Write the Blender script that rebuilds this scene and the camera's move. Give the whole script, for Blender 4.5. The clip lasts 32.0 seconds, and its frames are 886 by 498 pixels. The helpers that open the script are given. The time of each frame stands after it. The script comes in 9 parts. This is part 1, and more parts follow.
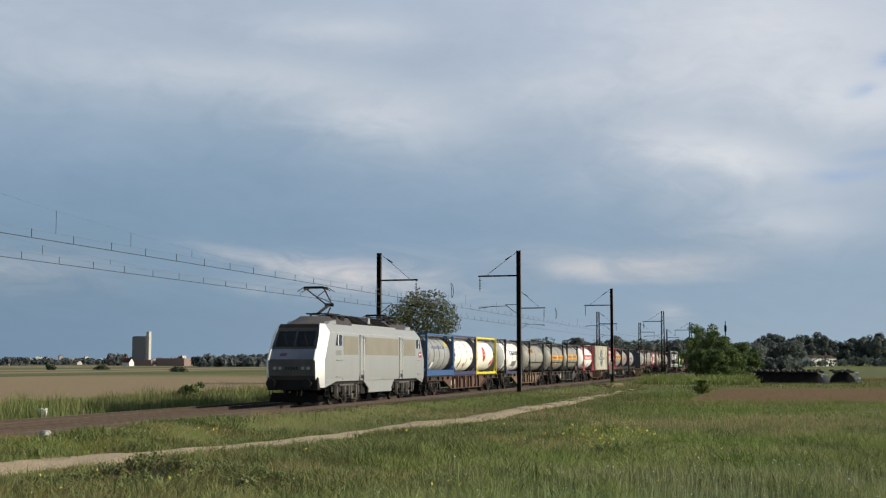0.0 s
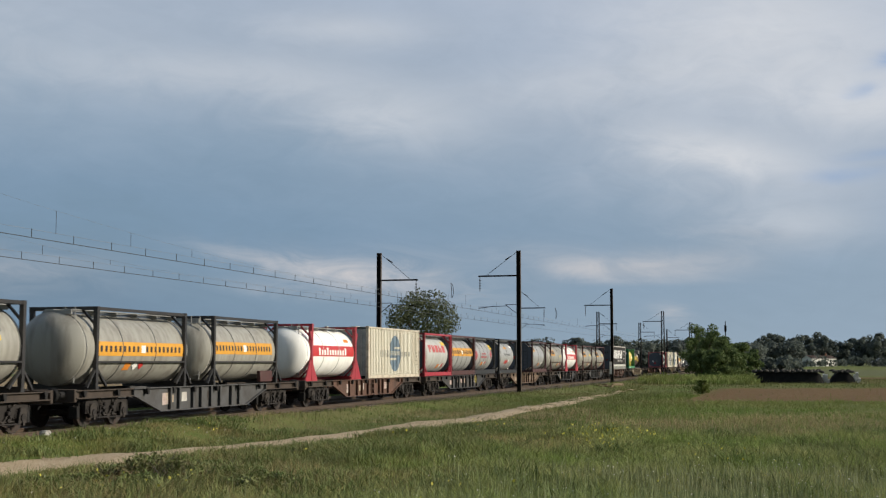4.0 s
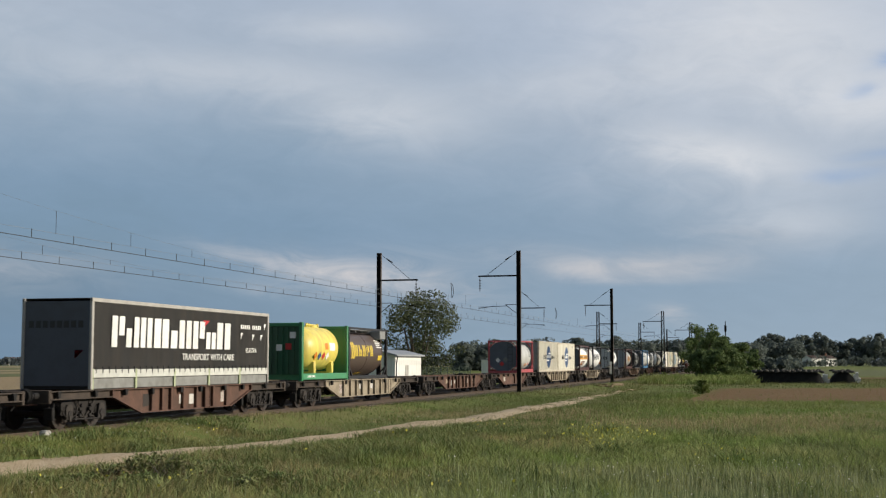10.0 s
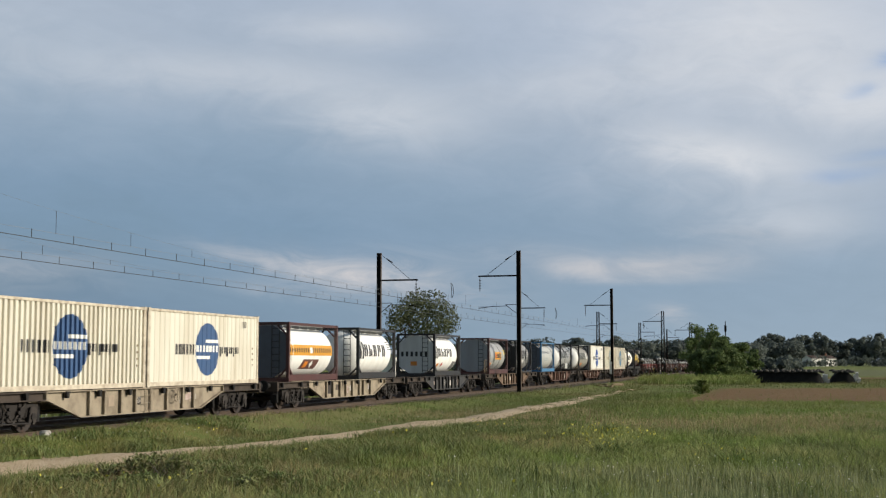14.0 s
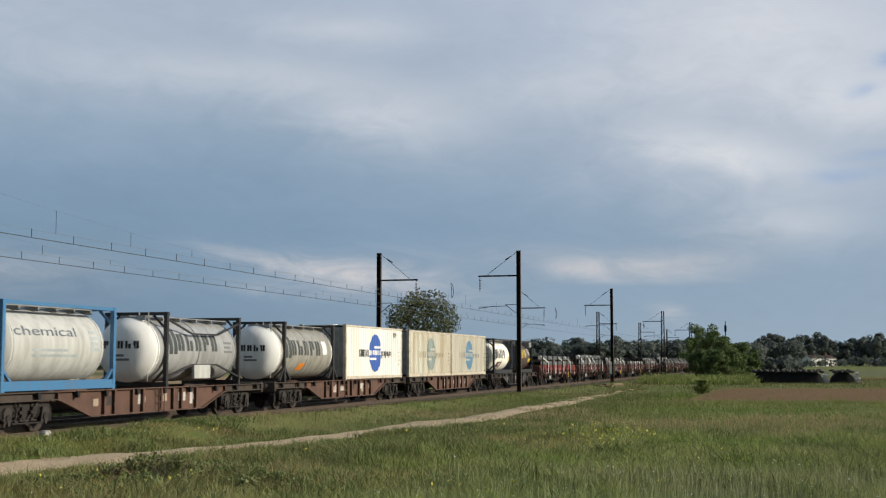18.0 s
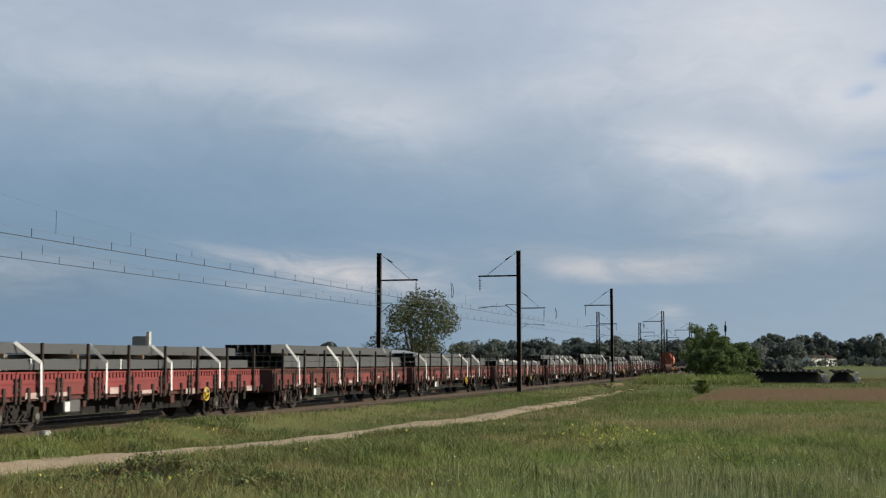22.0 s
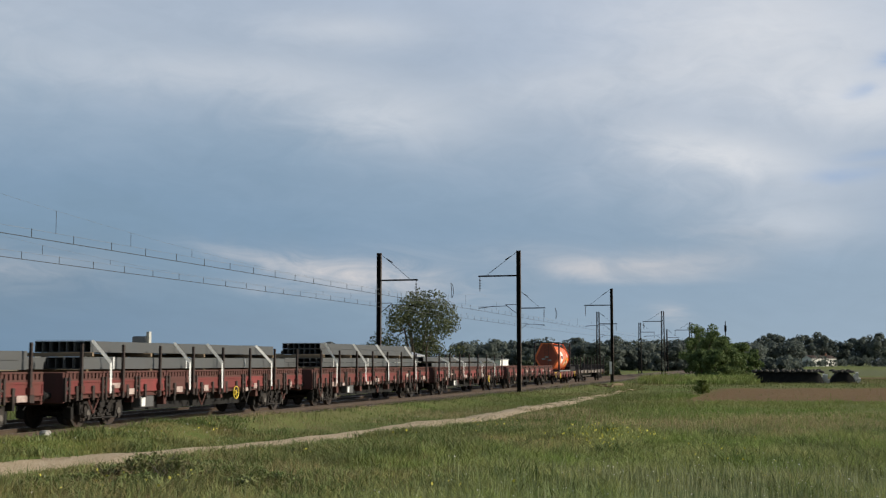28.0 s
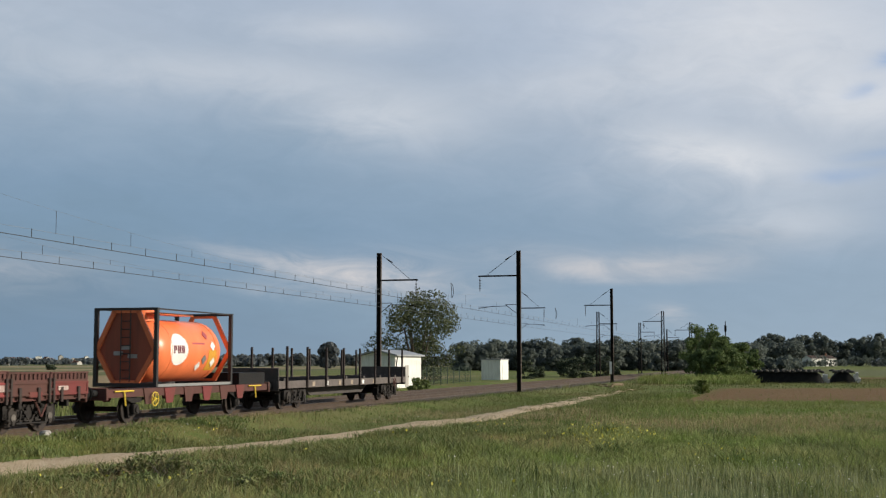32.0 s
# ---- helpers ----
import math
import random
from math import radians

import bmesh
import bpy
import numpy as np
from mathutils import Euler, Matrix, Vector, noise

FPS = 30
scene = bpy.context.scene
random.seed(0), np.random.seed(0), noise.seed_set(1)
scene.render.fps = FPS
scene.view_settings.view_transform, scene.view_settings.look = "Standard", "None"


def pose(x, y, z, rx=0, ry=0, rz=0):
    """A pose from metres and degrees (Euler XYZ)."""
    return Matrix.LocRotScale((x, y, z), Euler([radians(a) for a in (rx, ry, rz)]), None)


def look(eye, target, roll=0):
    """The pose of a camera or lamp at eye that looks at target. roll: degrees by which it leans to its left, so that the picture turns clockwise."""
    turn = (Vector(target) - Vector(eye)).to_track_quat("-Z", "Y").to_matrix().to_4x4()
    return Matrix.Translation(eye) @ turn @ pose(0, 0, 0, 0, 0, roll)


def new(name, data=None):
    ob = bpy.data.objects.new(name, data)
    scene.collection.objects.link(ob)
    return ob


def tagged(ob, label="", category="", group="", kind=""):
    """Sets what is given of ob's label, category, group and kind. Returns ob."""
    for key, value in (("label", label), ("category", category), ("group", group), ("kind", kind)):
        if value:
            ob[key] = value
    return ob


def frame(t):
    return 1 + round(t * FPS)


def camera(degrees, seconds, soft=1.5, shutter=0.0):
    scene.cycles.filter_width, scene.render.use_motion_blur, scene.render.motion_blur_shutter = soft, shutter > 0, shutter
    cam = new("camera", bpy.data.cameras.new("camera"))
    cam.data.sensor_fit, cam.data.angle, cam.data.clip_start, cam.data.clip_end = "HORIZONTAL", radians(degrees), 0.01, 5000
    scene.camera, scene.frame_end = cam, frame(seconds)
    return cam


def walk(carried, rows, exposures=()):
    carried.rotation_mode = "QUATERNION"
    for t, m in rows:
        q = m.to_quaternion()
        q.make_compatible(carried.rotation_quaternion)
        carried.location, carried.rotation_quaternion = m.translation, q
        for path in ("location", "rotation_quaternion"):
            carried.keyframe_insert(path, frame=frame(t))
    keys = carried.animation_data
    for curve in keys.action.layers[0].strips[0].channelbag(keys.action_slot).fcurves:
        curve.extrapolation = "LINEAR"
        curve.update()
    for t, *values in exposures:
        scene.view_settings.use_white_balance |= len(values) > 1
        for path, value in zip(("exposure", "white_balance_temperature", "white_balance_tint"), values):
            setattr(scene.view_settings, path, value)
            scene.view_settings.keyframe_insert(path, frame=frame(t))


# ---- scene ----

# The camera stands still beside a double railway line; the line runs along y, rail tops at z = 0.
cam = camera(38.87, 32.0, soft=1.25, shutter=0.1)
EYE = (0.0, 0.0, 2.01)
CAM_POSE = pose(*EYE, 90 + 5.16, 0, 15.48)
walk(cam, [(0.0, CAM_POSE), (32.0, CAM_POSE)], exposures=[(0.0, 0.02), (2.2, 0.02), (3.0, -0.08), (6.0, -0.08), (8.0, -0.02), (10.0, -0.03), (12.0, -0.02), (20.0, -0.01), (24.0, 0.0), (32.0, 0.01)])

XC = -22.13          # centre of the near track
XF = -25.75          # centre of the far track
SPEED = 19.35        # metres a second, towards -y
GROUND = -0.4

# ---- light ----
SUN_ELEV, SUN_AZ = radians(21), radians(8)     # azimuth turned from +x towards +y
sun_way = Vector((math.cos(SUN_ELEV) * math.cos(SUN_AZ), math.cos(SUN_ELEV) * math.sin(SUN_AZ), math.sin(SUN_ELEV)))
sun = new("sun", bpy.data.lights.new("sun", "SUN"))
sun.data.energy, sun.data.angle, sun.data.color = 4.9, radians(0.6), (1.0, 0.925, 0.79)
sun.matrix_world = look((30, 0, 40), Vector((30, 0, 40)) - sun_way)


class Net:
    """Short hand for building a node tree."""

    def __init__(self, tree):
        self.tree, self.nodes, self.links = tree, tree.nodes, tree.links

    def put(self, kind, **ins):
        n = self.nodes.new(kind)
        for k, v in ins.items():
            self.feed(n, k, v)
        return n

    def feed(self, n, key, v):
        key = int(key[1:]) if key[0] == "i" and key[1:].isdigit() else key.replace("_", " ")
        sock = n.inputs[key]
        if isinstance(v, bpy.types.NodeSocket):
            self.links.new(v, sock)
        else:
            sock.default_value = v

    def math(self, op, a, b=0.0, c=0.0, clamp=False):
        n = self.put("ShaderNodeMath", i0=a, i1=b, i2=c)
        n.operation, n.use_clamp = op, clamp
        return n.outputs[0]

    def mix(self, fac, a, b, how="MIX"):
        n = self.put("ShaderNodeMix")
        n.data_type, n.blend_type = "RGBA", how
        self.feed(n, "i0", fac)
        self.feed(n, "i6", a)
        self.feed(n, "i7", b)
        return n.outputs[2]

    def ramp(self, fac, stops):
        n = self.put("ShaderNodeValToRGB", Fac=fac)
        r = n.color_ramp
        while len(r.elements) < len(stops):
            r.elements.new(0.5)
        for e, (p, c) in zip(r.elements, stops):
            e.position = p
            e.color = (c, c, c, 1) if isinstance(c, (int, float)) else (*c, 1)
        return n.outputs[0]

    def noise(self, vec, scale, detail=4.0, rough=0.55, distort=0.0):
        n = self.put("ShaderNodeTexNoise", Vector=vec, Scale=scale, Detail=detail, Roughness=rough, Distortion=distort)
        return n.outputs[0]


def lin(r, g, b):
    """sRGB 0..255 to a linear colour."""
    return tuple((c / 255 / 12.92) if c / 255 <= 0.04045 else ((c / 255 + 0.055) / 1.055) ** 2.4 for c in (r, g, b))


def make_world():
    world = bpy.data.worlds.new("sky")
    scene.world = world
    world.use_nodes = True
    net = Net(world.node_tree)
    net.nodes.clear()
    sky = net.put("ShaderNodeTexSky")
    sky.sky_type, sky.sun_disc = "NISHITA", False
    sky.sun_elevation, sky.sun_rotation = SUN_ELEV, radians(90) - SUN_AZ
    sky.air_density, sky.dust_density = 1.2, 1.5
    blue = net.mix(1.0, sky.outputs[0], (0.07, 0.07, 0.07, 1), "MULTIPLY")
    co = net.put("ShaderNodeTexCoord").outputs["Generated"]
    sep = net.put("ShaderNodeSeparateXYZ", Vector=co)
    x, y, z = sep.outputs
    # angles in degrees: azimuth to the right of the line of the rails, elevation above the horizon
    az = net.math("MULTIPLY", net.math("ARCTAN2", x, y), 57.2958)
    el = net.math("MULTIPLY", net.math("ARCSINE", z), 57.2958)
    cv = net.put("ShaderNodeCombineXYZ", X=net.math("MULTIPLY", az, 0.065), Y=net.math("MULTIPLY", el, 0.13), Z=0.3).outputs[0]
    soft = net.noise(cv, 1.3, 5.0, 0.55, 0.6)
    fine = net.noise(cv, 4.5, 6.0, 0.6, 0.9)
    wob = net.math("ADD", net.math("MULTIPLY", net.math("SUBTRACT", soft, 0.5), 1.6), net.math("MULTIPLY", net.math("SUBTRACT", fine, 0.5), 1.1))

    warp_a = net.math("ADD", az, net.math("MULTIPLY", wob, 2.4))
    warp_e = net.math("ADD", el, net.math("MULTIPLY", wob, 0.55))

    def bank(a, e, wa, we, tilt=0.0):
        """A soft bank of cloud round (a, e), wa and we degrees wide."""
        da = net.math("SUBTRACT", warp_a, a)
        de = net.math("SUBTRACT", net.math("SUBTRACT", warp_e, e), net.math("MULTIPLY", da, tilt))
        q = net.math("ADD", net.math("POWER", net.math("ABSOLUTE", net.math("DIVIDE", da, wa)), 2.0),
                     net.math("POWER", net.math("ABSOLUTE", net.math("DIVIDE", de, we)), 2.0))
        return net.math("EXPONENT", net.math("MULTIPLY", q, -1.0))

    def summed(rows):
        total = None
        for w, args in rows:
            v = net.math("MULTIPLY", bank(*args), w)
            total = v if total is None else net.math("ADD", total, v)
        return net.math("MINIMUM", total, 0.95)

    # slate-blue veil, paler upwards and towards the right
    lift = net.math("ADD", net.math("ADD", el, net.math("MULTIPLY", net.math("ADD", net.math("MAXIMUM", net.math("MINIMUM", az, 12.0), -45.0), 15.5), 0.19)), net.math("MULTIPLY", wob, 2.2))
    veil = net.ramp(net.math("DIVIDE", lift, 40.0, clamp=True),
                    [(0.0, lin(112, 141, 169)), (0.05, lin(120, 149, 176)), (0.12, lin(127, 155, 183)), (0.20, lin(142, 166, 191)),
                     (0.29, lin(160, 178, 200)), (0.44, lin(178, 192, 212)), (1.0, lin(150, 172, 202))])
    # thin cloud over the plain ahead, unseen sky behind clearer to dim shaded ends
    ahead = net.math("MULTIPLY_ADD", y, 0.75, 0.45, clamp=True)
    veil_amount = net.math("MULTIPLY", net.math("ADD", 0.92, net.math("MULTIPLY", wob, 0.08), clamp=True), net.math("ADD", 0.25, net.math("MULTIPLY", ahead, 0.75)))
    base = net.mix(veil_amount, blue, veil)
    bright = summed([(0.48, (-18.5, 11.2, 5.0, 1.5, -0.10)), (0.30, (-26.0, 13.0, 7.0, 1.0, 0.0)), (0.65, (-1.0, 14.6, 6.5, 3.0, -0.12)), (0.50, (-2.6, 9.4, 4.5, 0.9, -0.22)), (0.32, (-2.0, 8.6, 6.0, 2.4, -0.15)),
                     (0.50, (3.5, 11.2, 4.0, 1.3, -0.1)), (0.35, (-9, 12.5, 6.0, 1.2, 0.05)), (0.40, (-20.0, 15.0, 4.0, 0.8, 0.0)), (0.30, (1.0, 6.2, 3.0, 0.8, -0.05)),
                     (0.4, (15, 14, 8, 4)), (0.3, (-40, 14, 12, 4)), (0.4, (30, 20, 14, 5))])
    base = net.mix(net.math("MULTIPLY", bright, net.ramp(fine, [(0.2, 0.65), (0.6, 1.0)])), base, (*lin(222, 226, 232), 1))
    # paler air low over the plain
    low = net.math("MULTIPLY", net.ramp(net.math("DIVIDE", net.math("ABSOLUTE", el), 6.0, clamp=True), [(0.0, 0.62), (0.35, 0.42), (1.0, 0.0)]),
                   net.ramp(net.math("DIVIDE", net.math("ADD", az, 36.0), 30.0, clamp=True), [(0.0, 0.08), (0.5, 0.45), (1.0, 1.0)]))
    base = net.mix(low, base, (*lin(168, 186, 202), 1))
    cream = summed([(0.62, (-20.0, 4.2, 2.6, 0.66, -0.14)), (0.52, (-17.4, 4.0, 2.2, 0.95, -0.06)), (0.36, (-23.6, 4.9, 2.8, 0.36, -0.14)), (0.26, (-22.0, 3.4, 3.0, 0.45, -0.08)), (0.24, (-14.5, 3.2, 2.6, 0.9, 0.0)), (0.16, (-12.0, 5.0, 3.0, 0.5, 0.0)),
                    (0.46, (-5.4, 2.1, 0.65, 0.48)), (0.28, (-1.4, 5.7, 3.2, 0.5, -0.08)), (0.4, (-40, 4, 8, 1)), (0.4, (20, 4, 8, 1))])
    # ragged wisps, drawn out along the horizon
    wv = net.put("ShaderNodeCombineXYZ", X=net.math("MULTIPLY", az, 0.30), Y=net.math("ADD", net.math("MULTIPLY", el, 1.05), net.math("MULTIPLY", az, 0.10)), Z=1.7).outputs[0]
    wisp = net.noise(wv, 1.0, 7.0, 0.62, 1.1)
    rag = net.ramp(wisp, [(0.34, 0.28), (0.50, 0.78), (0.66, 1.2)])
    flat_foot = net.math("DIVIDE", net.math("SUBTRACT", el, net.math("ADD", 3.35, net.math("MULTIPLY", wob, 0.12))), 0.25, clamp=True)
    shelf = net.math("MULTIPLY", summed([(0.62, (-6.6, 4.2, 3.3, 0.62, -0.03)), (0.40, (-9.4, 4.3, 2.2, 0.5, 0.0)), (0.30, (-3.2, 4.6, 2.6, 0.6, 0.05))]), flat_foot)
    cream = net.math("ADD", net.math("MULTIPLY", cream, rag), net.math("MULTIPLY", shelf, net.ramp(wisp, [(0.30, 0.55), (0.62, 1.05)])), clamp=True)
    base = net.mix(cream, base, (*lin(200, 201, 206), 1))
    # fine mottling of the whole veil
    mott = net.math("ADD", 0.955, net.math("MULTIPLY", wisp, 0.09))
    base = net.mix(1.0, base, net.put("ShaderNodeCombineColor", Red=net.math("MULTIPLY", mott, 1.02), Green=mott, Blue=net.math("MULTIPLY", mott, 0.978)).outputs[0], "MULTIPLY")
    hole = summed([(0.75, (4.1, 12.9, 0.9, 0.35, 0.15)), (0.45, (3.2, 11.7, 0.6, 0.3, 0.0)), (0.45, (2.6, 8.2, 1.4, 0.3, 0.0)), (0.35, (4.2, 9.0, 1.6, 0.25, 0.05))])
    base = net.mix(hole, base, (*lin(140, 170, 210), 1))
    # below the horizon: dull earth
    base = net.mix(net.ramp(net.math("ADD", net.math("MULTIPLY", z, 20.0), 0.5, clamp=True), [(0.3, 0.0), (0.5, 1.0)]), (0.10, 0.10, 0.07, 1), base)
    bg = net.put("ShaderNodeBackground", Color=base, Strength=1.0)
    out = net.put("ShaderNodeOutputWorld")
    net.links.new(bg.outputs[0], out.inputs[0])


make_world()

# ---- materials ----
MATS = {}


def mat(name, col, rough=0.6, metal=0.0, var=0.25, scale=2.5, grime=(0.05, 0.04, 0.03), dirt=0.3, bump=0.15, fine=40.0,
        each=0.12, streak=0.0, specular=0.4, glow=0.0):
    """A surface with large stains, fine grain, a little relief and a shade of its own for each object."""
    if name in MATS:
        return MATS[name]
    m = bpy.data.materials.new(name)
    m.use_nodes = True
    net = Net(m.node_tree)
    b = m.node_tree.nodes["Principled BSDF"]
    co = net.put("ShaderNodeTexCoord").outputs["Object"]
    inf = net.put("ShaderNodeObjectInfo").outputs["Random"]
    shift = net.put("ShaderNodeVectorMath")
    net.links.new(co, shift.inputs[0])
    net.links.new(net.put("ShaderNodeCombineXYZ", X=net.math("MULTIPLY", inf, 37.0), Y=net.math("MULTIPLY", inf, 11.0), Z=inf).outputs[0], shift.inputs[1])
    v = shift.outputs[0]
    if streak:
        st = net.put("ShaderNodeMapping")
        net.links.new(v, st.inputs[0])
        st.inputs["Scale"].default_value = (1.0, 1.0, 0.12)
        big = net.noise(st.outputs[0], scale * 2.2, 5.0, 0.6)
    else:
        big = net.noise(v, scale, 5.0, 0.6)
    small = net.noise(v, fine, 3.0, 0.6)
    shade = net.math("ADD", 1.0 - each / 2, net.math("MULTIPLY", inf, each))
    shade = net.math("MULTIPLY", shade, net.math("ADD", 1.0 - var / 2, net.math("MULTIPLY", small, var)))
    c = net.mix(1.0, (*col, 1), net.put("ShaderNodeCombineColor", Red=shade, Green=shade, Blue=shade).outputs[0], "MULTIPLY")
    stain = net.math("MULTIPLY", net.ramp(big, [(0.42, 0.0), (0.75, 1.0)]), dirt + streak)
    c = net.mix(stain, c, (*grime, 1))
    net.feed(b, "Base_Color", c)
    net.feed(b, "Roughness", net.math("ADD", rough - 0.1, net.math("MULTIPLY", big, 0.2), clamp=True))
    net.feed(b, "Metallic", metal)
    b.inputs["Specular IOR Level"].default_value = specular
    if glow:
        b.inputs["Emission Color"].default_value = (*col, 1)
        b.inputs["Emission Strength"].default_value = glow
    if bump:
        bp = net.put("ShaderNodeBump", Strength=bump, Distance=0.02, Height=small)
        net.links.new(bp.outputs[0], b.inputs["Normal"])
    MATS[name] = m
    return m


def leafy(name, col, col2, rough=0.65, thin=0.25, scale=0.15, own=0.76):
    """Leaves or grass: each blade has its own shade, with patches of another colour over the ground."""
    m = bpy.data.materials.new(name)
    m.use_nodes = True
    net = Net(m.node_tree)
    b = m.node_tree.nodes["Principled BSDF"]
    isl = net.put("ShaderNodeNewGeometry").outputs["Random Per Island"]
    co = net.put("ShaderNodeTexCoord").outputs["Object"]
    n = net.noise(co, scale, 3.0, 0.6)
    n2 = net.noise(co, scale * 9, 2.0, 0.6)
    f = net.math("ADD", net.ramp(n, [(0.35, 0.0), (0.65, 1.0)]), net.math("MULTIPLY", net.math("SUBTRACT", n2, 0.5), 0.9), clamp=True)
    c = net.mix(f, (*col, 1), (*col2, 1))
    s = net.math("ADD", 1.0 - own / 2, net.math("MULTIPLY", isl, own))
    c = net.mix(1.0, c, net.put("ShaderNodeCombineColor", Red=s, Green=s, Blue=s).outputs[0], "MULTIPLY")
    net.feed(b, "Base_Color", c)
    b.inputs["Roughness"].default_value = rough
    b.inputs["Specular IOR Level"].default_value = 0.2
    tr = net.put("ShaderNodeBsdfTranslucent", Color=c)
    mx = net.put("ShaderNodeMixShader", Fac=thin)
    out = m.node_tree.nodes["Material Output"]
    net.links.new(b.outputs[0], mx.inputs[1])
    net.links.new(tr.outputs[0], mx.inputs[2])
    net.links.new(mx.outputs[0], out.inputs[0])
    return m


def ground_mat():
    """The land: green verge and meadow, ploughed and stubble fields in strips, by place in the plan."""
    m = bpy.data.materials.new("land")
    m.use_nodes = True
    net = Net(m.node_tree)
    b = m.node_tree.nodes["Principled BSDF"]
    co = net.put("ShaderNodeTexCoord").outputs["Object"]
    x, y, z = net.put("ShaderNodeSeparateXYZ", Vector=co).outputs
    n1 = net.noise(co, 0.05, 4.0, 0.6)
    n2 = net.noise(co, 0.9, 5.0, 0.65)
    n3 = net.noise(co, 14.0, 3.0, 0.65)
    xw = net.math("ADD", x, net.math("MULTIPLY", net.math("SUBTRACT", n2, 0.5), 2.5))
    yw = net.math("ADD", y, net.math("MULTIPLY", net.math("SUBTRACT", n2, 0.5), 6.0))

    def step(v, a, w):
        return net.math("DIVIDE", net.math("SUBTRACT", v, a - w), 2 * w, clamp=True)

    def band(v, a, c, w):
        return net.math("MULTIPLY", step(v, a, w), net.math("SUBTRACT", 1.0, step(v, c, w)))

    green = net.mix(net.ramp(n2, [(0.3, 0.0), (0.7, 1.0)]), (0.085, 0.125, 0.026, 1), (0.140, 0.165, 0.046, 1))
    col = net.mix(net.ramp(n1, [(0.42, 0.0), (0.62, 1.0)]), green, (0.160, 0.150, 0.060, 1))
    straw = net.mix(n2, (0.25, 0.185, 0.105, 1), (0.33, 0.245, 0.14, 1))
    earth = net.mix(n2, (0.120, 0.072, 0.034, 1), (0.215, 0.140, 0.068, 1))
    pale = net.mix(n2, (0.105, 0.12, 0.05, 1), (0.155, 0.155, 0.075, 1))
    # the far side of the line: stubble, then a green strip, then paler crops
    d = net.math("SUBTRACT", net.math("MULTIPLY", xw, -1.0), net.math("MULTIPLY", y, 0.05))
    col = net.mix(net.math("MULTIPLY", band(d, 42, 118, 2.0), net.math("SUBTRACT", 1.0, step(yw, 210, 25.0))), col, straw)
    tan = net.mix(n2, (0.235, 0.185, 0.105, 1), (0.30, 0.235, 0.135, 1))
    dull = net.mix(n2, (0.085, 0.098, 0.038, 1), (0.120, 0.128, 0.055, 1))
    for lo, hi, strip_col in ((118, 126, dull), (126, 150, pale), (150, 176, tan), (176, 188, dull), (188, 232, tan), (232, 246, dull), (246, 300, pale), (300, 330, tan), (330, 350, dull), (350, 460, tan), (460, 900, pale)):
        col = net.mix(band(d, lo, hi, 1.5 if lo < 200 else 3.0), col, strip_col)
    # the camera's side: a ploughed strip and crops behind it
    side = step(x, -7.0, 1.5)
    e = net.math("ADD", yw, net.math("MULTIPLY", x, -0.3))
    col = net.mix(net.math("MULTIPLY", side, band(e, 80, 122, 3.0)), col, earth)
    col = net.mix(net.math("MULTIPLY", side, band(e, 165, 210, 4.0)), col, earth)
    col = net.mix(net.math("MULTIPLY", side, band(e, 235, 420, 4.0)), col, pale)
    s = net.math("ADD", 0.6, net.math("MULTIPLY", n3, 0.8))
    col = net.mix(1.0, col, net.put("ShaderNodeCombineColor", Red=s, Green=s, Blue=s).outputs[0], "MULTIPLY")
    net.feed(b, "Base_Color", col)
    b.inputs["Roughness"].default_value = 0.95
    b.inputs["Specular IOR Level"].default_value = 0.1
    bp = net.put("ShaderNodeBump", Strength=0.7, Distance=0.08, Height=net.math("ADD", n2, n3))
    net.links.new(bp.outputs[0], b.inputs["Normal"])
    return m


def stone_mat(name, cols, scale, rough=0.95, bump=0.9):
    """Loose stones: cells of several greys and browns with dark joints."""
    m = bpy.data.materials.new(name)
    m.use_nodes = True
    net = Net(m.node_tree)
    b = m.node_tree.nodes["Principled BSDF"]
    co = net.put("ShaderNodeTexCoord").outputs["Object"]
    vor = net.put("ShaderNodeTexVoronoi", Vector=co, Scale=scale)
    cell = net.put("ShaderNodeSeparateColor", Color=vor.outputs["Color"]).outputs[0]
    n = net.noise(co, 0.5, 4.0, 0.6)
    c = net.ramp(net.math("ADD", net.math("MULTIPLY", cell, 0.7), net.math("MULTIPLY", n, 0.3)), [(0.15, cols[0]), (0.5, cols[1]), (0.85, cols[2])])
    net.feed(b, "Base_Color", c)
    b.inputs["Roughness"].default_value = rough
    b.inputs["Specular IOR Level"].default_value = 0.15
    bp = net.put("ShaderNodeBump", Strength=bump, Distance=0.05, Height=net.math("SUBTRACT", 1.0, vor.outputs["Distance"]))
    net.links.new(bp.outputs[0], b.inputs["Normal"])
    return m


RUST = (0.07, 0.035, 0.02)
SOOT = (0.02, 0.018, 0.016)
M_land = ground_mat()
M_ballast = stone_mat("ballast", [(0.034, 0.029, 0.024), (0.072, 0.060, 0.049), (0.140, 0.118, 0.096)], 14.0)
M_gravel = stone_mat("gravel", [(0.35, 0.255, 0.155), (0.45, 0.345, 0.225), (0.55, 0.44, 0.305)], 22.0, bump=0.4)
M_rail = mat("rail_steel", (0.16, 0.12, 0.09), 0.45, 0.7, grime=RUST, dirt=0.5)
M_sleeper = mat("sleeper", (0.20, 0.17, 0.14), 0.9, grime=RUST, dirt=0.5)
M_mast = mat("mast_steel", (0.010, 0.0095, 0.009), 0.85, grime=RUST, dirt=0.2, specular=0.15)
M_mastpale = mat("mast_pale", (0.38, 0.36, 0.33), 0.7, grime=SOOT, dirt=0.3)
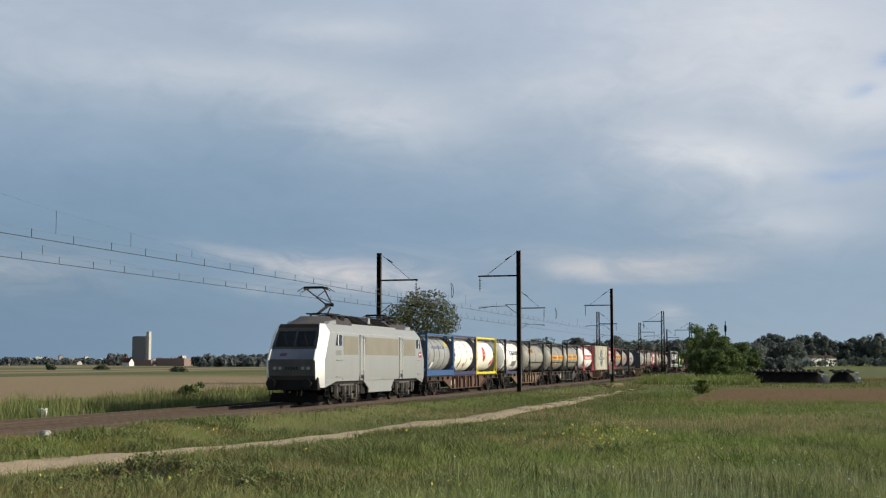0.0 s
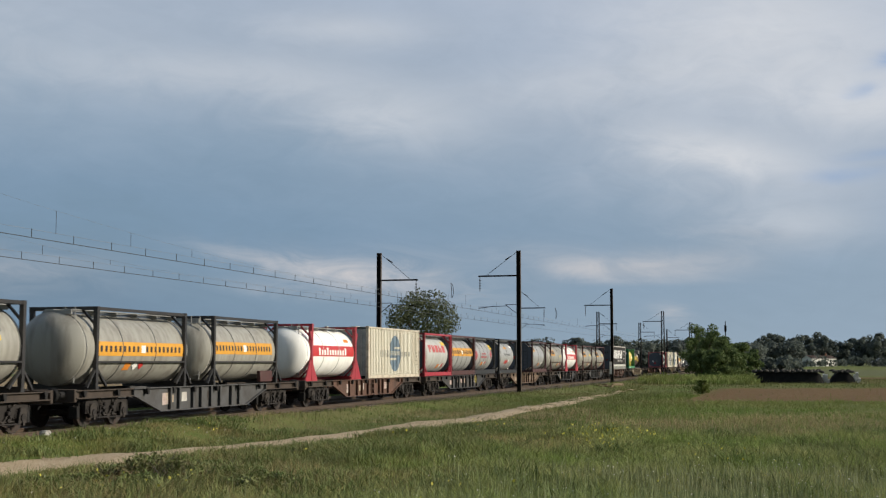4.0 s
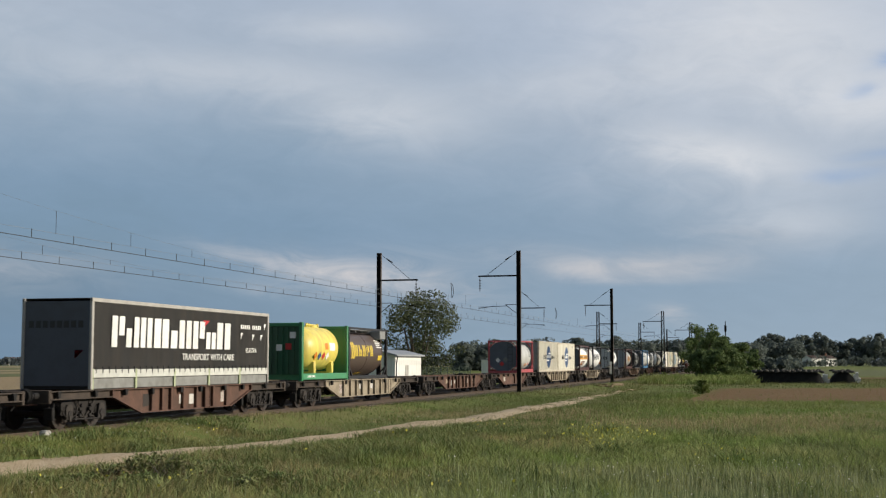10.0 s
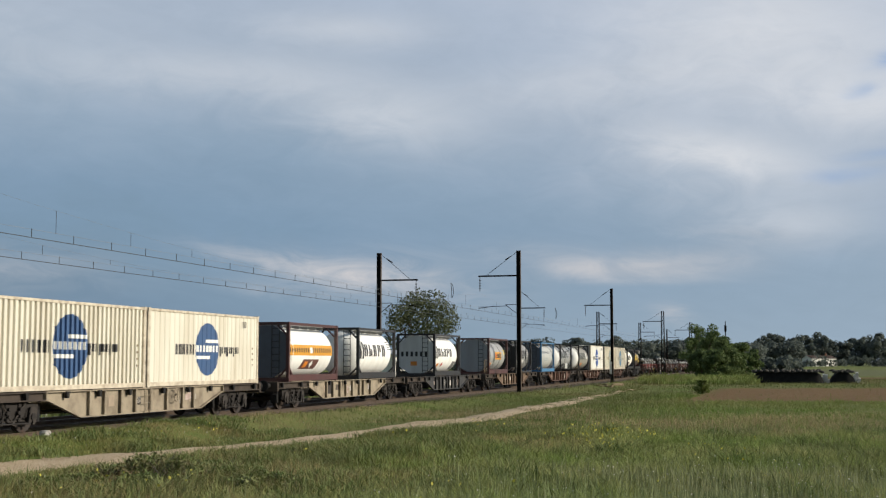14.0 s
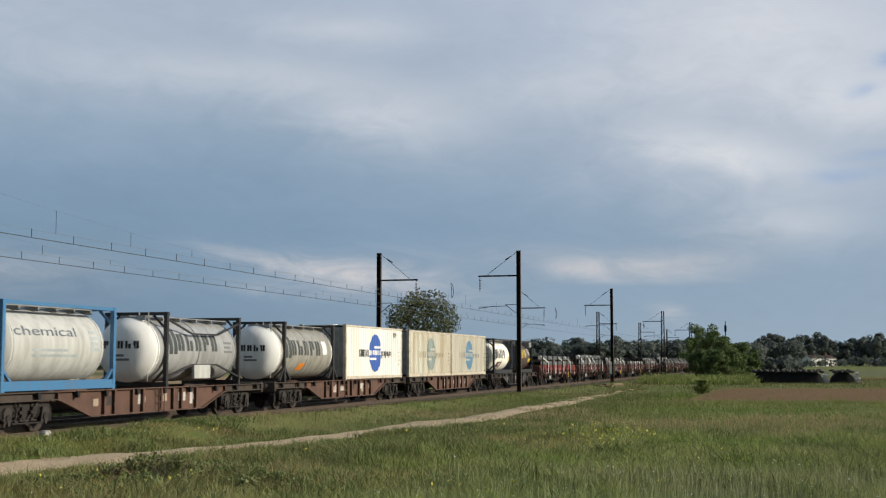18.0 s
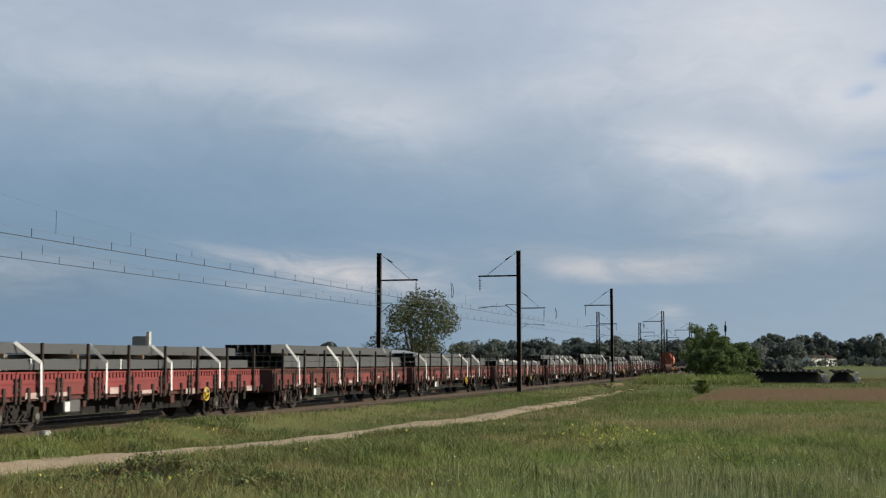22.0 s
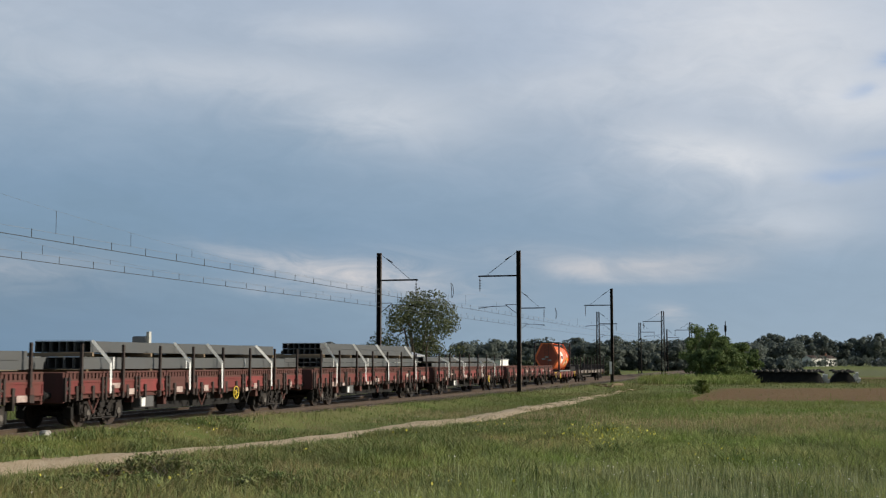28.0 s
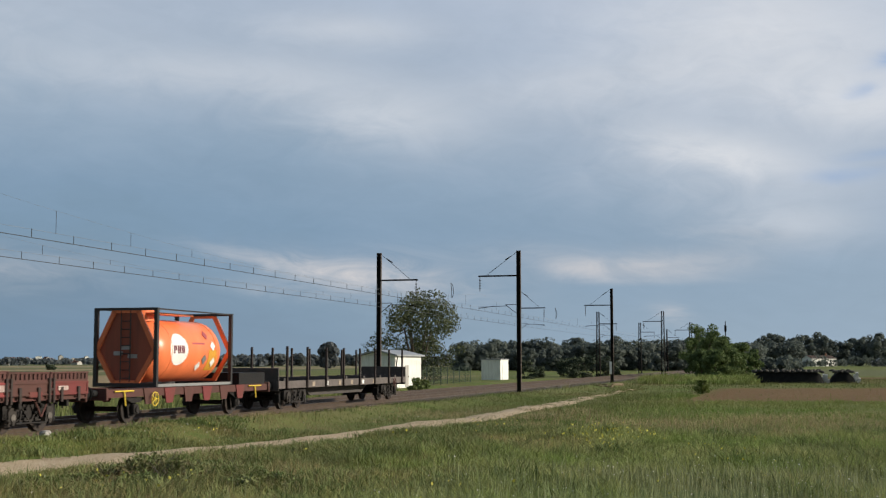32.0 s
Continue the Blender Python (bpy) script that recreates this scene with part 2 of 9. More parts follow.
M_wire = mat("copper_wire", (0.07, 0.075, 0.07), 0.5, 0.6, dirt=0.1, bump=0)
M_insul = mat("insulator", (0.030, 0.025, 0.024), 0.3, dirt=0.1)
M_bogie = mat("bogie_dirt", (0.023, 0.019, 0.017), 0.85, 0.1, grime=SOOT, dirt=0.6, var=0.5, scale=5)
M_wheel = mat("wheel_steel", (0.030, 0.025, 0.022), 0.75, 0.2, grime=RUST, dirt=0.6)
M_black = mat("black_iron", (0.016, 0.0155, 0.0155), 0.75, grime=(0.045, 0.038, 0.032), dirt=0.3, specular=0.2)
M_yellow = mat("yellow_paint", (0.70, 0.50, 0.05), 0.5, grime=SOOT, dirt=0.35)
M_white = mat("white_paint", (0.80, 0.79, 0.75), 0.45, grime=(0.3, 0.27, 0.22), dirt=0.25)
M_red = mat("red_paint", (0.50, 0.035, 0.035), 0.45, grime=(0.1, 0.03, 0.02), dirt=0.3)
M_orange = mat("orange_paint", (0.66, 0.22, 0.03), 0.45, grime=(0.4, 0.2, 0.05), dirt=0.2)
M_blue = mat("blue_print", (0.045, 0.095, 0.21), 0.5, dirt=0.15)
M_ink = mat("black_print", (0.03, 0.03, 0.032), 0.5, dirt=0.1)
M_wood = mat("timber", (0.22, 0.16, 0.10), 0.85, dirt=0.4)

# ---- shaping ----


def solid(bm, x0, x1, y0, y1, z0, z1):
    v = [bm.verts.new((x, y, z)) for z in (z0, z1) for y in (y0, y1) for x in (x0, x1)]
    for q in ((0, 2, 3, 1), (4, 5, 7, 6), (0, 1, 5, 4), (2, 6, 7, 3), (0, 4, 6, 2), (1, 3, 7, 5)):
        bm.faces.new([v[i] for i in q])
    return v


def soft_box(bm, x0, x1, y0, y1, z0, z1, r=0.02):
    v = solid(bm, x0, x1, y0, y1, z0, z1)
    edges = {e for a in v for e in a.link_edges}
    bmesh.ops.bevel(bm, geom=list(edges), offset=r, segments=1, affect="EDGES")


def rod(bm, p0, p1, r, n=8, r2=None):
    """A round bar from p0 to p1."""
    p0, p1 = Vector(p0), Vector(p1)
    w = (p1 - p0).normalized()
    a = w.orthogonal().normalized()
    b = w.cross(a)
    rings = []
    for p, q in ((p0, r), (p1, r if r2 is None else r2)):
        rings.append([bm.verts.new(p + (a * math.cos(t) + b * math.sin(t)) * q) for t in [2 * math.pi * i / n for i in range(n)]])
    for i in range(n):
        bm.faces.new((rings[0][i], rings[0][(i + 1) % n], rings[1][(i + 1) % n], rings[1][i]))
    bm.faces.new(rings[0][::-1])
    bm.faces.new(rings[1])


def bar(bm, p0, p1, w, h):
    """A square bar from p0 to p1, w wide and h high."""
    p0, p1 = Vector(p0), Vector(p1)
    d = (p1 - p0).normalized()
    side = d.cross(Vector((0, 0, 1)))
    side = side.normalized() if side.length > 0.01 else Vector((1, 0, 0))
    up = side.cross(d)
    v = [bm.verts.new(p + side * w / 2 * i + up * h / 2 * j) for p in (p0, p1) for i, j in ((-1, -1), (1, -1), (1, 1), (-1, 1))]
    for q in ((0, 1, 2, 3), (7, 6, 5, 4), (0, 4, 5, 1), (1, 5, 6, 2), (2, 6, 7, 3), (3, 7, 4, 0)):
        bm.faces.new([v[i] for i in q])


def tube(bm, pts, r, n=5):
    """One bent wire through the points."""
    rings = []
    for p in pts:
        rings.append([bm.verts.new(Vector(p) + Vector((r * math.cos(t), 0, r * math.sin(t)))) for t in [2 * math.pi * i / n for i in range(n)]])
    for a, b in zip(rings, rings[1:]):
        for i in range(n):
            bm.faces.new((a[i], b[i], b[(i + 1) % n], a[(i + 1) % n]))


def prism(bm, pts, x0, x1):
    """A polygon of (y, z) points drawn out from x0 to x1."""
    a = [bm.verts.new((x0, y, z)) for y, z in pts]
    b = [bm.verts.new((x1, y, z)) for y, z in pts]
    n = len(pts)
    bm.faces.new(a)
    bm.faces.new(b[::-1])
    for i in range(n):
        bm.faces.new((a[i], b[i], b[(i + 1) % n], a[(i + 1) % n]))


def turned(bm, rows, cz, n=36, cx=0.0):
    """A body turned round an axis along y: rows of (y, radius)."""
    rings = []
    for y, r in rows:
        if r < 1e-4:
            rings.append([bm.verts.new((cx, y, cz))])
        else:
            rings.append([bm.verts.new((cx + r * math.cos(t), y, cz + r * math.sin(t))) for t in [2 * math.pi * i / n for i in range(n)]])
    for a, b in zip(rings, rings[1:]):
        for i in range(n):
            j = (i + 1) % n
            if len(a) == 1:
                bm.faces.new((a[0], b[i], b[j]))
            elif len(b) == 1:
                bm.faces.new((a[i], b[0], a[j]))
            else:
                bm.faces.new((a[i], b[i], b[j], a[j]))


def wrapped(bm, r, cz, y0, y1, z0, z1, t=0.006, n=5, cx=0.0, slant=0.0):
    """A thin sheet that lies on the near side of a cylinder along y, between two heights."""
    a0, a1 = [math.asin(max(-0.99, min(0.99, (z - cz) / r))) for z in (z0, z1)]
    rows = []
    for i in range(n + 1):
        a = a0 + (a1 - a0) * i / n
        s = slant * i / n
        rows.append([bm.verts.new((cx + q * math.cos(a), y + s, cz + q * math.sin(a))) for q in (r, r + t) for y in (y0, y1)])
    for a, b in zip(rows, rows[1:]):
        for i, j in ((0, 2), (2, 3), (3, 1), (1, 0)):
            bm.faces.new((a[i], a[j], b[j], b[i]))
    bm.faces.new((rows[0][0], rows[0][1], rows[0][3], rows[0][2]))
    bm.faces.new((rows[-1][0], rows[-1][2], rows[-1][3], rows[-1][1]))


def mesh_of(name, bm, material, angle=38):
    bmesh.ops.recalc_face_normals(bm, faces=bm.faces)
    me = bpy.data.meshes.new(name)
    bm.to_mesh(me)
    bm.free()
    me.materials.append(material)
    me.polygons.foreach_set("use_smooth", [True] * len(me.polygons))
    me.set_sharp_from_angle(angle=radians(angle))
    return me


def part(name, bm, material, parent=None, label="", at=None):
    """One mesh object under a thing or a part; bm may also be a mesh that is shared."""
    me = bm if isinstance(bm, bpy.types.Mesh) else mesh_of(name, bm, material)
    ob = new(name, me)
    if parent is not None:
        ob.parent = parent
    if at is not None:
        ob.matrix_basis = at
    return tagged(ob, label)


def thing(name, m, label, category, group="", kind=""):
    """An Empty at a thing's base."""
    ob = new(name)
    ob.empty_display_size = 0.3
    ob.matrix_basis = m
    return tagged(ob, label, category, group, kind)


def raw_mesh(name, verts, faces, material, smooth=False):
    """A mesh from numpy arrays; all faces have the same number of corners."""
    me = bpy.data.meshes.new(name)
    nv, nf, k = len(verts), len(faces), faces.shape[1]
    me.vertices.add(nv)
    me.vertices.foreach_set("co", np.asarray(verts, np.float32).ravel())
    me.loops.add(nf * k)
    me.loops.foreach_set("vertex_index", np.asarray(faces, np.int32).ravel())
    me.polygons.add(nf)
    me.polygons.foreach_set("loop_start", np.arange(0, nf * k, k, dtype=np.int32))
    me.materials.append(material)
    me.update(calc_edges=True)
    if smooth:
        me.polygons.foreach_set("use_smooth", [True] * nf)
    return me


# ---- the land ----


def rise(x, y):
    """Height of the land: gentle waves near by, the verge's bank along the ballast, a ditch beyond the line."""
    x, y = np.asarray(x, float), np.asarray(y, float)
    near = (np.abs(x) < 60) & (y > -10) & (y < 130)
    wave = 0.03 * np.sin(x * 0.9 + y * 0.31) + 0.02 * np.sin(y * 0.7 - x * 0.4) + 0.015 * np.sin(x * 2.1 + y * 1.7)
    z = GROUND + np.where(near, wave, 0.0)
    line = np.abs(y) < 300
    return z - 0.25 * np.exp(-((x + 32.5) / 1.6) ** 2) * line + np.interp(y, [20, 45, 65, 100], [0.50, 0.45, 0.30, 0.22]) * np.exp(-((x + 18.8) / 1.2) ** 2) * line


def build_ground():
    """One sheet to the horizon, finer near the line; a shallow ditch beyond the tracks."""
    xs = np.unique(np.concatenate([np.linspace(-4200, -60, 24), np.linspace(-60, -24, 37), np.linspace(-24, -12, 41), np.linspace(-12, 30, 43), np.linspace(30, 4200, 22)]))
    ys = np.unique(np.concatenate([np.linspace(-3000, -10, 14), np.linspace(-10, 130, 106), np.linspace(130, 400, 28), np.linspace(400, 4600, 22)]))
    gx, gy = np.meshgrid(xs, ys)
    z = rise(gx, gy)
    nx, ny = len(xs), len(ys)
    idx = np.arange(nx * ny).reshape(ny, nx)
    faces = np.stack([idx[:-1, :-1], idx[:-1, 1:], idx[1:, 1:], idx[1:, :-1]], -1).reshape(-1, 4)
    ob = new("ground", raw_mesh("ground", np.stack([gx, gy, z], -1).reshape(-1, 3), faces, M_land, True))
    tagged(ob, "flat farmland with green verges, stubble and ploughed strips", "ground", kind="structure")


def build_trackbed():
    prof = [(-30.3, -0.62), (-28.4, -0.24), (-23.95, -0.20), (-23.9, -0.20), (-20.3, -0.22), (-18.9, -0.52)]
    ys = np.concatenate([np.arange(-40, 20, 1.0), np.arange(20, 100, 0.31), np.arange(100, 160, 1.0), np.arange(160, 900, 20.0)])
    rng = np.random.default_rng(5)
    fx = []
    for (x0, z0), (x1, z1) in zip(prof, prof[1:]):
        k = max(1, int((x1 - x0) / 0.5))
        fx += [(x0 + (x1 - x0) * i / k, z0 + (z1 - z0) * i / k) for i in range(k)]
    fx.append(prof[-1])
    fx = np.array(fx)
    v = np.zeros((len(ys), len(fx), 3))
    v[..., 0], v[..., 1], v[..., 2] = fx[:, 0], ys[:, None], fx[:, 1] + rng.normal(0, 0.018, (len(ys), len(fx)))
    idx = np.arange(len(ys) * len(fx)).reshape(len(ys), len(fx))
    faces = np.stack([idx[:-1, :-1], idx[:-1, 1:], idx[1:, 1:], idx[1:, :-1]], -1).reshape(-1, 4)
    bed = new("ballast_bed", raw_mesh("ballast_bed", v.reshape(-1, 3), faces, M_ballast, False))
    tagged(bed, "bed of brown-grey crushed stone under two tracks", "ballast", kind="structure")
    # loose stones on the shoulder
    n = 9000
    px = rng.uniform(-21.2, -18.8, n)
    py = 22 + 80 * rng.random(n) ** 1.4
    pz = np.interp(px, [p[0] for p in prof], [p[1] for p in prof])
    s = rng.uniform(0.025, 0.06, n)
    base = np.array([(1, 0, 0), (-0.5, 0.87, 0), (-0.5, -0.87, 0), (0.1, 0.1, 1.0)])
    a = rng.uniform(0, 6.28, n)
    ca, sa = np.cos(a), np.sin(a)
    vv = np.zeros((n, 4, 3))
    vv[..., 0] = px[:, None] + s[:, None] * (base[:, 0] * ca[:, None] - base[:, 1] * sa[:, None])
    vv[..., 1] = py[:, None] + s[:, None] * (base[:, 0] * sa[:, None] + base[:, 1] * ca[:, None])
    vv[..., 2] = pz[:, None] + s[:, None] * (base[:, 2] - 0.2)
    f = np.array([(0, 1, 3), (1, 2, 3), (2, 0, 3)])
    ff = (np.arange(n)[:, None, None] * 4 + f).reshape(-1, 3)
    st = new("ballast_stones", raw_mesh("ballast_stones", vv.reshape(-1, 3), ff, M_ballast))
    tagged(st, "loose crushed stones on the shoulder of the line", "stones", kind="stuff")


def build_track(name, xc):
    tr = thing(name, pose(xc, 0, 0), "running track of rusty steel rails on concrete sleepers", "track", kind="structure")
    sec = [(-0.07, -0.17), (0.07, -0.17), (0.07, -0.155), (0.012, -0.13), (0.012, -0.045), (0.036, -0.035), (0.036, 0.0), (-0.036, 0.0),
           (-0.036, -0.035), (-0.012, -0.045), (-0.012, -0.13), (-0.07, -0.155)]
    for side in (-0.75, 0.75):
        bm = bmesh.new()
        a = [bm.verts.new((side + x, -60, z)) for x, z in sec]
        b = [bm.verts.new((side + x, 900, z)) for x, z in sec]
        for i in range(len(sec)):
            j = (i + 1) % len(sec)
            bm.faces.new((a[i], a[j], b[j], b[i]))
        bm.faces.new(a), bm.faces.new(b)
        part("rail", bm, M_rail, tr)
    bm = bmesh.new()
    prism(bm, [(-0.13, -0.30), (0.13, -0.30), (0.11, -0.172), (-0.11, -0.172)], -1.25, 1.25)
    me = mesh_of("sleeper", bm, M_sleeper)
    for k in range(110):
        part("sleeper", me, M_sleeper, tr, at=pose(0, 20 + 0.6 * k, 0))
    bm = bmesh.new()
    for k in range(180):
        y = 86 + 0.6 * k
        solid(bm, -1.25, 1.25, y - 0.12, y + 0.12, -0.30, -0.172)
    tagged(part("far_sleepers", bm, M_sleeper, tr), kind="stuff")


def strip(name, line, material, label, category, lift=0.02, step_len=1.5, rough=0.12):
    """A way across the land: line holds (x, y, half width)."""
    rng = random.Random(3)
    bm = bmesh.new()
    rows = []
    for (x0, y0, w0), (x1, y1, w1) in zip(line, line[1:]):
        n = max(1, int(math.hypot(x1 - x0, y1 - y0) / step_len))
        for i in range(n):
            t = i / n
            rows.append((x0 + (x1 - x0) * t, y0 + (y1 - y0) * t, w0 + (w1 - w0) * t))
    rows.append(line[-1])
    prev = None
    for x, y, w in rows:
        cur = []
        for k in (-1, -0.55, -0.2, 0.2, 0.55, 1):
            j = rng.uniform(-rough, rough) if abs(k) == 1 else 0
            xx = x + (w + j) * k
            cur.append(bm.verts.new((xx, y, float(rise(xx, y)) + lift + (0.045 if abs(k) < 0.3 else 0.0) + (-0.07 if abs(k) == 1 else 0.025))))
        if prev:
            for i in range(5):
                bm.faces.new((prev[i], prev[i + 1], cur[i + 1], cur[i]))
        prev = cur
    ob = new(name, mesh_of(name, bm, material, 80))
    return tagged(ob, label, category, kind="structure")


# ---- plants ----


def patchy(x, y, size, seed):
    """Smooth random patches, 0 to 1, about size metres across."""
    table = np.random.default_rng(seed).random((64, 64))
    u, v = np.asarray(x) / size + 500.0, np.asarray(y) / size + 500.0
    i, j = np.floor(u).astype(int), np.floor(v).astype(int)
    a, b = u - i, v - j
    a, b = a * a * (3 - 2 * a), b * b * (3 - 2 * b)
    g = lambda p, q: table[p % 64, q % 64]
    return (g(i, j) * (1 - a) + g(i + 1, j) * a) * (1 - b) + (g(i, j + 1) * (1 - a) + g(i + 1, j + 1) * a) * b


def blades(name, material, n, place, height, width, lean, label, category, seed, segs=2):
    """Grass: n bent blades; place(rng, n) gives x, y, z of their roots, height(rng, x, y) their lengths."""
    rng = np.random.default_rng(seed)
    x, y, z = place(rng, n)
    n = len(x)
    h = height(rng, x, y)
    a = rng.uniform(0, 2 * np.pi, n)
    w = width * rng.uniform(0.6, 1.4, n) * (0.6 + y / 45.0)
    ln = np.abs(rng.normal(0, lean, n)) * h
    la = rng.uniform(0, 2 * np.pi, n)
    pts = []
    for k in range(segs + 1):
        t = k / segs
        cx = x + np.cos(la) * ln * t * t
        cy = y + np.sin(la) * ln * t * t
        cz = z + h * (t - 0.12 * t * t)
        if k < segs:
            ww = w * (1 - 0.55 * t)
            pts.append(np.stack([cx - np.cos(a) * ww, cy - np.sin(a) * ww, cz], -1))
            pts.append(np.stack([cx + np.cos(a) * ww, cy + np.sin(a) * ww, cz], -1))
        else:
            pts.append(np.stack([cx, cy, cz], -1))
    v = np.stack(pts, 1).reshape(-1, 3)
    m = 2 * segs + 1
    f = []
    for k in range(segs - 1):
        f += [(2 * k, 2 * k + 1, 2 * k + 3), (2 * k, 2 * k + 3, 2 * k + 2)]
    f.append((2 * segs - 2, 2 * segs - 1, 2 * segs))
    faces = (np.arange(n)[:, None, None] * m + np.array(f)).reshape(-1, 3)
    ob = new(name, raw_mesh(name, v, faces, material))
    return tagged(ob, label, category, kind="stuff")


def leaf_cards(points, size, rng, spread=0.5, out=None, loose=0.6):
    """Small folded leaf sprays at the points: arrays of vertices and triangles."""
    n = len(points)
    s = size * rng.uniform(0.5, 1.4, n)
    d1 = rng.normal(0, 1, (n, 3))
    d1 /= np.linalg.norm(d1, axis=1, keepdims=True)
    d2 = np.cross(d1, rng.normal(0, 1, (n, 3)))
    d2 /= np.linalg.norm(d2, axis=1, keepdims=True) + 1e-9
    if out is not None:
        d3 = out + rng.normal(0, loose, (n, 3))
        d3 /= np.linalg.norm(d3, axis=1, keepdims=True) + 1e-9
        d1 = np.cross(d3, d1)
        d1 /= np.linalg.norm(d1, axis=1, keepdims=True) + 1e-9
        d2 = np.cross(d3, d1)
    else:
        d3 = np.cross(d1, d2)
    p = np.stack([points - d1 * s[:, None], points + d2 * (s * spread)[:, None] + d3 * (s * 0.2)[:, None], points + d1 * s[:, None],
                  points - d2 * (s * spread)[:, None] + d3 * (s * 0.2)[:, None]], 1)
    f = np.arange(n)[:, None, None] * 4 + np.array([(0, 1, 2), (0, 2, 3)])
    return p.reshape(-1, 3), f.reshape(-1, 3)


def crown_points(blobs, n, rng, hollow=0.55):
    """Points in the outer shells of a heap of uneven clumps: blobs of (x, y, z, rx, rz)."""
    vol = np.array([b[3] ** 2 * b[4] for b in blobs]) ** 0.75
    which = rng.choice(len(blobs), n, p=vol / vol.sum())
    b = np.array(blobs)[which]
    d = rng.normal(0, 1, (n, 3))
    d /= np.linalg.norm(d, axis=1, keepdims=True)
    r = (hollow + (1 - hollow) * rng.random(n) ** 0.6) * rng.uniform(0.85, 1.12, n)
    return b[:, :3] + d * r[:, None] * np.stack([b[:, 3], b[:, 3], b[:, 4]], -1), d


def make_tree(name, x, y, height, width, leaf, bark, label, seed, leaves=5000, size=0.17, base=0.22, stems=3, clumps=26, group="", lean=0.0, z=GROUND):
    rng = np.random.default_rng(seed)
    tr = thing(name, pose(x, y, float(rise(x, y))), label, "tree" if height > 3 else "bush", group)
    bm = bmesh.new()
    blobs = []
    for i in range(clumps):
        t = (i + 0.5) / clumps
        zz = height * (base + (0.94 - base) * rng.random() ** 0.9)
        k = (zz / height - base) / (1 - base)
        reach = width / 2 * math.sqrt(max(0.08, 1 - (2 * k - 0.85) ** 2 / 1.6)) * rng.uniform(0.25, 0.95)
        a = rng.uniform(0, 6.283)
        r = width * rng.uniform(0.10, 0.19)
        blobs.append((reach * math.cos(a) + lean * zz, reach * math.sin(a), zz, r, r * rng.uniform(0.6, 0.9)))
    tops = []
    for s in range(stems):
        a = 6.283 * s / stems + rng.uniform(-0.4, 0.4)
        b0 = Vector((0.12 * math.cos(a), 0.12 * math.sin(a), -0.1))
        m1 = Vector((width * 0.09 * math.cos(a), width * 0.09 * math.sin(a), height * 0.3))
        m2 = Vector((width * 0.17 * math.cos(a) + lean * height * 0.6, width * 0.17 * math.sin(a), height * 0.62))
        r0 = height * 0.020
        rod(bm, b0, m1, r0, 7, r0 * 0.75)
        rod(bm, m1, m2, r0 * 0.75, 7, r0 * 0.4)
        tops += [m1, m2]
    part("trunk", bm, bark, tr)
    for bl in blobs[:10]:
        c = Vector(bl[:3])
        fr = min(tops, key=lambda p: (p - c).length)
        bm = bmesh.new()
        mid = fr.lerp(c, 0.5) + Vector((0, 0, 0.15))
        rod(bm, fr, mid, height * 0.009, 5, height * 0.006)
        rod(bm, mid, c, height * 0.006, 5, height * 0.002)
        part("limb", bm, bark, tr)
    p, out = crown_points(blobs, leaves, rng)
    v, f = leaf_cards(p, size, rng, 0.5, out, 0.7)
    part("crown", raw_mesh("crown", v, f, leaf), leaf, tr)
    return tr


def make_wood(name, trees, leaf, label, seed, per=160, size=0.7):
    """A far wood: many crowns side by side; trees of (x, y, height, width)."""
    rng = np.random.default_rng(seed)
    pts, ways = [], []
    for x, y, h, w in trees:
        blobs = []
        for i in range(22):
            zz = h * rng.uniform(0.08, 0.88)
            k = zz / h
            reach = w / 2 * math.sqrt(max(0.1, 1 - (2 * k - 0.8) ** 2 / 1.5)) * rng.uniform(0.1, 0.8)
            a = rng.uniform(0, 6.283)
            r = w * rng.uniform(0.11, 0.22)
            blobs.append((x + reach * math.cos(a), y + reach * math.sin(a), GROUND + zz, r, r * 0.8))
        p, out = crown_points(blobs, per, rng, 0.75)
        pts.append(p)
        ways.append(out + np.array([0, 0, 0.08]))
    v, f = leaf_cards(np.concatenate(pts), size, rng, 0.8, np.concatenate(ways), 0.2)
    ob = new(name, raw_mesh(name, v, f, leaf))
    return tagged(ob, label, "woodland", kind="stuff")


M_grass = leafy("grass", (0.150, 0.190, 0.044), (0.305, 0.240, 0.112), own=0.65)
M_lush = leafy("lush_grass", (0.200, 0.274, 0.066), (0.335, 0.318, 0.130), own=0.65)
M_lushfar = leafy("lush_grass_further_off", (0.140, 0.205, 0.046), (0.205, 0.215, 0.074), own=0.4, scale=0.09)
M_grassfar = leafy("grass_further_off", (0.098, 0.138, 0.036), (0.172, 0.160, 0.068), own=0.35, scale=0.09)
M_dry = leafy("dry_grass", (0.40, 0.31, 0.17), (0.30, 0.24, 0.14))
M_weed = leafy("weeds", (0.108, 0.156, 0.045), (0.190, 0.205, 0.082), scale=0.5)
M_bramble = leafy("bramble_leaves", (0.165, 0.210, 0.075), (0.150, 0.110, 0.060), scale=1.5)
M_hedge = leafy("hedge_leaves", (0.040, 0.056, 0.034), (0.062, 0.078, 0.044), thin=0.1, scale=0.3, own=0.4)
M_leafA = leafy("leaves_grey_green", (0.070, 0.088, 0.042), (0.118, 0.128, 0.066), thin=0.3, scale=0.6, own=0.5)
M_leafB = leafy("leaves_deep_green", (0.088, 0.132, 0.046), (0.135, 0.175, 0.066), thin=0.4, scale=0.4, own=0.4)
# leaf colours lightened and turned bluish to hold some haze
M_far = leafy("far_leaves_hazed", (0.110, 0.130, 0.116), (0.135, 0.156, 0.132), thin=0.5, scale=0.03, own=0.15)
M_flower = leafy("yellow_flowers", (0.55, 0.50, 0.05), (0.62, 0.56, 0.12))
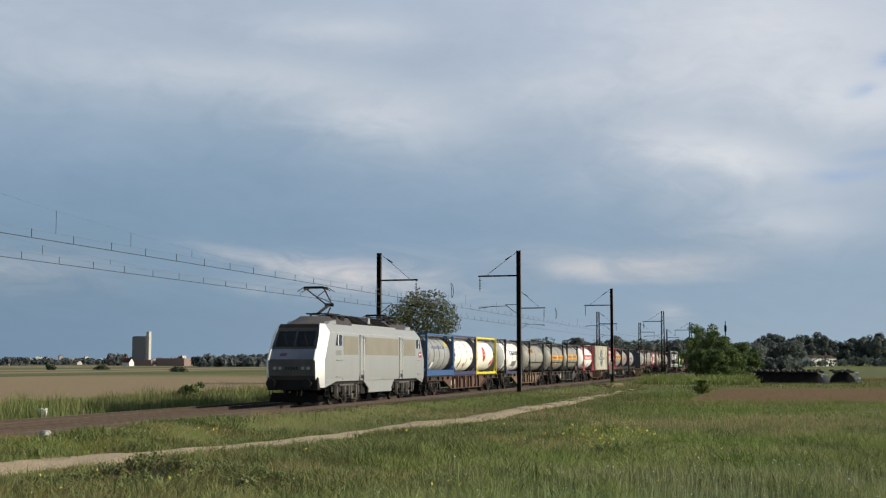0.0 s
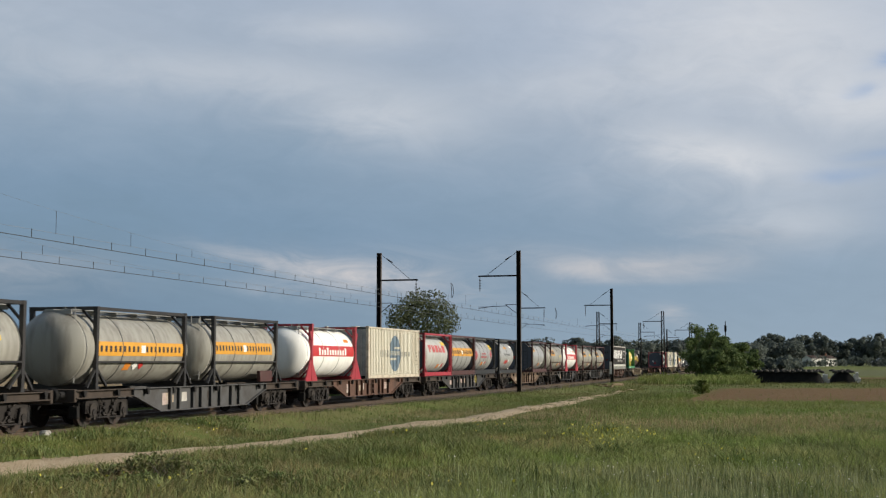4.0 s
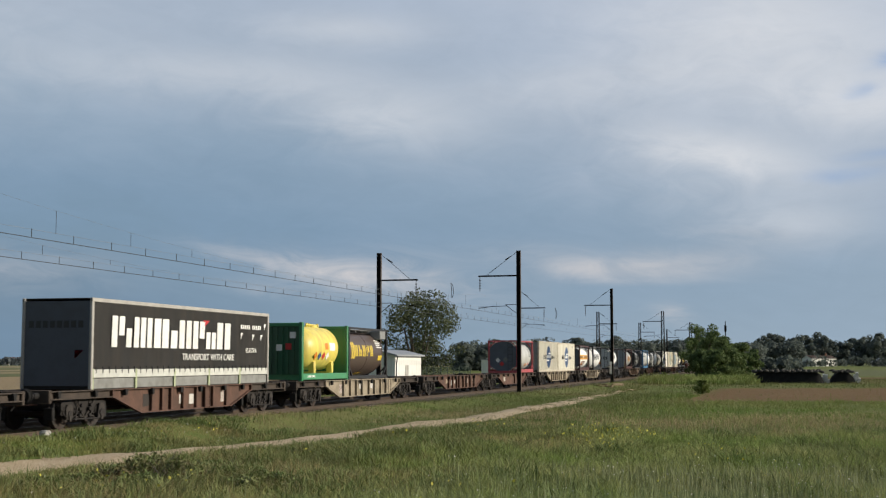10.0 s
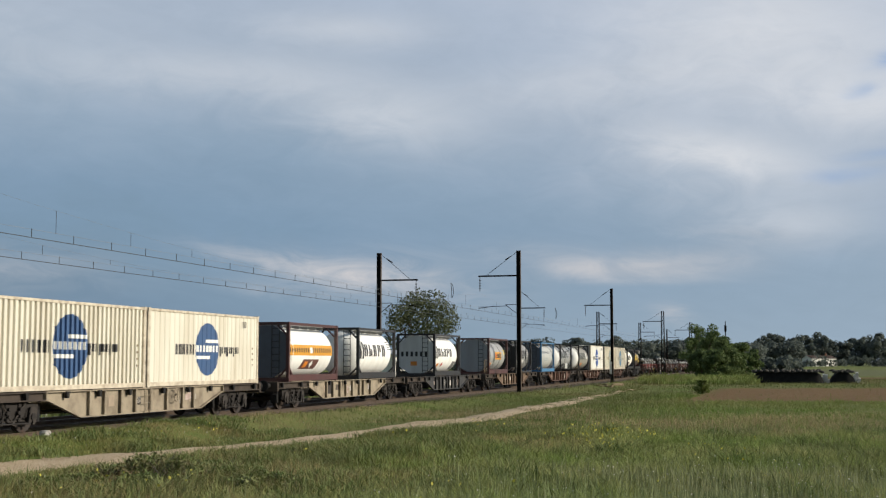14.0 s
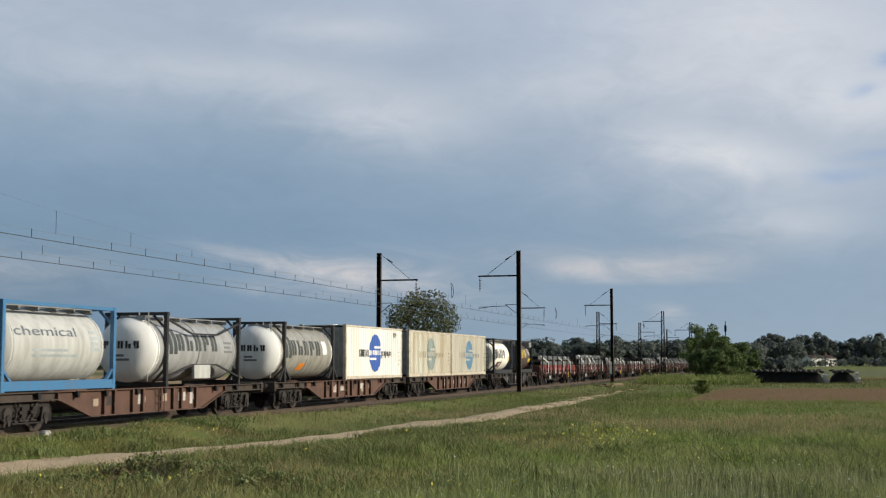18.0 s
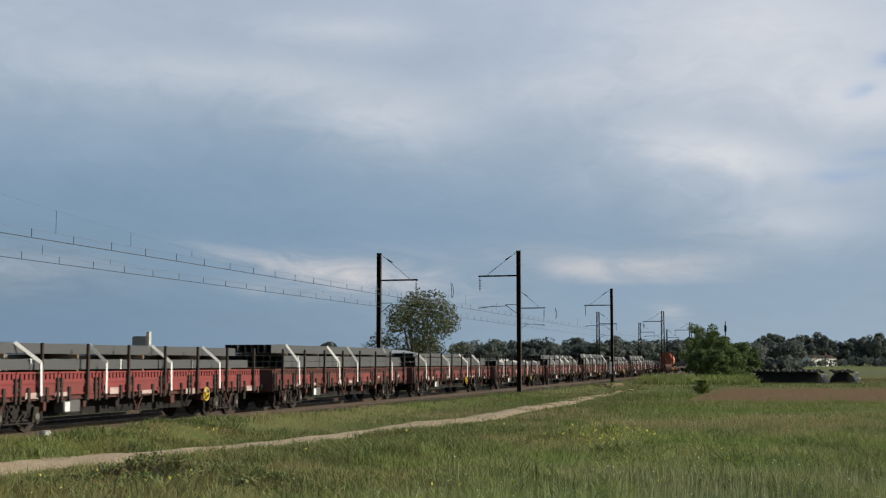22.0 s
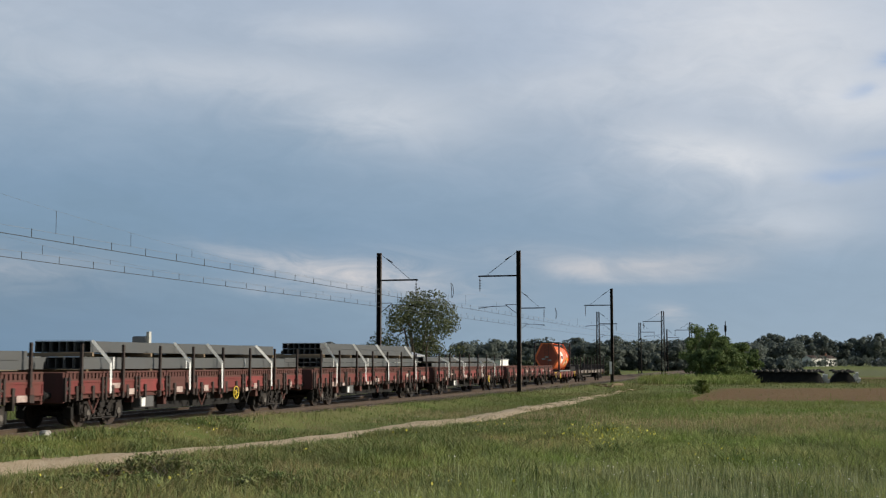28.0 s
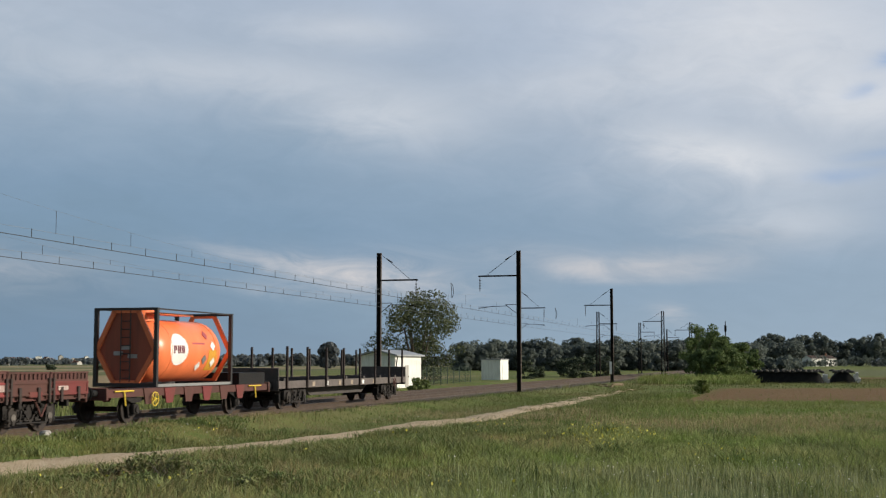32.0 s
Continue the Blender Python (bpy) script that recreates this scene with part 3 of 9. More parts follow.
# distance haze is put into these pale blue-green leaf colours
M_haze = leafy("far_hazy_leaves", (0.140, 0.156, 0.160), (0.165, 0.180, 0.178), thin=0.5, scale=0.02, own=0.15)
M_stalk = leafy("pale_stalks", (0.19, 0.24, 0.10), (0.27, 0.275, 0.155), own=0.6)
M_palehead = leafy("pale_flower_heads", (0.62, 0.60, 0.55), (0.70, 0.68, 0.60))
M_bark = mat("bark", (0.10, 0.08, 0.06), 0.9, dirt=0.5)


def at_image(az_deg, dist):
    """A place dist metres off, az degrees to the right of the camera's axis."""
    a = radians(15.48 - az_deg)
    return (-math.sin(a) * dist, math.cos(a) * dist)


def az_of(px):
    """Degrees from the camera's axis for a share of the picture's width, -1 to 1."""
    return math.degrees(math.atan(px * math.tan(radians(38.87 / 2))))


PATH_Y = [10, 24, 29.7, 35.4, 41, 53, 75, 85, 112, 130]
PATH_X = [-19.0, -16.9, -15.75, -14.8, -14.15, -13.2, -13.2, -13.4, -13.6, -13.7]
PATH_AT, PATH_HALF = [20, 40, 60, 80, 100, 118], [1.45, 1.40, 1.35, 1.15, 0.75, 0.12]


def path_x(y):
    return float(np.interp(y, PATH_Y, PATH_X))


build_ground()
build_trackbed()
strip("gravel_path", [(path_x(y), y, float(np.interp(y, PATH_AT, PATH_HALF))) for y in (4, 12, 20, 24, 27, 30, 33, 36, 40, 46, 54, 62, 70, 78, 86, 95, 104, 112, 118)], M_gravel,
      "pale gravel farm track beside the line", "path", 0.0, 0.6, 0.28)


def build_grass():
    on_path = lambda x, y: np.abs(x - np.interp(y, PATH_Y, PATH_X)) < np.interp(y, PATH_AT, PATH_HALF) * (0.48 + 0.42 * patchy(x, y, 0.7, 52))

    def wedge(d0, d1, p=1.0):
        def place(rng, n):
            d = np.sqrt(d0 ** 2 + (d1 ** 2 - d0 ** 2) * rng.random(n) ** p)
            a = np.radians(15.48) - np.arctan(rng.uniform(-1.06, 1.06, n) * np.tan(np.radians(38.87 / 2)))
            x, y = -np.sin(a) * d, np.cos(a) * d
            keep = (x > -19.75 + 0.5 * patchy(x, y, 0.8, 51)) & ~on_path(x, y) & ~((x > -6.5) & (y - 0.3 * x > 80) & (y - 0.3 * x < 122) & (rng.random(n) < 0.988))
            x, y = x[keep], y[keep]
            return x, y, rise(x, y) - 0.03
        return place

    def tall(lo, hi, verge=0.62):
        def height(rng, x, y):
            n = 0.45 * patchy(x, y, 5.0, 5) + 0.75 * patchy(x, y, 1.1, 6) ** 1.5 + 0.35 * patchy(x, y, 0.45, 7) - 0.15
            k = np.where(x < np.interp(y, PATH_Y, PATH_X), verge, 1.0)
            off = x - np.interp(y, PATH_Y, PATH_X)
            k = k * np.where((off > 0) & (off < 4.0), 0.48 + 0.13 * off, 1.0)
            return (lo + (hi - lo) * rng.random(len(x)) ** 1.6) * (0.30 + 1.25 * n) * k
        return height

    def dry_place(rng, n):
        x, y, z = wedge(17, 62, 1.25)(rng, n)
        patch = 0.6 * patchy(x, y, 6.0, 8) + 0.5 * patchy(x, y, 1.6, 9)
        keep = rng.random(len(x)) < np.clip((patch - 0.40) * 2.6, 0.06, 1.0)
        return x[keep], y[keep], z[keep]

    def half(place, lush):
        """The drier part of the meadow by the path, or the lusher part away from it."""
        def pick(rng, n):
            x, y, z = place(rng, n)
            keep = (rng.random(len(x)) < np.clip((x + 9.0 + 3.0 * patchy(x, y, 4.0, 12)) / 5.0, 0, 1)) == lush
            return x[keep], y[keep], z[keep]
        return pick

    blades("lush_meadow_grass", M_lush, 330000, half(wedge(17, 42), True), tall(0.10, 0.42), 0.0050, 0.85, "lush green meadow grass", "grass", 21)
    blades("lush_grass", M_lushfar, 170000, half(wedge(42, 95), True), tall(0.10, 0.36), 0.0055, 0.7, "lush green grass further off", "grass", 22)
    blades("meadow_grass", M_grass, 330000, half(wedge(17, 42), False), tall(0.10, 0.40), 0.0054, 0.85, "long rough green meadow grass", "grass", 1)
    blades("verge_grass", M_grassfar, 170000, half(wedge(42, 95), False), tall(0.10, 0.38, 0.75), 0.0055, 0.7, "green grass further along the line", "grass", 2)
    blades("distant_grass", M_grassfar, 60000, wedge(95, 190), tall(0.12, 0.42, 1.0), 0.007, 0.5, "green grass in the distance", "grass", 3)
    blades("dry_stalks", M_dry, 165000, dry_place, tall(0.13, 0.46, 0.55), 0.0030, 0.5, "dry straw-coloured seed stalks", "grass", 4)

    def clumps(rng, n):
        k = 360
        cx, cy, cz = wedge(18, 44)(rng, k * 2)
        left = rng.random(len(cx)) < np.clip(0.45 + (-6.0 - cx) * 0.10, 0.40, 1.0)
        cx, cy, cz = cx[left], cy[left], cz[left]
        w = rng.integers(0, len(cx), n)
        return cx[w] + rng.normal(0, 0.35, n), cy[w] + rng.normal(0, 0.35, n), cz[w]

    blades("broad_weeds", M_weed, 80000, clumps, tall(0.14, 0.50, 0.6), 0.011, 0.9, "dark green broad-leaved weeds among the grass", "weeds", 6)

    def along_path(rng, n):
        y = 26 + 92 * rng.random(n) ** 0.7
        x = np.interp(y, PATH_Y, PATH_X) + rng.normal(0, 0.35, n)
        keep = patchy(x, y, 0.9, 31) + 0.006 * (y - 60) > 0.42
        return x[keep], y[keep], rise(x[keep], y[keep]) + 0.0

    blades("path_grass", M_grassfar, 11000, along_path, lambda rng, x, y: rng.uniform(0.05, 0.16, len(x)), 0.006, 0.6, "short grass growing through the gravel track", "grass", 32)

    def far_side(rng, n):
        y = 25 + 75 * rng.random(n)
        x = rng.uniform(-40.5, -31.0, n)
        return x, y, np.full(n, GROUND - 0.1)

    def tuft_row(rng, n):
        d = rng.uniform(140, 180, n)
        a = np.radians(15.48) - np.arctan((0.44 + 0.27 * rng.random(n) ** 1.5) * np.tan(np.radians(38.87 / 2)))
        x, y = -np.sin(a) * d, np.cos(a) * d
        keep = x > -17.5
        x, y = x[keep], y[keep]
        return x, y, rise(x, y) - 0.05

    blades("tall_verge_grass", M_lushfar, 34000, tuft_row, tall(0.3, 1.05, 1.0), 0.010, 0.45, "tall rank grass in front of the thicket", "grass", 9)
    blades("trackside_weeds", M_weed, 46000, far_side, tall(0.25, 0.85, 1.0), 0.009, 0.3, "tall green weeds beyond the tracks", "weeds", 7)
    blades("trackside_grass", M_grass, 20000, far_side, tall(0.30, 1.0, 1.0), 0.006, 0.3, "tall grass beyond the tracks", "grass", 8)

    def right_front(rng, n):
        x, y, z = wedge(16.5, 27)(rng, n)
        keep = rng.random(len(x)) < np.clip((x + 7.5) / 5.0, 0.02, 1.0) * (0.25 + patchy(x, y, 1.5, 41))
        return x[keep], y[keep], z[keep]

    blades("pale_seed_stalks", M_stalk, 15000, right_front, lambda rng, x, y: rng.uniform(0.30, 0.62, len(x)), 0.0045, 0.22, "pale grey-green seed stalks standing above the meadow", "grass", 42, 3)
    rng = np.random.default_rng(43)
    # pale flower heads in the meadow and along the verge
    x, y, z = right_front(rng, 700)
    vy = rng.uniform(24, 62, 260)
    vx = np.interp(vy, PATH_Y, PATH_X) - rng.uniform(1.4, 3.6, 260)
    heads = np.concatenate([np.stack([x, y, z + rng.uniform(0.25, 0.58, len(x))], -1), np.stack([vx, vy, rise(vx, vy) + rng.uniform(0.05, 0.22, 260)], -1)])
    v, f = leaf_cards(heads, 0.013, rng, 0.8)
    tagged(new("pale_flowers", raw_mesh("pale_flowers", v, f, M_palehead)), "small pale flower heads in the grass", "flowers", kind="stuff")
    rng = np.random.default_rng(11)
    # yellow flowers in loose patches
    k = 14
    cx, cy, cz = wedge(18, 45)(rng, k)
    fx, fy = at_image(az_of(0.38), 38.0)
    cx, cy, cz = np.append(cx, [fx, fx + 0.5, fx - 0.6, fx + 0.2]), np.append(cy, [fy, fy - 2.0, fy + 1.5, fy - 4.0]), np.append(cz, [GROUND] * 4)
    w = np.concatenate([rng.integers(0, len(cx), 200), rng.integers(len(cx) - 4, len(cx), 120)])
    p = np.stack([cx[w] + rng.normal(0, 0.6, 320), cy[w] + rng.normal(0, 0.9, 320), cz[w] + rng.uniform(0.25, 0.55, 320)], -1)
    v, f = leaf_cards(p, 0.026, rng, 0.9)
    tagged(new("yellow_flowers", raw_mesh("yellow_flowers", v, f, M_flower)), "small yellow flowers scattered in the meadow", "flowers", kind="stuff")
    # bramble by the path
    more = [(*at_image(az_of(px / 784.0 - 1.0), d), h, w) for px, d, h, w in ((395, 27.6, 0.34, 1.2), (440, 26.4, 0.30, 1.1), (350, 26.0, 0.36, 1.3), (470, 25.2, 0.28, 1.2), (150, 25.6, 0.3, 0.9), (60, 25.2, 0.26, 0.8))]
    for bx, by, bh, bw in (*more, (-12.5, 23.3, 0.62, 1.1), (-13.0, 22.7, 0.44, 1.0), (-11.9, 22.9, 0.50, 1.1), (-12.2, 22.3, 0.34, 1.0)):
        blobs = [(rng.normal(0, bw * 0.25), rng.normal(0, bw * 0.25), bh * rng.uniform(0.1, 0.75), bw * 0.22, bh * 0.3) for _ in range(14)]
        bush = thing("bramble", pose(bx, by, GROUND), "low dark bramble with reddish stems", "bush", "brambles beside the path")
        v, f = leaf_cards(crown_points(blobs, 1100, rng, 0.2)[0], 0.045, rng)
        part("foliage", raw_mesh("foliage", v, f, M_bramble if bh > 0.37 else M_weed), M_weed, bush)
        bm = bmesh.new()
        for _ in range(16):
            a = rng.uniform(0, 6.28)
            rod(bm, (0.1 * math.cos(a), 0.1 * math.sin(a), -0.05), (bw * 0.45 * math.cos(a), bw * 0.45 * math.sin(a), bh * rng.uniform(0.5, 1.1)), 0.008, 4, 0.003)
        part("stems", bm, M_bark, bush)


build_grass()

# ---- railway structures ----
build_track("near_track", XC)
build_track("far_track", XF)


def near_mast(x, y, top, face, arm_z, arm_len, label, lattice=False):
    """A mast beside the line; face is +1 or -1, the way its arm points along x."""
    m = thing("catenary_mast", pose(x, y, GROUND - 0.05), label, "mast", "masts along the railway")
    h = top - GROUND + 0.05
    az = arm_z - GROUND + 0.05
    if lattice:
        for dx in (-0.22, 0.22):
            bm = bmesh.new()
            for dy in (-0.16, 0.16):
                bar(bm, (dx * 1.3, dy * 1.5, 0), (dx * 0.75, dy * 0.8, h), 0.09, 0.09)
            part("leg", bm, M_mast, m)
        bm = bmesh.new()
        n = int(h / 0.55)
        for k in range(n):
            z0, z1 = h * k / n, h * (k + 1) / n
            s = 1 if k % 2 else -1
            for dy in (-0.17, 0.17):
                bar(bm, (s * 0.22, dy, z0), (-s * 0.22, dy, z1), 0.04, 0.04)
            bar(bm, (-0.22, -0.17, z1), (0.22, -0.17, z1), 0.05, 0.05)
        tagged(part("lacing", bm, M_mast, m), kind="stuff")
    else:
        bm = bmesh.new()
        for s in (-1, 1):
            solid(bm, *sorted((s * 0.125, s * 0.145)), -0.15, 0.15, 0, h)
        solid(bm, -0.125, 0.125, -0.012, 0.012, 0, h)
        part("post", bm, M_mast, m)
        # paler strip on the sunward flange paints in its sunlit edge
        bm = bmesh.new()
        solid(bm, 0.146, 0.150, -0.07, 0.13, 0.4, h - 0.05)
        part("weathered_flange", bm, M_rail, m)
    bm = bmesh.new()
    soft_box(bm, -0.42, 0.42, -0.42, 0.42, -0.4, 0.22, 0.03)
    part("foundation", bm, M_sleeper, m)
    bm = bmesh.new()
    bar(bm, (face * 0.1, 0, az), (face * arm_len, 0, az), 0.09, 0.11)
    arm = part("arm", bm, M_mast, m)
    bm = bmesh.new()
    rod(bm, (face * 0.12, 0, h - 0.08), (face * (arm_len * 0.80), 0, az + 0.05), 0.016, 6)
    rod(bm, (face * 0.55, 0, h - 0.08 - (h - az) * 0.17), (face * 1.0, 0, h - 0.08 - (h - az) * 0.32), 0.04, 8)
    part("stay", bm, M_mast, m)
    bm = bmesh.new()
    for k in range(4):
        rod(bm, (face * (arm_len - 0.12), 0, az - 0.28 - 0.2 * k), (face * (arm_len - 0.12), 0, az - 0.36 - 0.2 * k), 0.075, 10, 0.045)
    rod(bm, (face * (arm_len - 0.12), 0, az), (face * (arm_len - 0.12), 0, az - 1.15), 0.022, 6)
    part("insulator", bm, M_insul, arm)
    z2 = 6.14 - GROUND
    bm = bmesh.new()
    rod(bm, (face * 0.1, 0, z2 + 0.15), (face * 1.0, 0, z2 + 0.15), 0.022, 6)
    rod(bm, (face * 0.1, 0, z2 - 0.55), (face * 0.95, 0, z2 + 0.1), 0.025, 6)
    rod(bm, (face * 0.95, 0, z2 + 0.05), (face * (arm_len - 0.05), 0, z2 - 0.02), 0.020, 6)
    rod(bm, (face * (arm_len - 0.05), 0, z2 - 0.12), (face * (arm_len * 0.62), 0, z2 + 0.05), 0.02, 6)
    part("steady_arm", bm, M_mast, m)
    return m


NEAR_MASTS = [(30.0, False), (90.15, False), (139.6, False), (197.0, True), (252.0, True), (306.0, False)]
FAR_MASTS = [(25.5, False), (85.7, False), (133.8, False), (191.8, True), (246.7, True), (302.0, False)]


def build_masts():
    for y, lat in NEAR_MASTS[1:]:
        near_mast(-19.2, y, 10.2 if not lat else 9.9, -1, 8.36, 3.05, "dark steel catenary mast with a bracket arm beside the line" if not lat else "latticed steel catenary mast beside the line", lat)
    for y, lat in FAR_MASTS[1:]:
        near_mast(-28.5, y, 9.86 if not lat else 9.7, 1, 7.88, 2.9, "dark steel catenary mast beyond the tracks" if not lat else "latticed steel catenary mast beyond the tracks", lat)
    # a stay post and its white sign by the second mast
    m = thing("sign_post", pose(-18.6, 134.0, GROUND), "thin post with a narrow white plate", "sign")
    bm = bmesh.new()
    rod(bm, (0, 0, 0), (0, 0, 2.6), 0.05, 8)
    part("post", bm, M_mast, m)
    bm = bmesh.new()
    solid(bm, -0.12, 0.12, -0.08, -0.06, 1.2, 2.5)
    part("plate", bm, M_white, m)


def overhead(xc, masts, contact, name):
    o = thing(name, pose(xc, 0, 0), "overhead line of copper wires with droppers", "overhead line")
    n = 0
    for (ya, _), (yb, _) in zip(masts, masts[1:]):
        L = yb - ya
        st = 0.12 if n % 2 else -0.12
        low, high = contact + 0.24, 7.05
        mess = lambda y: low + (high - low) * ((y - (ya + yb) / 2) / (L / 2)) ** 2
        side = lambda y: st * (1 - 2 * (y - ya) / L)
        bm = bmesh.new()
        rod(bm, (side(ya), ya, contact), (side(yb), yb, contact), 0.013, 6)
        part("contact_wire", bm, M_wire, o)
        bm = bmesh.new()
        rod(bm, (side(ya), ya, contact + 0.25), (side(yb), yb, contact + 0.25), 0.005, 5)
        part("carrier_wire", bm, M_bare, o)
        bm = bmesh.new()
        ys = [ya + L * k / 16 for k in range(17)]
        tube(bm, [(side(a), a, max(mess(a), contact + 0.3)) for a in ys], 0.0032)
        part("messenger_wire", bm, M_bare, o)
        if n < 2:
            bm = bmesh.new()
            rod(bm, (0, 0, 0), (0, 0, 0.27), 0.012, 5)
            me = mesh_of("dropper", bm, M_wire)
            k = int(L / 2.26)
            for i in range(k):
                y = ya + 1.0 + (L - 2.0) * i / (k - 1)
                part("dropper", me, M_wire, o, at=pose(side(y), y, contact))
        k = int(L / 4.6)
        for i in range(1, k):
            y = ya + L * i / k
            if mess(y) - contact > 0.4:
                bm = bmesh.new()
                rod(bm, (side(y), y, contact + 0.26), (side(y), y, mess(y)), 0.008, 5)
                part("long_dropper", bm, M_wire, o)
        n += 1
    return o


M_bare = mat("bare_wire", (0.30, 0.31, 0.31), 0.4, 0.7, dirt=0.05, bump=0)
build_masts()
overhead(XC, NEAR_MASTS, 5.80, "near_overhead_line")
overhead(XF, FAR_MASTS, 5.60, "far_overhead_line")
for px, py, pz in ((XC, 82.0, 6.3), (XC, 121.0, 6.2)):
    j = thing("jumper_loop", pose(px, py, pz), "hanging loop of feeder cable on the overhead line", "cable")
    bm = bmesh.new()
    pts = [Vector((0.0, 0.25 * math.sin(t), 0.55 + 0.55 * math.cos(t))) for t in [math.pi * k / 6 for k in range(-5, 6)]]
    tube(bm, [p + Vector((0.1 * math.sin(3 * p.z), 0, 0)) for p in pts], 0.02)
    part("loop", bm, M_wire, j)

M_wall = mat("render_white", (0.74, 0.73, 0.68), 0.8, grime=(0.35, 0.32, 0.27), dirt=0.25, streak=0.2)
M_conc = mat("concrete", (0.42, 0.40, 0.36), 0.85, grime=(0.15, 0.14, 0.12), dirt=0.4, streak=0.2)
M_tin = mat("roof_sheet", (0.33, 0.34, 0.35), 0.6, 0.2, dirt=0.3)
M_tile = mat("roof_tile", (0.20, 0.095, 0.065), 0.85, dirt=0.4)
# brick of the far sheds, greyed with haze in its colour
M_hazebrick = mat("hazed_brick", (0.24, 0.175, 0.155), 0.9, dirt=0.3)
M_green = mat("fence_green", (0.035, 0.06, 0.045), 0.6)


def build_hut():
    h = thing("relay_hut", pose(-38.9, 111.5, GROUND), "white rendered lineside hut with a low grey metal roof", "hut")
    for nm, box in (("front_wall", (0, 3.4, 0, 0.15, 0, 3.0)), ("side_wall", (3.25, 3.4, 0.15, 8.35, 0, 3.0)), ("back_wall", (0, 3.4, 8.35, 8.5, 0, 3.0)), ("side_wall", (0, 0.15, 0.15, 8.35, 0, 3.0))):
        bm = bmesh.new()
        solid(bm, *box)
        part(nm, bm, M_wall, h)
    bm = bmesh.new()
    a = [bm.verts.new((x, -0.3, z)) for x, z in ((-0.3, 2.98), (1.7, 3.45), (3.7, 2.98), (3.7, 3.12), (1.7, 3.60), (-0.3, 3.12))]
    b = [bm.verts.new((x, 8.8, z)) for x, z in ((-0.3, 2.98), (1.7, 3.45), (3.7, 2.98), (3.7, 3.12), (1.7, 3.60), (-0.3, 3.12))]
    bm.faces.new(a), bm.faces.new(b[::-1])
    for i in range(6):
        bm.faces.new((a[i], b[i], b[(i + 1) % 6], a[(i + 1) % 6]))
    part("roof", bm, M_tin, h)
    bm = bmesh.new()
    prism_pts = [(0.0, 3.0), (3.4, 3.0), (1.7, 3.44)]
    for y in (0.0, 8.35):
        f0 = [bm.verts.new((x, y, z)) for x, z in prism_pts]
        f1 = [bm.verts.new((x, y + 0.15, z)) for x, z in prism_pts]
        bm.faces.new(f0), bm.faces.new(f1[::-1])
        for i in range(3):
            bm.faces.new((f0[i], f1[i], f1[(i + 1) % 3], f0[(i + 1) % 3]))
    part("gable", bm, M_wall, h)
    bm = bmesh.new()
    soft_box(bm, 3.39, 3.44, 3.2, 4.2, 0.05, 2.15, 0.01)
    door = part("door", bm, M_conc, h)
    bm = bmesh.new()
    rod(bm, (3.44, 4.05, 1.05), (3.50, 4.05, 1.05), 0.04, 8)
    part("handle", bm, M_black, door)
    bm = bmesh.new()
    rod(bm, (3.45, 0.3, 0.0), (3.45, 0.3, 2.3), 0.05, 8), rod(bm, (3.45, 0.3, 2.3), (3.62, 0.1, 2.9), 0.05, 8)
    part("downpipe", bm, M_mast, h)
    # concrete cabin further along
    c = thing("concrete_cabin", pose(-41.2, 168.5, GROUND), "small whitish concrete cabin with a flat roof", "cabin")
    bm = bmesh.new()
    soft_box(bm, 0, 2.7, 0, 5.0, 0, 2.75, 0.03)
    part("cabin_body", bm, M_wall, c)
    bm = bmesh.new()
    soft_box(bm, -0.1, 2.8, -0.1, 5.1, 2.752, 2.9, 0.02)
    part("roof_slab", bm, M_tin, c)
    bm = bmesh.new()
    soft_box(bm, 2.69, 2.74, 1.2, 2.2, 0.05, 2.1, 0.01)
    part("door", bm, M_white, c)
    # mesh fence between them
    f = thing("mesh_fence", pose(-36.0, 121.0, GROUND), "dark green wire mesh fence on thin posts", "fence")
    for k in range(9):
        bm = bmesh.new()
        rod(bm, (-0.25 * k, 3.6 * k, 0), (-0.25 * k, 3.6 * k, 2.0), 0.04, 6)
        part("post", bm, M_green, f)
        if k:
            bm = bmesh.new()
            for i in range(9):
                rod(bm, (-0.25 * (k - 1), 3.6 * (k - 1), 0.1 + 0.22 * i), (-0.25 * k, 3.6 * k, 0.1 + 0.22 * i), 0.008, 4)
            for i in range(1, 18):
                t = i / 18
                rod(bm, (-0.25 * (k - 1 + t), 3.6 * (k - 1 + t), 0.1), (-0.25 * (k - 1 + t), 3.6 * (k - 1 + t), 1.9), 0.006, 4)
            part("mesh_panel", bm, M_green, f)


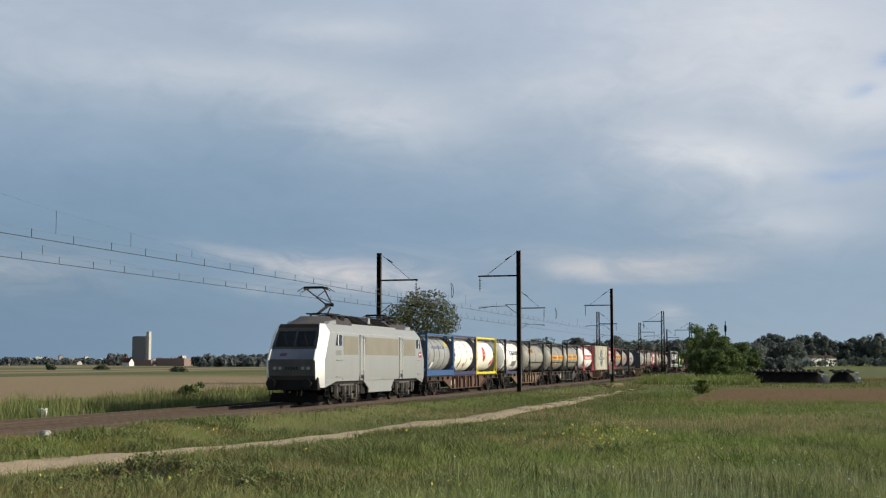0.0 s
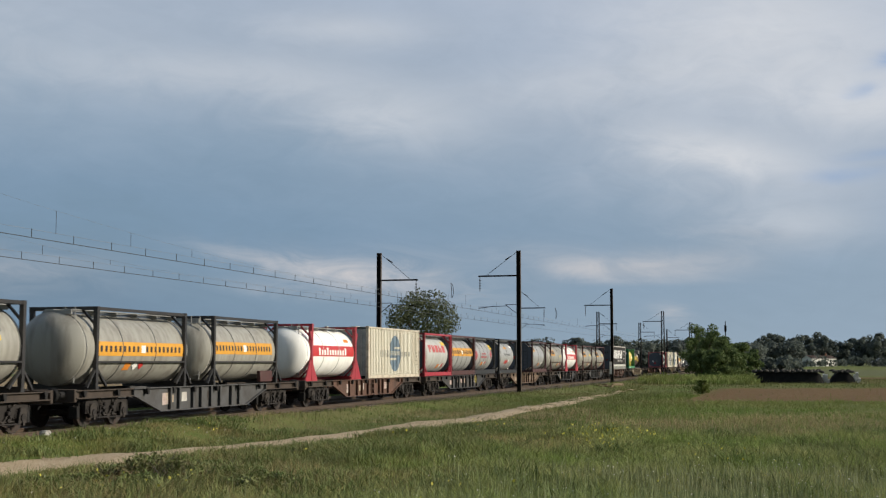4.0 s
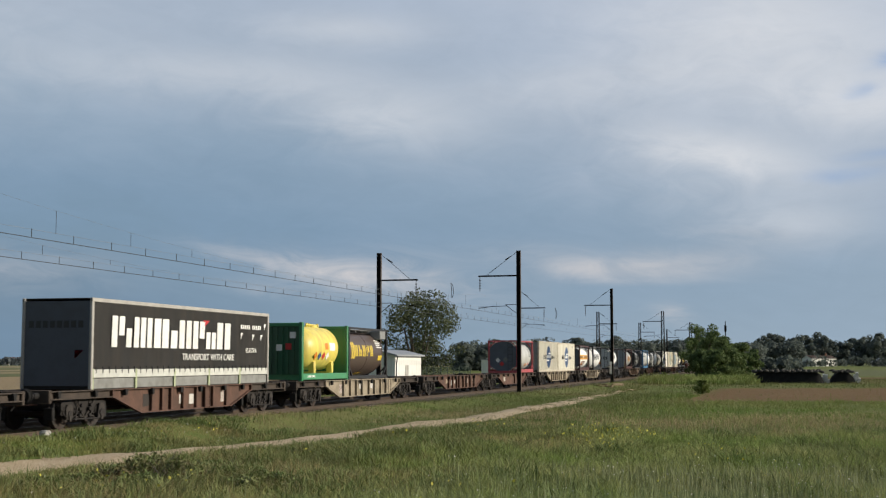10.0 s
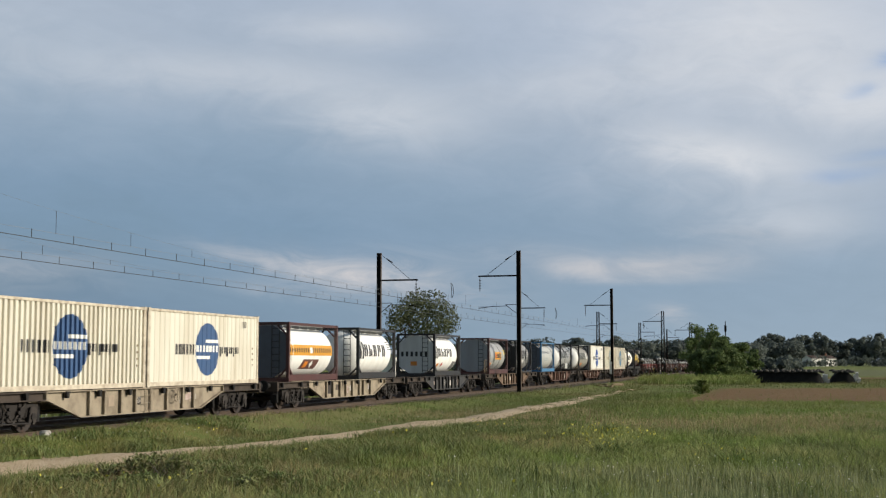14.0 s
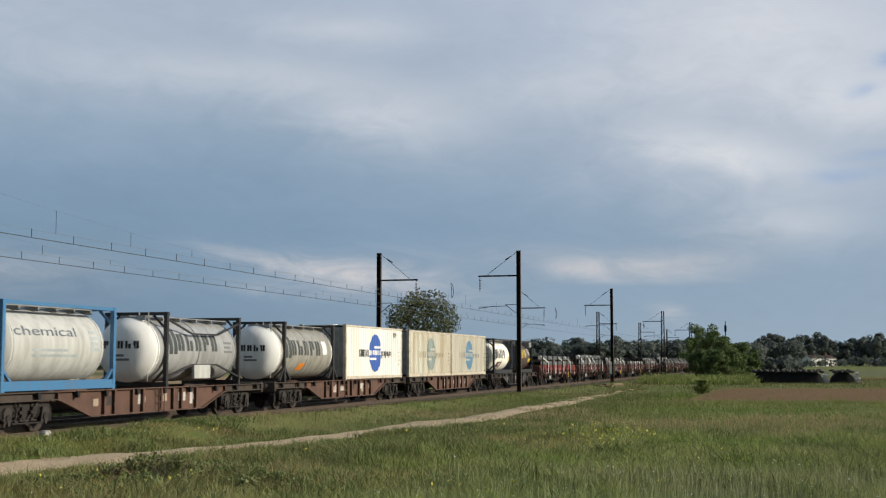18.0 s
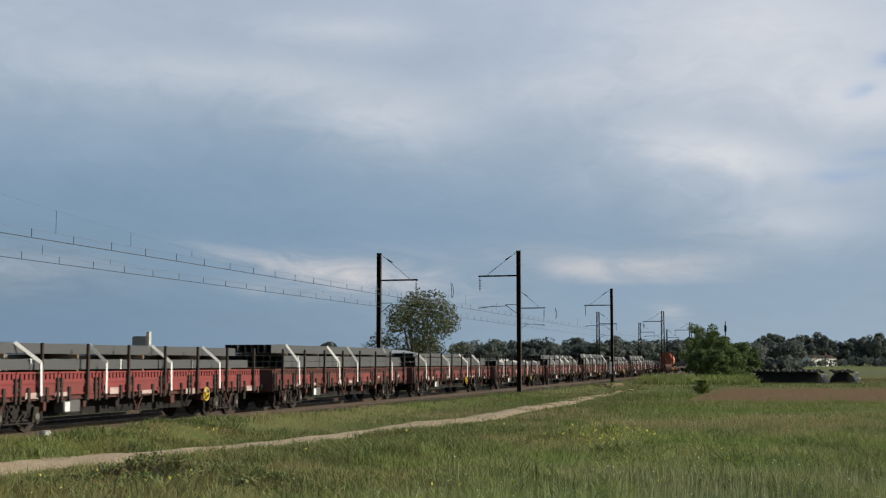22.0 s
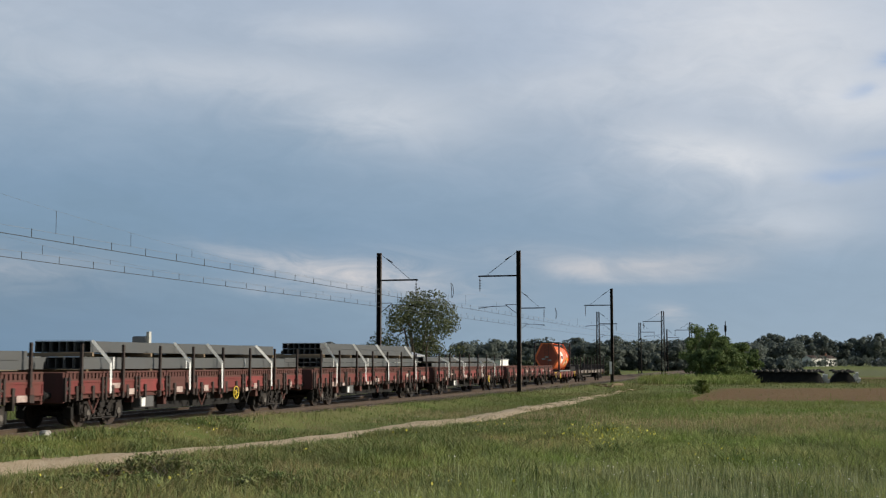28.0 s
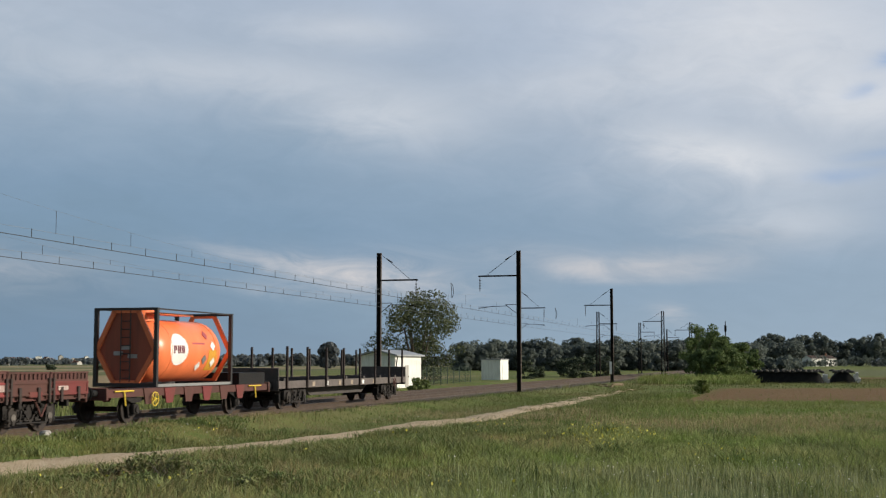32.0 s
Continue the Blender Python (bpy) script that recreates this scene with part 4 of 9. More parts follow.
def build_small():
    b = thing("marker_block", pose(-31.6, 48.6, -0.45), "small white painted marker block beyond the tracks", "marker")
    bm = bmesh.new()
    soft_box(bm, -0.16, 0.16, -0.16, 0.16, 0, 0.46, 0.02)
    part("block", bm, M_white, b)
    bm = bmesh.new()
    soft_box(bm, -0.22, -0.165, -0.17, 0.17, 0, 0.42, 0.01)
    part("dark_face", bm, M_black, b)
    s = thing("marker_stone", pose(-19.35, 29.9, -0.17), "low pale concrete marker stone at the ballast edge", "marker")
    bm = bmesh.new()
    soft_box(bm, -0.12, 0.12, -0.13, 0.13, 0, 0.34, 0.03)
    part("stone", bm, M_conc, s)
    bm = bmesh.new()
    soft_box(bm, -0.09, 0.09, -0.10, 0.10, 0.341, 0.36, 0.008)
    part("cap", bm, M_conc, s)
    # black-sheeted silage clamps with tyres along the edges
    M_sheet = mat("black_sheet", (0.012, 0.012, 0.012), 0.95, specular=0.05, dirt=0.2, grime=(0.05, 0.045, 0.04))
    M_tyre = mat("weathered_tyre", (0.065, 0.06, 0.055), 0.85, dirt=0.3)
    M_silage = mat("pale_torn_sheet", (0.52, 0.50, 0.45), 0.7, dirt=0.4)
    for x0, x1, y0, y1, h in ((-4.7, 3.6, 150.0, 158.0, 1.38), (4.2, 7.0, 151.0, 158.0, 1.36)):
        c = thing("silage_clamp", pose(x0, y0, GROUND), "low silage heap under black sheeting edged with tyres", "silage heap", "silage heaps in the field")
        w, d = x1 - x0, y1 - y0
        bm = bmesh.new()
        nx, ny = 18, 10
        rnd = random.Random(int(x0 * 10))
        grid = []
        for i in range(nx + 1):
            row = []
            for j in range(ny + 1):
                u, v = i / nx, j / ny
                e = min(1, min(u, 1 - u) * w / 1.0) ** 0.5 * min(1, min(v, 1 - v) * d / 0.5) ** 0.4
                row.append(bm.verts.new((u * w, v * d, (h + rnd.uniform(-0.1, 0.08)) * e)))
            grid.append(row)
        for i in range(nx):
            for j in range(ny):
                bm.faces.new((grid[i][j], grid[i + 1][j], grid[i + 1][j + 1], grid[i][j + 1]))
        part("sheet", bm, M_sheet, c)
        bm = bmesh.new()
        turned(bm, [(-0.08, 0.2), (-0.09, 0.30), (0.0, 0.33), (0.09, 0.30), (0.08, 0.2)], 0.0, 10)
        me = mesh_of("tyre", bm, M_tyre)
        for k in range(int(w / 0.62)):
            part("tyre", me, M_tyre, c, at=pose(0.5 + 0.62 * k, 0.55 + rnd.uniform(-0.1, 0.1), h + 0.0 + rnd.uniform(-0.05, 0.06), 80, rnd.uniform(-15, 15), rnd.uniform(0, 90)))
            part("tyre", me, M_tyre, c, at=pose(0.3 + 0.62 * k + rnd.uniform(-0.2, 0.2), 1.6 + rnd.uniform(-0.6, 2.5), h + 0.06 + rnd.uniform(-0.03, 0.06), 80, rnd.uniform(-15, 15), rnd.uniform(0, 90)))
        bm = bmesh.new()
        for k in range(7):
            a, zz = 0.2 + rnd.uniform(0, 1.6), rnd.uniform(0.1, h * 0.7)
            prism(bm, [(a, zz * 0.4), (a + 0.9, zz * 0.3), (a + 0.7, zz + 0.35), (a + 0.1, zz + 0.25)], w - 0.35 + 0.09 * k, w - 0.15 + 0.11 * k)
        part("pale_end", bm, M_silage, c)
    # litter of timber beside the second mast
    rnd = random.Random(4)
    for k in range(7):
        x, y = -17.9 + rnd.uniform(-0.8, 0.8), 126 + rnd.uniform(-6, 5)
        t = thing("old_sleeper", pose(x, y, GROUND + 0.02, 0, 0, rnd.uniform(0, 180)), "weathered timber sleeper lying in the verge", "sleeper", "old sleepers in the verge")
        bm = bmesh.new()
        soft_box(bm, -0.13, 0.13, -0.8, 0.8, 0, 0.16 + 0.1 * (k % 2), 0.02)
        part("beam", bm, M_wood, t)


def house(x, y, w, d, h, roof, wall_m, roof_m, label, turn=0.0, chimney=True, windows=0):
    o = thing("house", pose(x, y, GROUND, 0, 0, turn), label, "house", "houses on the horizon")
    bm = bmesh.new()
    pts = [(-w / 2, 0), (w / 2, 0), (w / 2, h), (0, h + roof), (-w / 2, h)]
    a = [bm.verts.new((x, -d / 2, z)) for x, z in pts]
    b = [bm.verts.new((x, d / 2, z)) for x, z in pts]
    bm.faces.new(a), bm.faces.new(b[::-1])
    for i in (0, 1, 4):
        bm.faces.new((a[i], b[i], b[(i + 1) % 5], a[(i + 1) % 5]))
    part("wall", bm, wall_m, o)
    for s in (-1, 1):
        bm = bmesh.new()
        q = [bm.verts.new(p) for p in ((s * (w / 2 + 0.4), -d / 2 - 0.4, h - 0.3), (s * (w / 2 + 0.4), d / 2 + 0.4, h - 0.3), (0, d / 2 + 0.4, h + roof + 0.05), (0, -d / 2 - 0.4, h + roof + 0.05))]
        bm.faces.new(q)
        bmesh.ops.solidify(bm, geom=bm.faces[:], thickness=0.2)
        rf = part("roof", bm, roof_m, o)
        if chimney and s > 0:
            bm = bmesh.new()
            solid(bm, -0.4, 0.4, d * 0.25, d * 0.25 + 0.8, h + roof - 0.4, h + roof + 1.2)
            part("chimney", bm, M_tile, rf)
    for k in range(windows):
        bm = bmesh.new()
        yy = -d / 2 + d * (k + 0.5) / windows
        solid(bm, w / 2, w / 2 + 0.05, yy - 0.5, yy + 0.5, 1.0, 2.4)
        part("window", bm, M_glass0, o)
        bm = bmesh.new()
        xx = -w / 2 + w * (k + 0.5) / windows
        solid(bm, xx - 0.5, xx + 0.5, -d / 2 - 0.05, -d / 2, 1.0, 2.4)
        part("window", bm, M_glass0, o)
    return o


M_glass0 = mat("window_dark", (0.03, 0.035, 0.04), 0.2, dirt=0.1, bump=0)


def put(px, d):
    return at_image(az_of(px / 784.0 - 1.0), d)


def build_distance():
    # grain silo on the plain
    x, y = put(254, 900)
    s = thing("grain_silo", pose(x, y, GROUND, 0, 0, -8), "grey concrete grain silo with a tall pale stair tower", "silo")
    bm = bmesh.new()
    solid(bm, -6.6, 4.4, -3, 3, 0, 20.0)
    solid(bm, -6.2, 4.0, -2.6, 2.6, 20.0, 20.5)
    part("storage_block", bm, mat("silo_grey", (0.19, 0.205, 0.225), 0.85, dirt=0.3, streak=0.3), s)
    bm = bmesh.new()
    solid(bm, 4.6, 6.9, -2.2, 0.4, 0, 23.6)
    part("stair_tower", bm, mat("silo_pale", (0.50, 0.50, 0.46), 0.85, dirt=0.3), s)
    bm = bmesh.new()
    solid(bm, -8, 14, -9, -6.5, 0, 4.2)
    part("low_shed", bm, M_hazebrick, s)
    bm = bmesh.new()
    solid(bm, 16, 39, -6, 2, 0, 5.2)
    part("long_shed", bm, M_hazebrick, s)
    # the edge of a town on the horizon
    rnd = random.Random(77)
    for k in range(64):
        px = 10 + 450 * (k + rnd.uniform(0, 0.9)) / 64
        d = rnd.uniform(1750, 2300)
        x, y = put(px, d)
        tall_one = k % 6 == 2
        house(x, y, rnd.uniform(5, 9), rnd.uniform(6, 14), rnd.uniform(9, 13) if tall_one else rnd.uniform(4.5, 8.5), rnd.uniform(0.8, 2.4), (M_wall, M_conc, M_conc, M_tin)[k % 4], M_tile if k % 3 else M_tin, "pale distant building on the edge of a town", rnd.uniform(0, 80), False)
    for px, d, w, dd, h, r, m in ((18, 1100, 10, 14, 2.6, 2.6, M_conc), (38, 1080, 5, 7, 3.2, 2.4, M_white), (229, 860, 4, 7, 2.6, 2.6, M_wall), (138, 1350, 7, 9, 2.4, 1.5, M_conc),
                                  (208, 1500, 8, 10, 6, 3, M_conc), (322, 1500, 9, 10, 6, 3, M_wall), (346, 1500, 8, 10, 4, 3, M_conc)):
        x, y = put(px, d)
        house(x, y, w, dd, h, r, m, M_tile, "small distant house with a tiled gable roof", 40 + px % 50)
    # farmhouse among trees
    x, y = put(1447, 800)
    house(x, y, 9, 19, 4.9, 1.7, M_wall, mat("old_brown_tile", (0.12, 0.085, 0.07), 0.9, dirt=0.4), "white farmhouse in front of trees", -50, True, 4)
    x, y = put(1556, 800)
    house(x, y, 9, 16, 3.0, 2.0, M_conc, M_tin, "low grey farm shed", 5, False)
    # antenna pole behind the trees
    x, y = put(1283, 300)
    p = thing("telegraph_pole", pose(x, y, GROUND), "slim grey pole rising behind the trees", "pole")
    bm = bmesh.new()
    rod(bm, (0, 0, 0), (0, 0, 12.0), 0.16, 8, 0.09)
    part("pole", bm, M_mast, p)
    bm = bmesh.new()
    solid(bm, -0.25, 0.25, -0.15, 0.15, 9.5, 11.0)
    part("head", bm, M_mast, p)
    # the tree by the hut
    x, y = put(738, 142)
    make_tree("walnut_tree", x, y, 9.9, 10.6, M_leafA, M_bark, "spreading grey-green tree with several stems behind the hut", 21, 12500, 0.15, 0.08, 5, 44)
    # trees and bushes where the line bends out of sight
    for i, (px, d, h, w) in enumerate(((1243, 215, 8.7, 7.2), (1230, 235, 7.2, 4.6), (1262, 205, 7.6, 6.0), (1284, 200, 6.2, 5.4), (1308, 215, 5.4, 4.8), (1328, 240, 4.9, 4.2), (1268, 185, 4.2, 5.0), (1243, 190, 4.2, 4.6))):
        x, y = put(px, d)
        make_tree("thicket_tree", x, y, h, w, M_leafB, M_bark, "dense deep-green tree in the thicket by the line", 40 + i, 6500, 0.17, 0.04, 3, 30, "thicket beside the line")
    for i, (px, d, h, w) in enumerate(((1239, 99, 1.05, 1.0), (1015, 205, 3.2, 5.0), (1042, 210, 3.7, 5.5), (1072, 205, 3.4, 4.5), (930, 186, 2.6, 3.2), (1000, 215, 2.4, 4.0), (950, 200, 1.6, 3.0), (740, 96, 1.2, 2.0), (342, 82, 1.15, 1.8), (92, 420, 1.7, 3.6), (182, 430, 1.1, 6.0), (318, 330, 1.0, 5.0))):
        x, y = put(px, d)
        make_tree("bush", x, y, h, w, (M_lushfar if i == 0 else M_hedge) if i < 7 or i > 8 else M_weed, M_bark, "low dark green bush at the field edge", 60 + i, 2600, 0.10 if d < 130 else 0.16, 0.0, 2, 20, "bushes along the line")
    rng = np.random.default_rng(9)

    def row(p0, p1, n, d0, d1, y0, y1, wide=(0.75, 1.3)):
        out = []
        for k in range(n):
            px = p0 + (p1 - p0) * (k + rng.uniform(-0.4, 0.4)) / n
            d = rng.uniform(d0, d1)
            x, y = put(px, d)
            h = 2.4 + (642 - rng.uniform(y0, y1)) * d / 2222
            out.append((x, y, h, h * rng.uniform(*wide)))
        return out

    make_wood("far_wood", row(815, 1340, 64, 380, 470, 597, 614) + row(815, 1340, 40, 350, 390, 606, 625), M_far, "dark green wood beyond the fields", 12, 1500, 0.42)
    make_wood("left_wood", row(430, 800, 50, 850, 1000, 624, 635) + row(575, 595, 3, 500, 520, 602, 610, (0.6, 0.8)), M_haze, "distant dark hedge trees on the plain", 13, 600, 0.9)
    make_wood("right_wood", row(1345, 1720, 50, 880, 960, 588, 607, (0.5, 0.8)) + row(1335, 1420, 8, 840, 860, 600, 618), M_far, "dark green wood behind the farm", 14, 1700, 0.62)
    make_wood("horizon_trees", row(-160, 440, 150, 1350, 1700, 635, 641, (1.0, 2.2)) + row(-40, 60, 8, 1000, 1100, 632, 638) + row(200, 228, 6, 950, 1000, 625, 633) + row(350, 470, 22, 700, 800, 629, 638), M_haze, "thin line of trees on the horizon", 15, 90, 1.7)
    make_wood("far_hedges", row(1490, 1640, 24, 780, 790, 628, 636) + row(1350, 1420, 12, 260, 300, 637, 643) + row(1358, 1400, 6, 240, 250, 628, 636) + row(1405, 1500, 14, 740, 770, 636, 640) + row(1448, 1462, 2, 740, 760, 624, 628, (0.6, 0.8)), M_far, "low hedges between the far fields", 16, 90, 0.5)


build_hut()
build_small()
build_distance()

# ---- the train ----
MOVERS = []          # (thing, place along the line at the start, height)
CACHE = {}
DECK = 1.17


def mover(name, u, z, label, category, group=""):
    ob = thing(name, pose(XC, u, z), label, category, group)
    MOVERS.append((ob, u, z))
    return ob


def shared(key, build, material):
    if key not in CACHE:
        bm = bmesh.new()
        build(bm)
        CACHE[key] = mesh_of(key, bm, material)
    return CACHE[key]


def wheel_shape(bm):
    """A wheelset on an axle along x."""
    for s in (-1, 1):
        rows = [(0.0, 0.10), (0.02, 0.36), (0.0, 0.40), (0.0, 0.46), (0.10, 0.455), (0.115, 0.49), (0.135, 0.49), (0.135, 0.41), (0.10, 0.36), (0.12, 0.12), (0.15, 0.10)]
        rings = []
        for dx, r in rows:
            x = s * (0.83 - dx)
            rings.append([bm.verts.new((x, r * math.cos(t), r * math.sin(t))) for t in [2 * math.pi * i / 24 for i in range(24)]])
        for a, b in zip(rings, rings[1:]):
            for i in range(24):
                bm.faces.new((a[i], b[i], b[(i + 1) % 24], a[(i + 1) % 24]))
    rod(bm, (-1.08, 0, 0), (1.08, 0, 0), 0.085, 12)


def bogie_frame(bm):
    for s in (-1, 1):
        x0, x1 = sorted((s * 0.93, s * 1.08))
        prism(bm, [(-1.25, 0.58), (-0.62, 0.58), (-0.42, 0.34), (0.42, 0.34), (0.62, 0.58), (1.25, 0.58), (1.25, 0.80), (0.5, 0.88), (-0.5, 0.88), (-1.25, 0.80)], x0, x1)
        for y in (-0.9, 0.9):
            for dy in (-0.27, 0.27):
                solid(bm, *sorted((s * 0.96, s * 1.06)), y + dy - 0.05, y + dy + 0.05, 0.42, 0.68)
        for y in (-0.30, 0.30):
            solid(bm, *sorted((s * 1.04, s * 1.12)), y - 0.05, y + 0.05, 0.40, 0.84)
    solid(bm, -1.0, 1.0, -0.22, 0.22, 0.55, 0.86)
    for y in (-1.22, 1.22):
        solid(bm, -1.0, 1.0, y - 0.05, y + 0.05, 0.68, 0.80)


def axle_box_shape(bm):
    soft_box(bm, 0.0, 0.17, -0.15, 0.15, -0.16, 0.17, 0.03)
    rod(bm, (0.16, 0, 0), (0.215, 0, 0), 0.11, 14)


def spring_shape(bm):
    for k in range(5):
        rod(bm, (0.06, 0, k * 0.045), (0.06, 0, k * 0.045 + 0.028), 0.075, 10)
    rod(bm, (0.06, 0, -0.01), (0.06, 0, 0.23), 0.05, 8)


M_link = mat("rusty_link", (0.036, 0.029, 0.024), 0.8, grime=SOOT, dirt=0.6, var=0.6, scale=6)


def link_shape(bm):
    """Slanting brake links on the outer side of a bogie."""
    for a, b in (((1.14, -0.62, 0.90), (1.14, -0.05, 0.30)), ((1.14, -0.05, 0.30), (1.14, 0.55, 0.88)), ((1.13, -0.5, 0.36), (1.13, 0.5, 0.36))):
        rod(bm, a, b, 0.024, 6)
    rod(bm, (1.08, -0.05, 0.30), (1.18, -0.05, 0.30), 0.06, 10)


def plate_shape(bm):
    prism(bm, [(-0.17, 0.30), (0.17, 0.30), (0.20, 0.62), (0.10, 0.74), (-0.10, 0.74), (-0.20, 0.62)], 1.10, 1.16)
    solid(bm, 1.12, 1.20, -0.05, 0.05, 0.24, 0.40)


def block_shape(bm):
    soft_box(bm, 0.66, 0.97, -0.07, 0.07, 0.28, 0.66, 0.02)
    rod(bm, (0.95, 0, 0.62), (0.95, 0.05, 0.95), 0.03, 6)


def rigging_shape(bm):
    """Hangers, pull rods and a chain loop that crowd the outer face of a bogie."""
    rod(bm, (1.17, -0.75, 0.30), (1.17, 0.75, 0.28), 0.026, 6)
    for y, z0, z1 in ((-0.62, 0.26, 0.66), (0.66, 0.28, 0.74)):
        bar(bm, (1.17, y, z0), (1.17, y + 0.09, z1), 0.05, 0.06)
    for y in (-0.30, 0.24):
        for k in range(4):
            rod(bm, (1.10, y + 0.09 * (k % 2) - 0.05, 0.40 + 0.10 * k), (1.20, y + 0.09 * (k % 2) - 0.05, 0.40 + 0.10 * k), 0.06, 8)
    pts = [(1.16, -1.32 + 0.22 * k, 0.52 - 0.20 * math.sin(math.pi * k / 4)) for k in range(5)]
    tube(bm, pts, 0.02)


def add_bogie(parent, y, boxes=None):
    m_box = boxes or M_bogie
    bog = part("bogie", shared("bogie", bogie_frame, M_bogie), M_bogie, parent, "dusty black steel bogie", pose(0, y, 0))
    for s in (0, 180):
        part("brake_rigging", shared("brake_rigging", rigging_shape, M_bogie), M_bogie, bog, "", pose(0, 0, 0, 0, 0, s))
        part("brake_link", shared("brake_link", link_shape, M_link), M_link, bog, "", pose(0, 0, 0, 0, 0, s))
        for k in (-0.9, 0.9):
            part("side_plate", shared("side_plate", plate_shape, M_link), M_link, bog, "", pose(0, k, 0, 0, 0, s))
            for q in (-0.56, 0.56):
                part("brake_block", shared("brake_block", block_shape, M_black), M_black, bog, "", pose(0, k + q, 0, 0, 0, s))
    for dy in (-0.9, 0.9):
        part("wheelset", shared("wheelset", wheel_shape, M_wheel), M_wheel, bog, "", pose(0, dy, 0.46))
        for s in (1, -1):
            turn = 0 if s > 0 else 180
            part("axle_box", shared("axle_box" + m_box.name, axle_box_shape, m_box), m_box, bog, "", pose(s * 0.98, dy, 0.46, 0, 0, turn))
            for k in (-0.22, 0.22):
                part("spring", shared("spring", spring_shape, M_bogie), M_bogie, bog, "", pose(s * 0.98, dy + k, 0.46, 0, 0, turn))
    return bog


def buffer_shape(bm):
    """A buffer that points to -y."""
    rod(bm, (0, 0.02, 0), (0, -0.30, 0), 0.105, 14, 0.095)
    rod(bm, (0, -0.30, 0), (0, -0.55, 0), 0.075, 12)
    rod(bm, (0, -0.55, 0), (0, -0.60, 0), 0.19, 18, 0.235)
    rod(bm, (0, -0.60, 0), (0, -0.62, 0), 0.235, 18, 0.21)
    solid(bm, -0.17, 0.17, -0.0, 0.03, -0.17, 0.17)


def coupler_shape(bm):
    rod(bm, (0, 0, 0), (0, -0.30, 0), 0.045, 8)
    rod(bm, (0, -0.28, 0.02), (0.03, -0.52, -0.30), 0.03, 6)
    rod(bm, (0.03, -0.52, -0.30), (0.0, -0.60, -0.02), 0.028, 6)
    for x in (-0.38, 0.38):
        rod(bm, (x, 0, 0.0), (x, -0.18, -0.08), 0.022, 6)
        rod(bm, (x, -0.18, -0.08), (x * 0.7, -0.42, -0.42), 0.022, 6)


def handwheel_shape(bm):
    """A spoked hand wheel in a plane along the line."""
    n, r = 18, 0.23
    p = [Vector((0, r * math.cos(2 * math.pi * i / n), r * math.sin(2 * math.pi * i / n))) for i in range(n)]
    for i in range(n):
        rod(bm, p[i], p[(i + 1) % n], 0.020, 6)
    for i in range(5):
        a = 2 * math.pi * i / 5
        rod(bm, (0, 0, 0), (0, r * math.cos(a), r * math.sin(a)), 0.016, 5)
    rod(bm, (-0.10, 0, 0), (0.03, 0, 0), 0.035, 8)


def add_ends(parent, L, dark=None):
    m = dark or M_black
    for y, turn in ((0.0, 0), (L, 180)):
        for x in (-0.875, 0.875):
            part("buffer", shared("buffer", buffer_shape, m), m, parent, "", pose(x, y + (0.62 if turn == 0 else -0.62), 1.03, 0, 0, turn))
        part("coupler", shared("coupler", coupler_shape, M_black), M_black, parent, "", pose(0, y + (0.62 if turn == 0 else -0.62), 1.02, 0, 0, turn))


WAGON_COL = {
    "brown": ((0.108, 0.056, 0.038), "rust-brown"),
    "tan": ((0.31, 0.26, 0.19), "faded tan"),
    "grey": ((0.074, 0.074, 0.075), "dirty grey"),
    "dark": ((0.036, 0.037, 0.040), "dark grey"),
    "mixed": ((0.155, 0.105, 0.070), "worn brown and tan"),
}


M_endbeam = mat("wagon_end_grime", (0.055, 0.041, 0.032), 0.85, var=0.7, scale=2.0, grime=(0.03, 0.024, 0.02), dirt=0.8)
GRIMES = {"brown": (0.045, 0.030, 0.024), "tan": (0.085, 0.060, 0.040), "grey": (0.040, 0.034, 0.028), "dark": (0.070, 0.060, 0.048), "mixed": (0.05, 0.032, 0.024)}


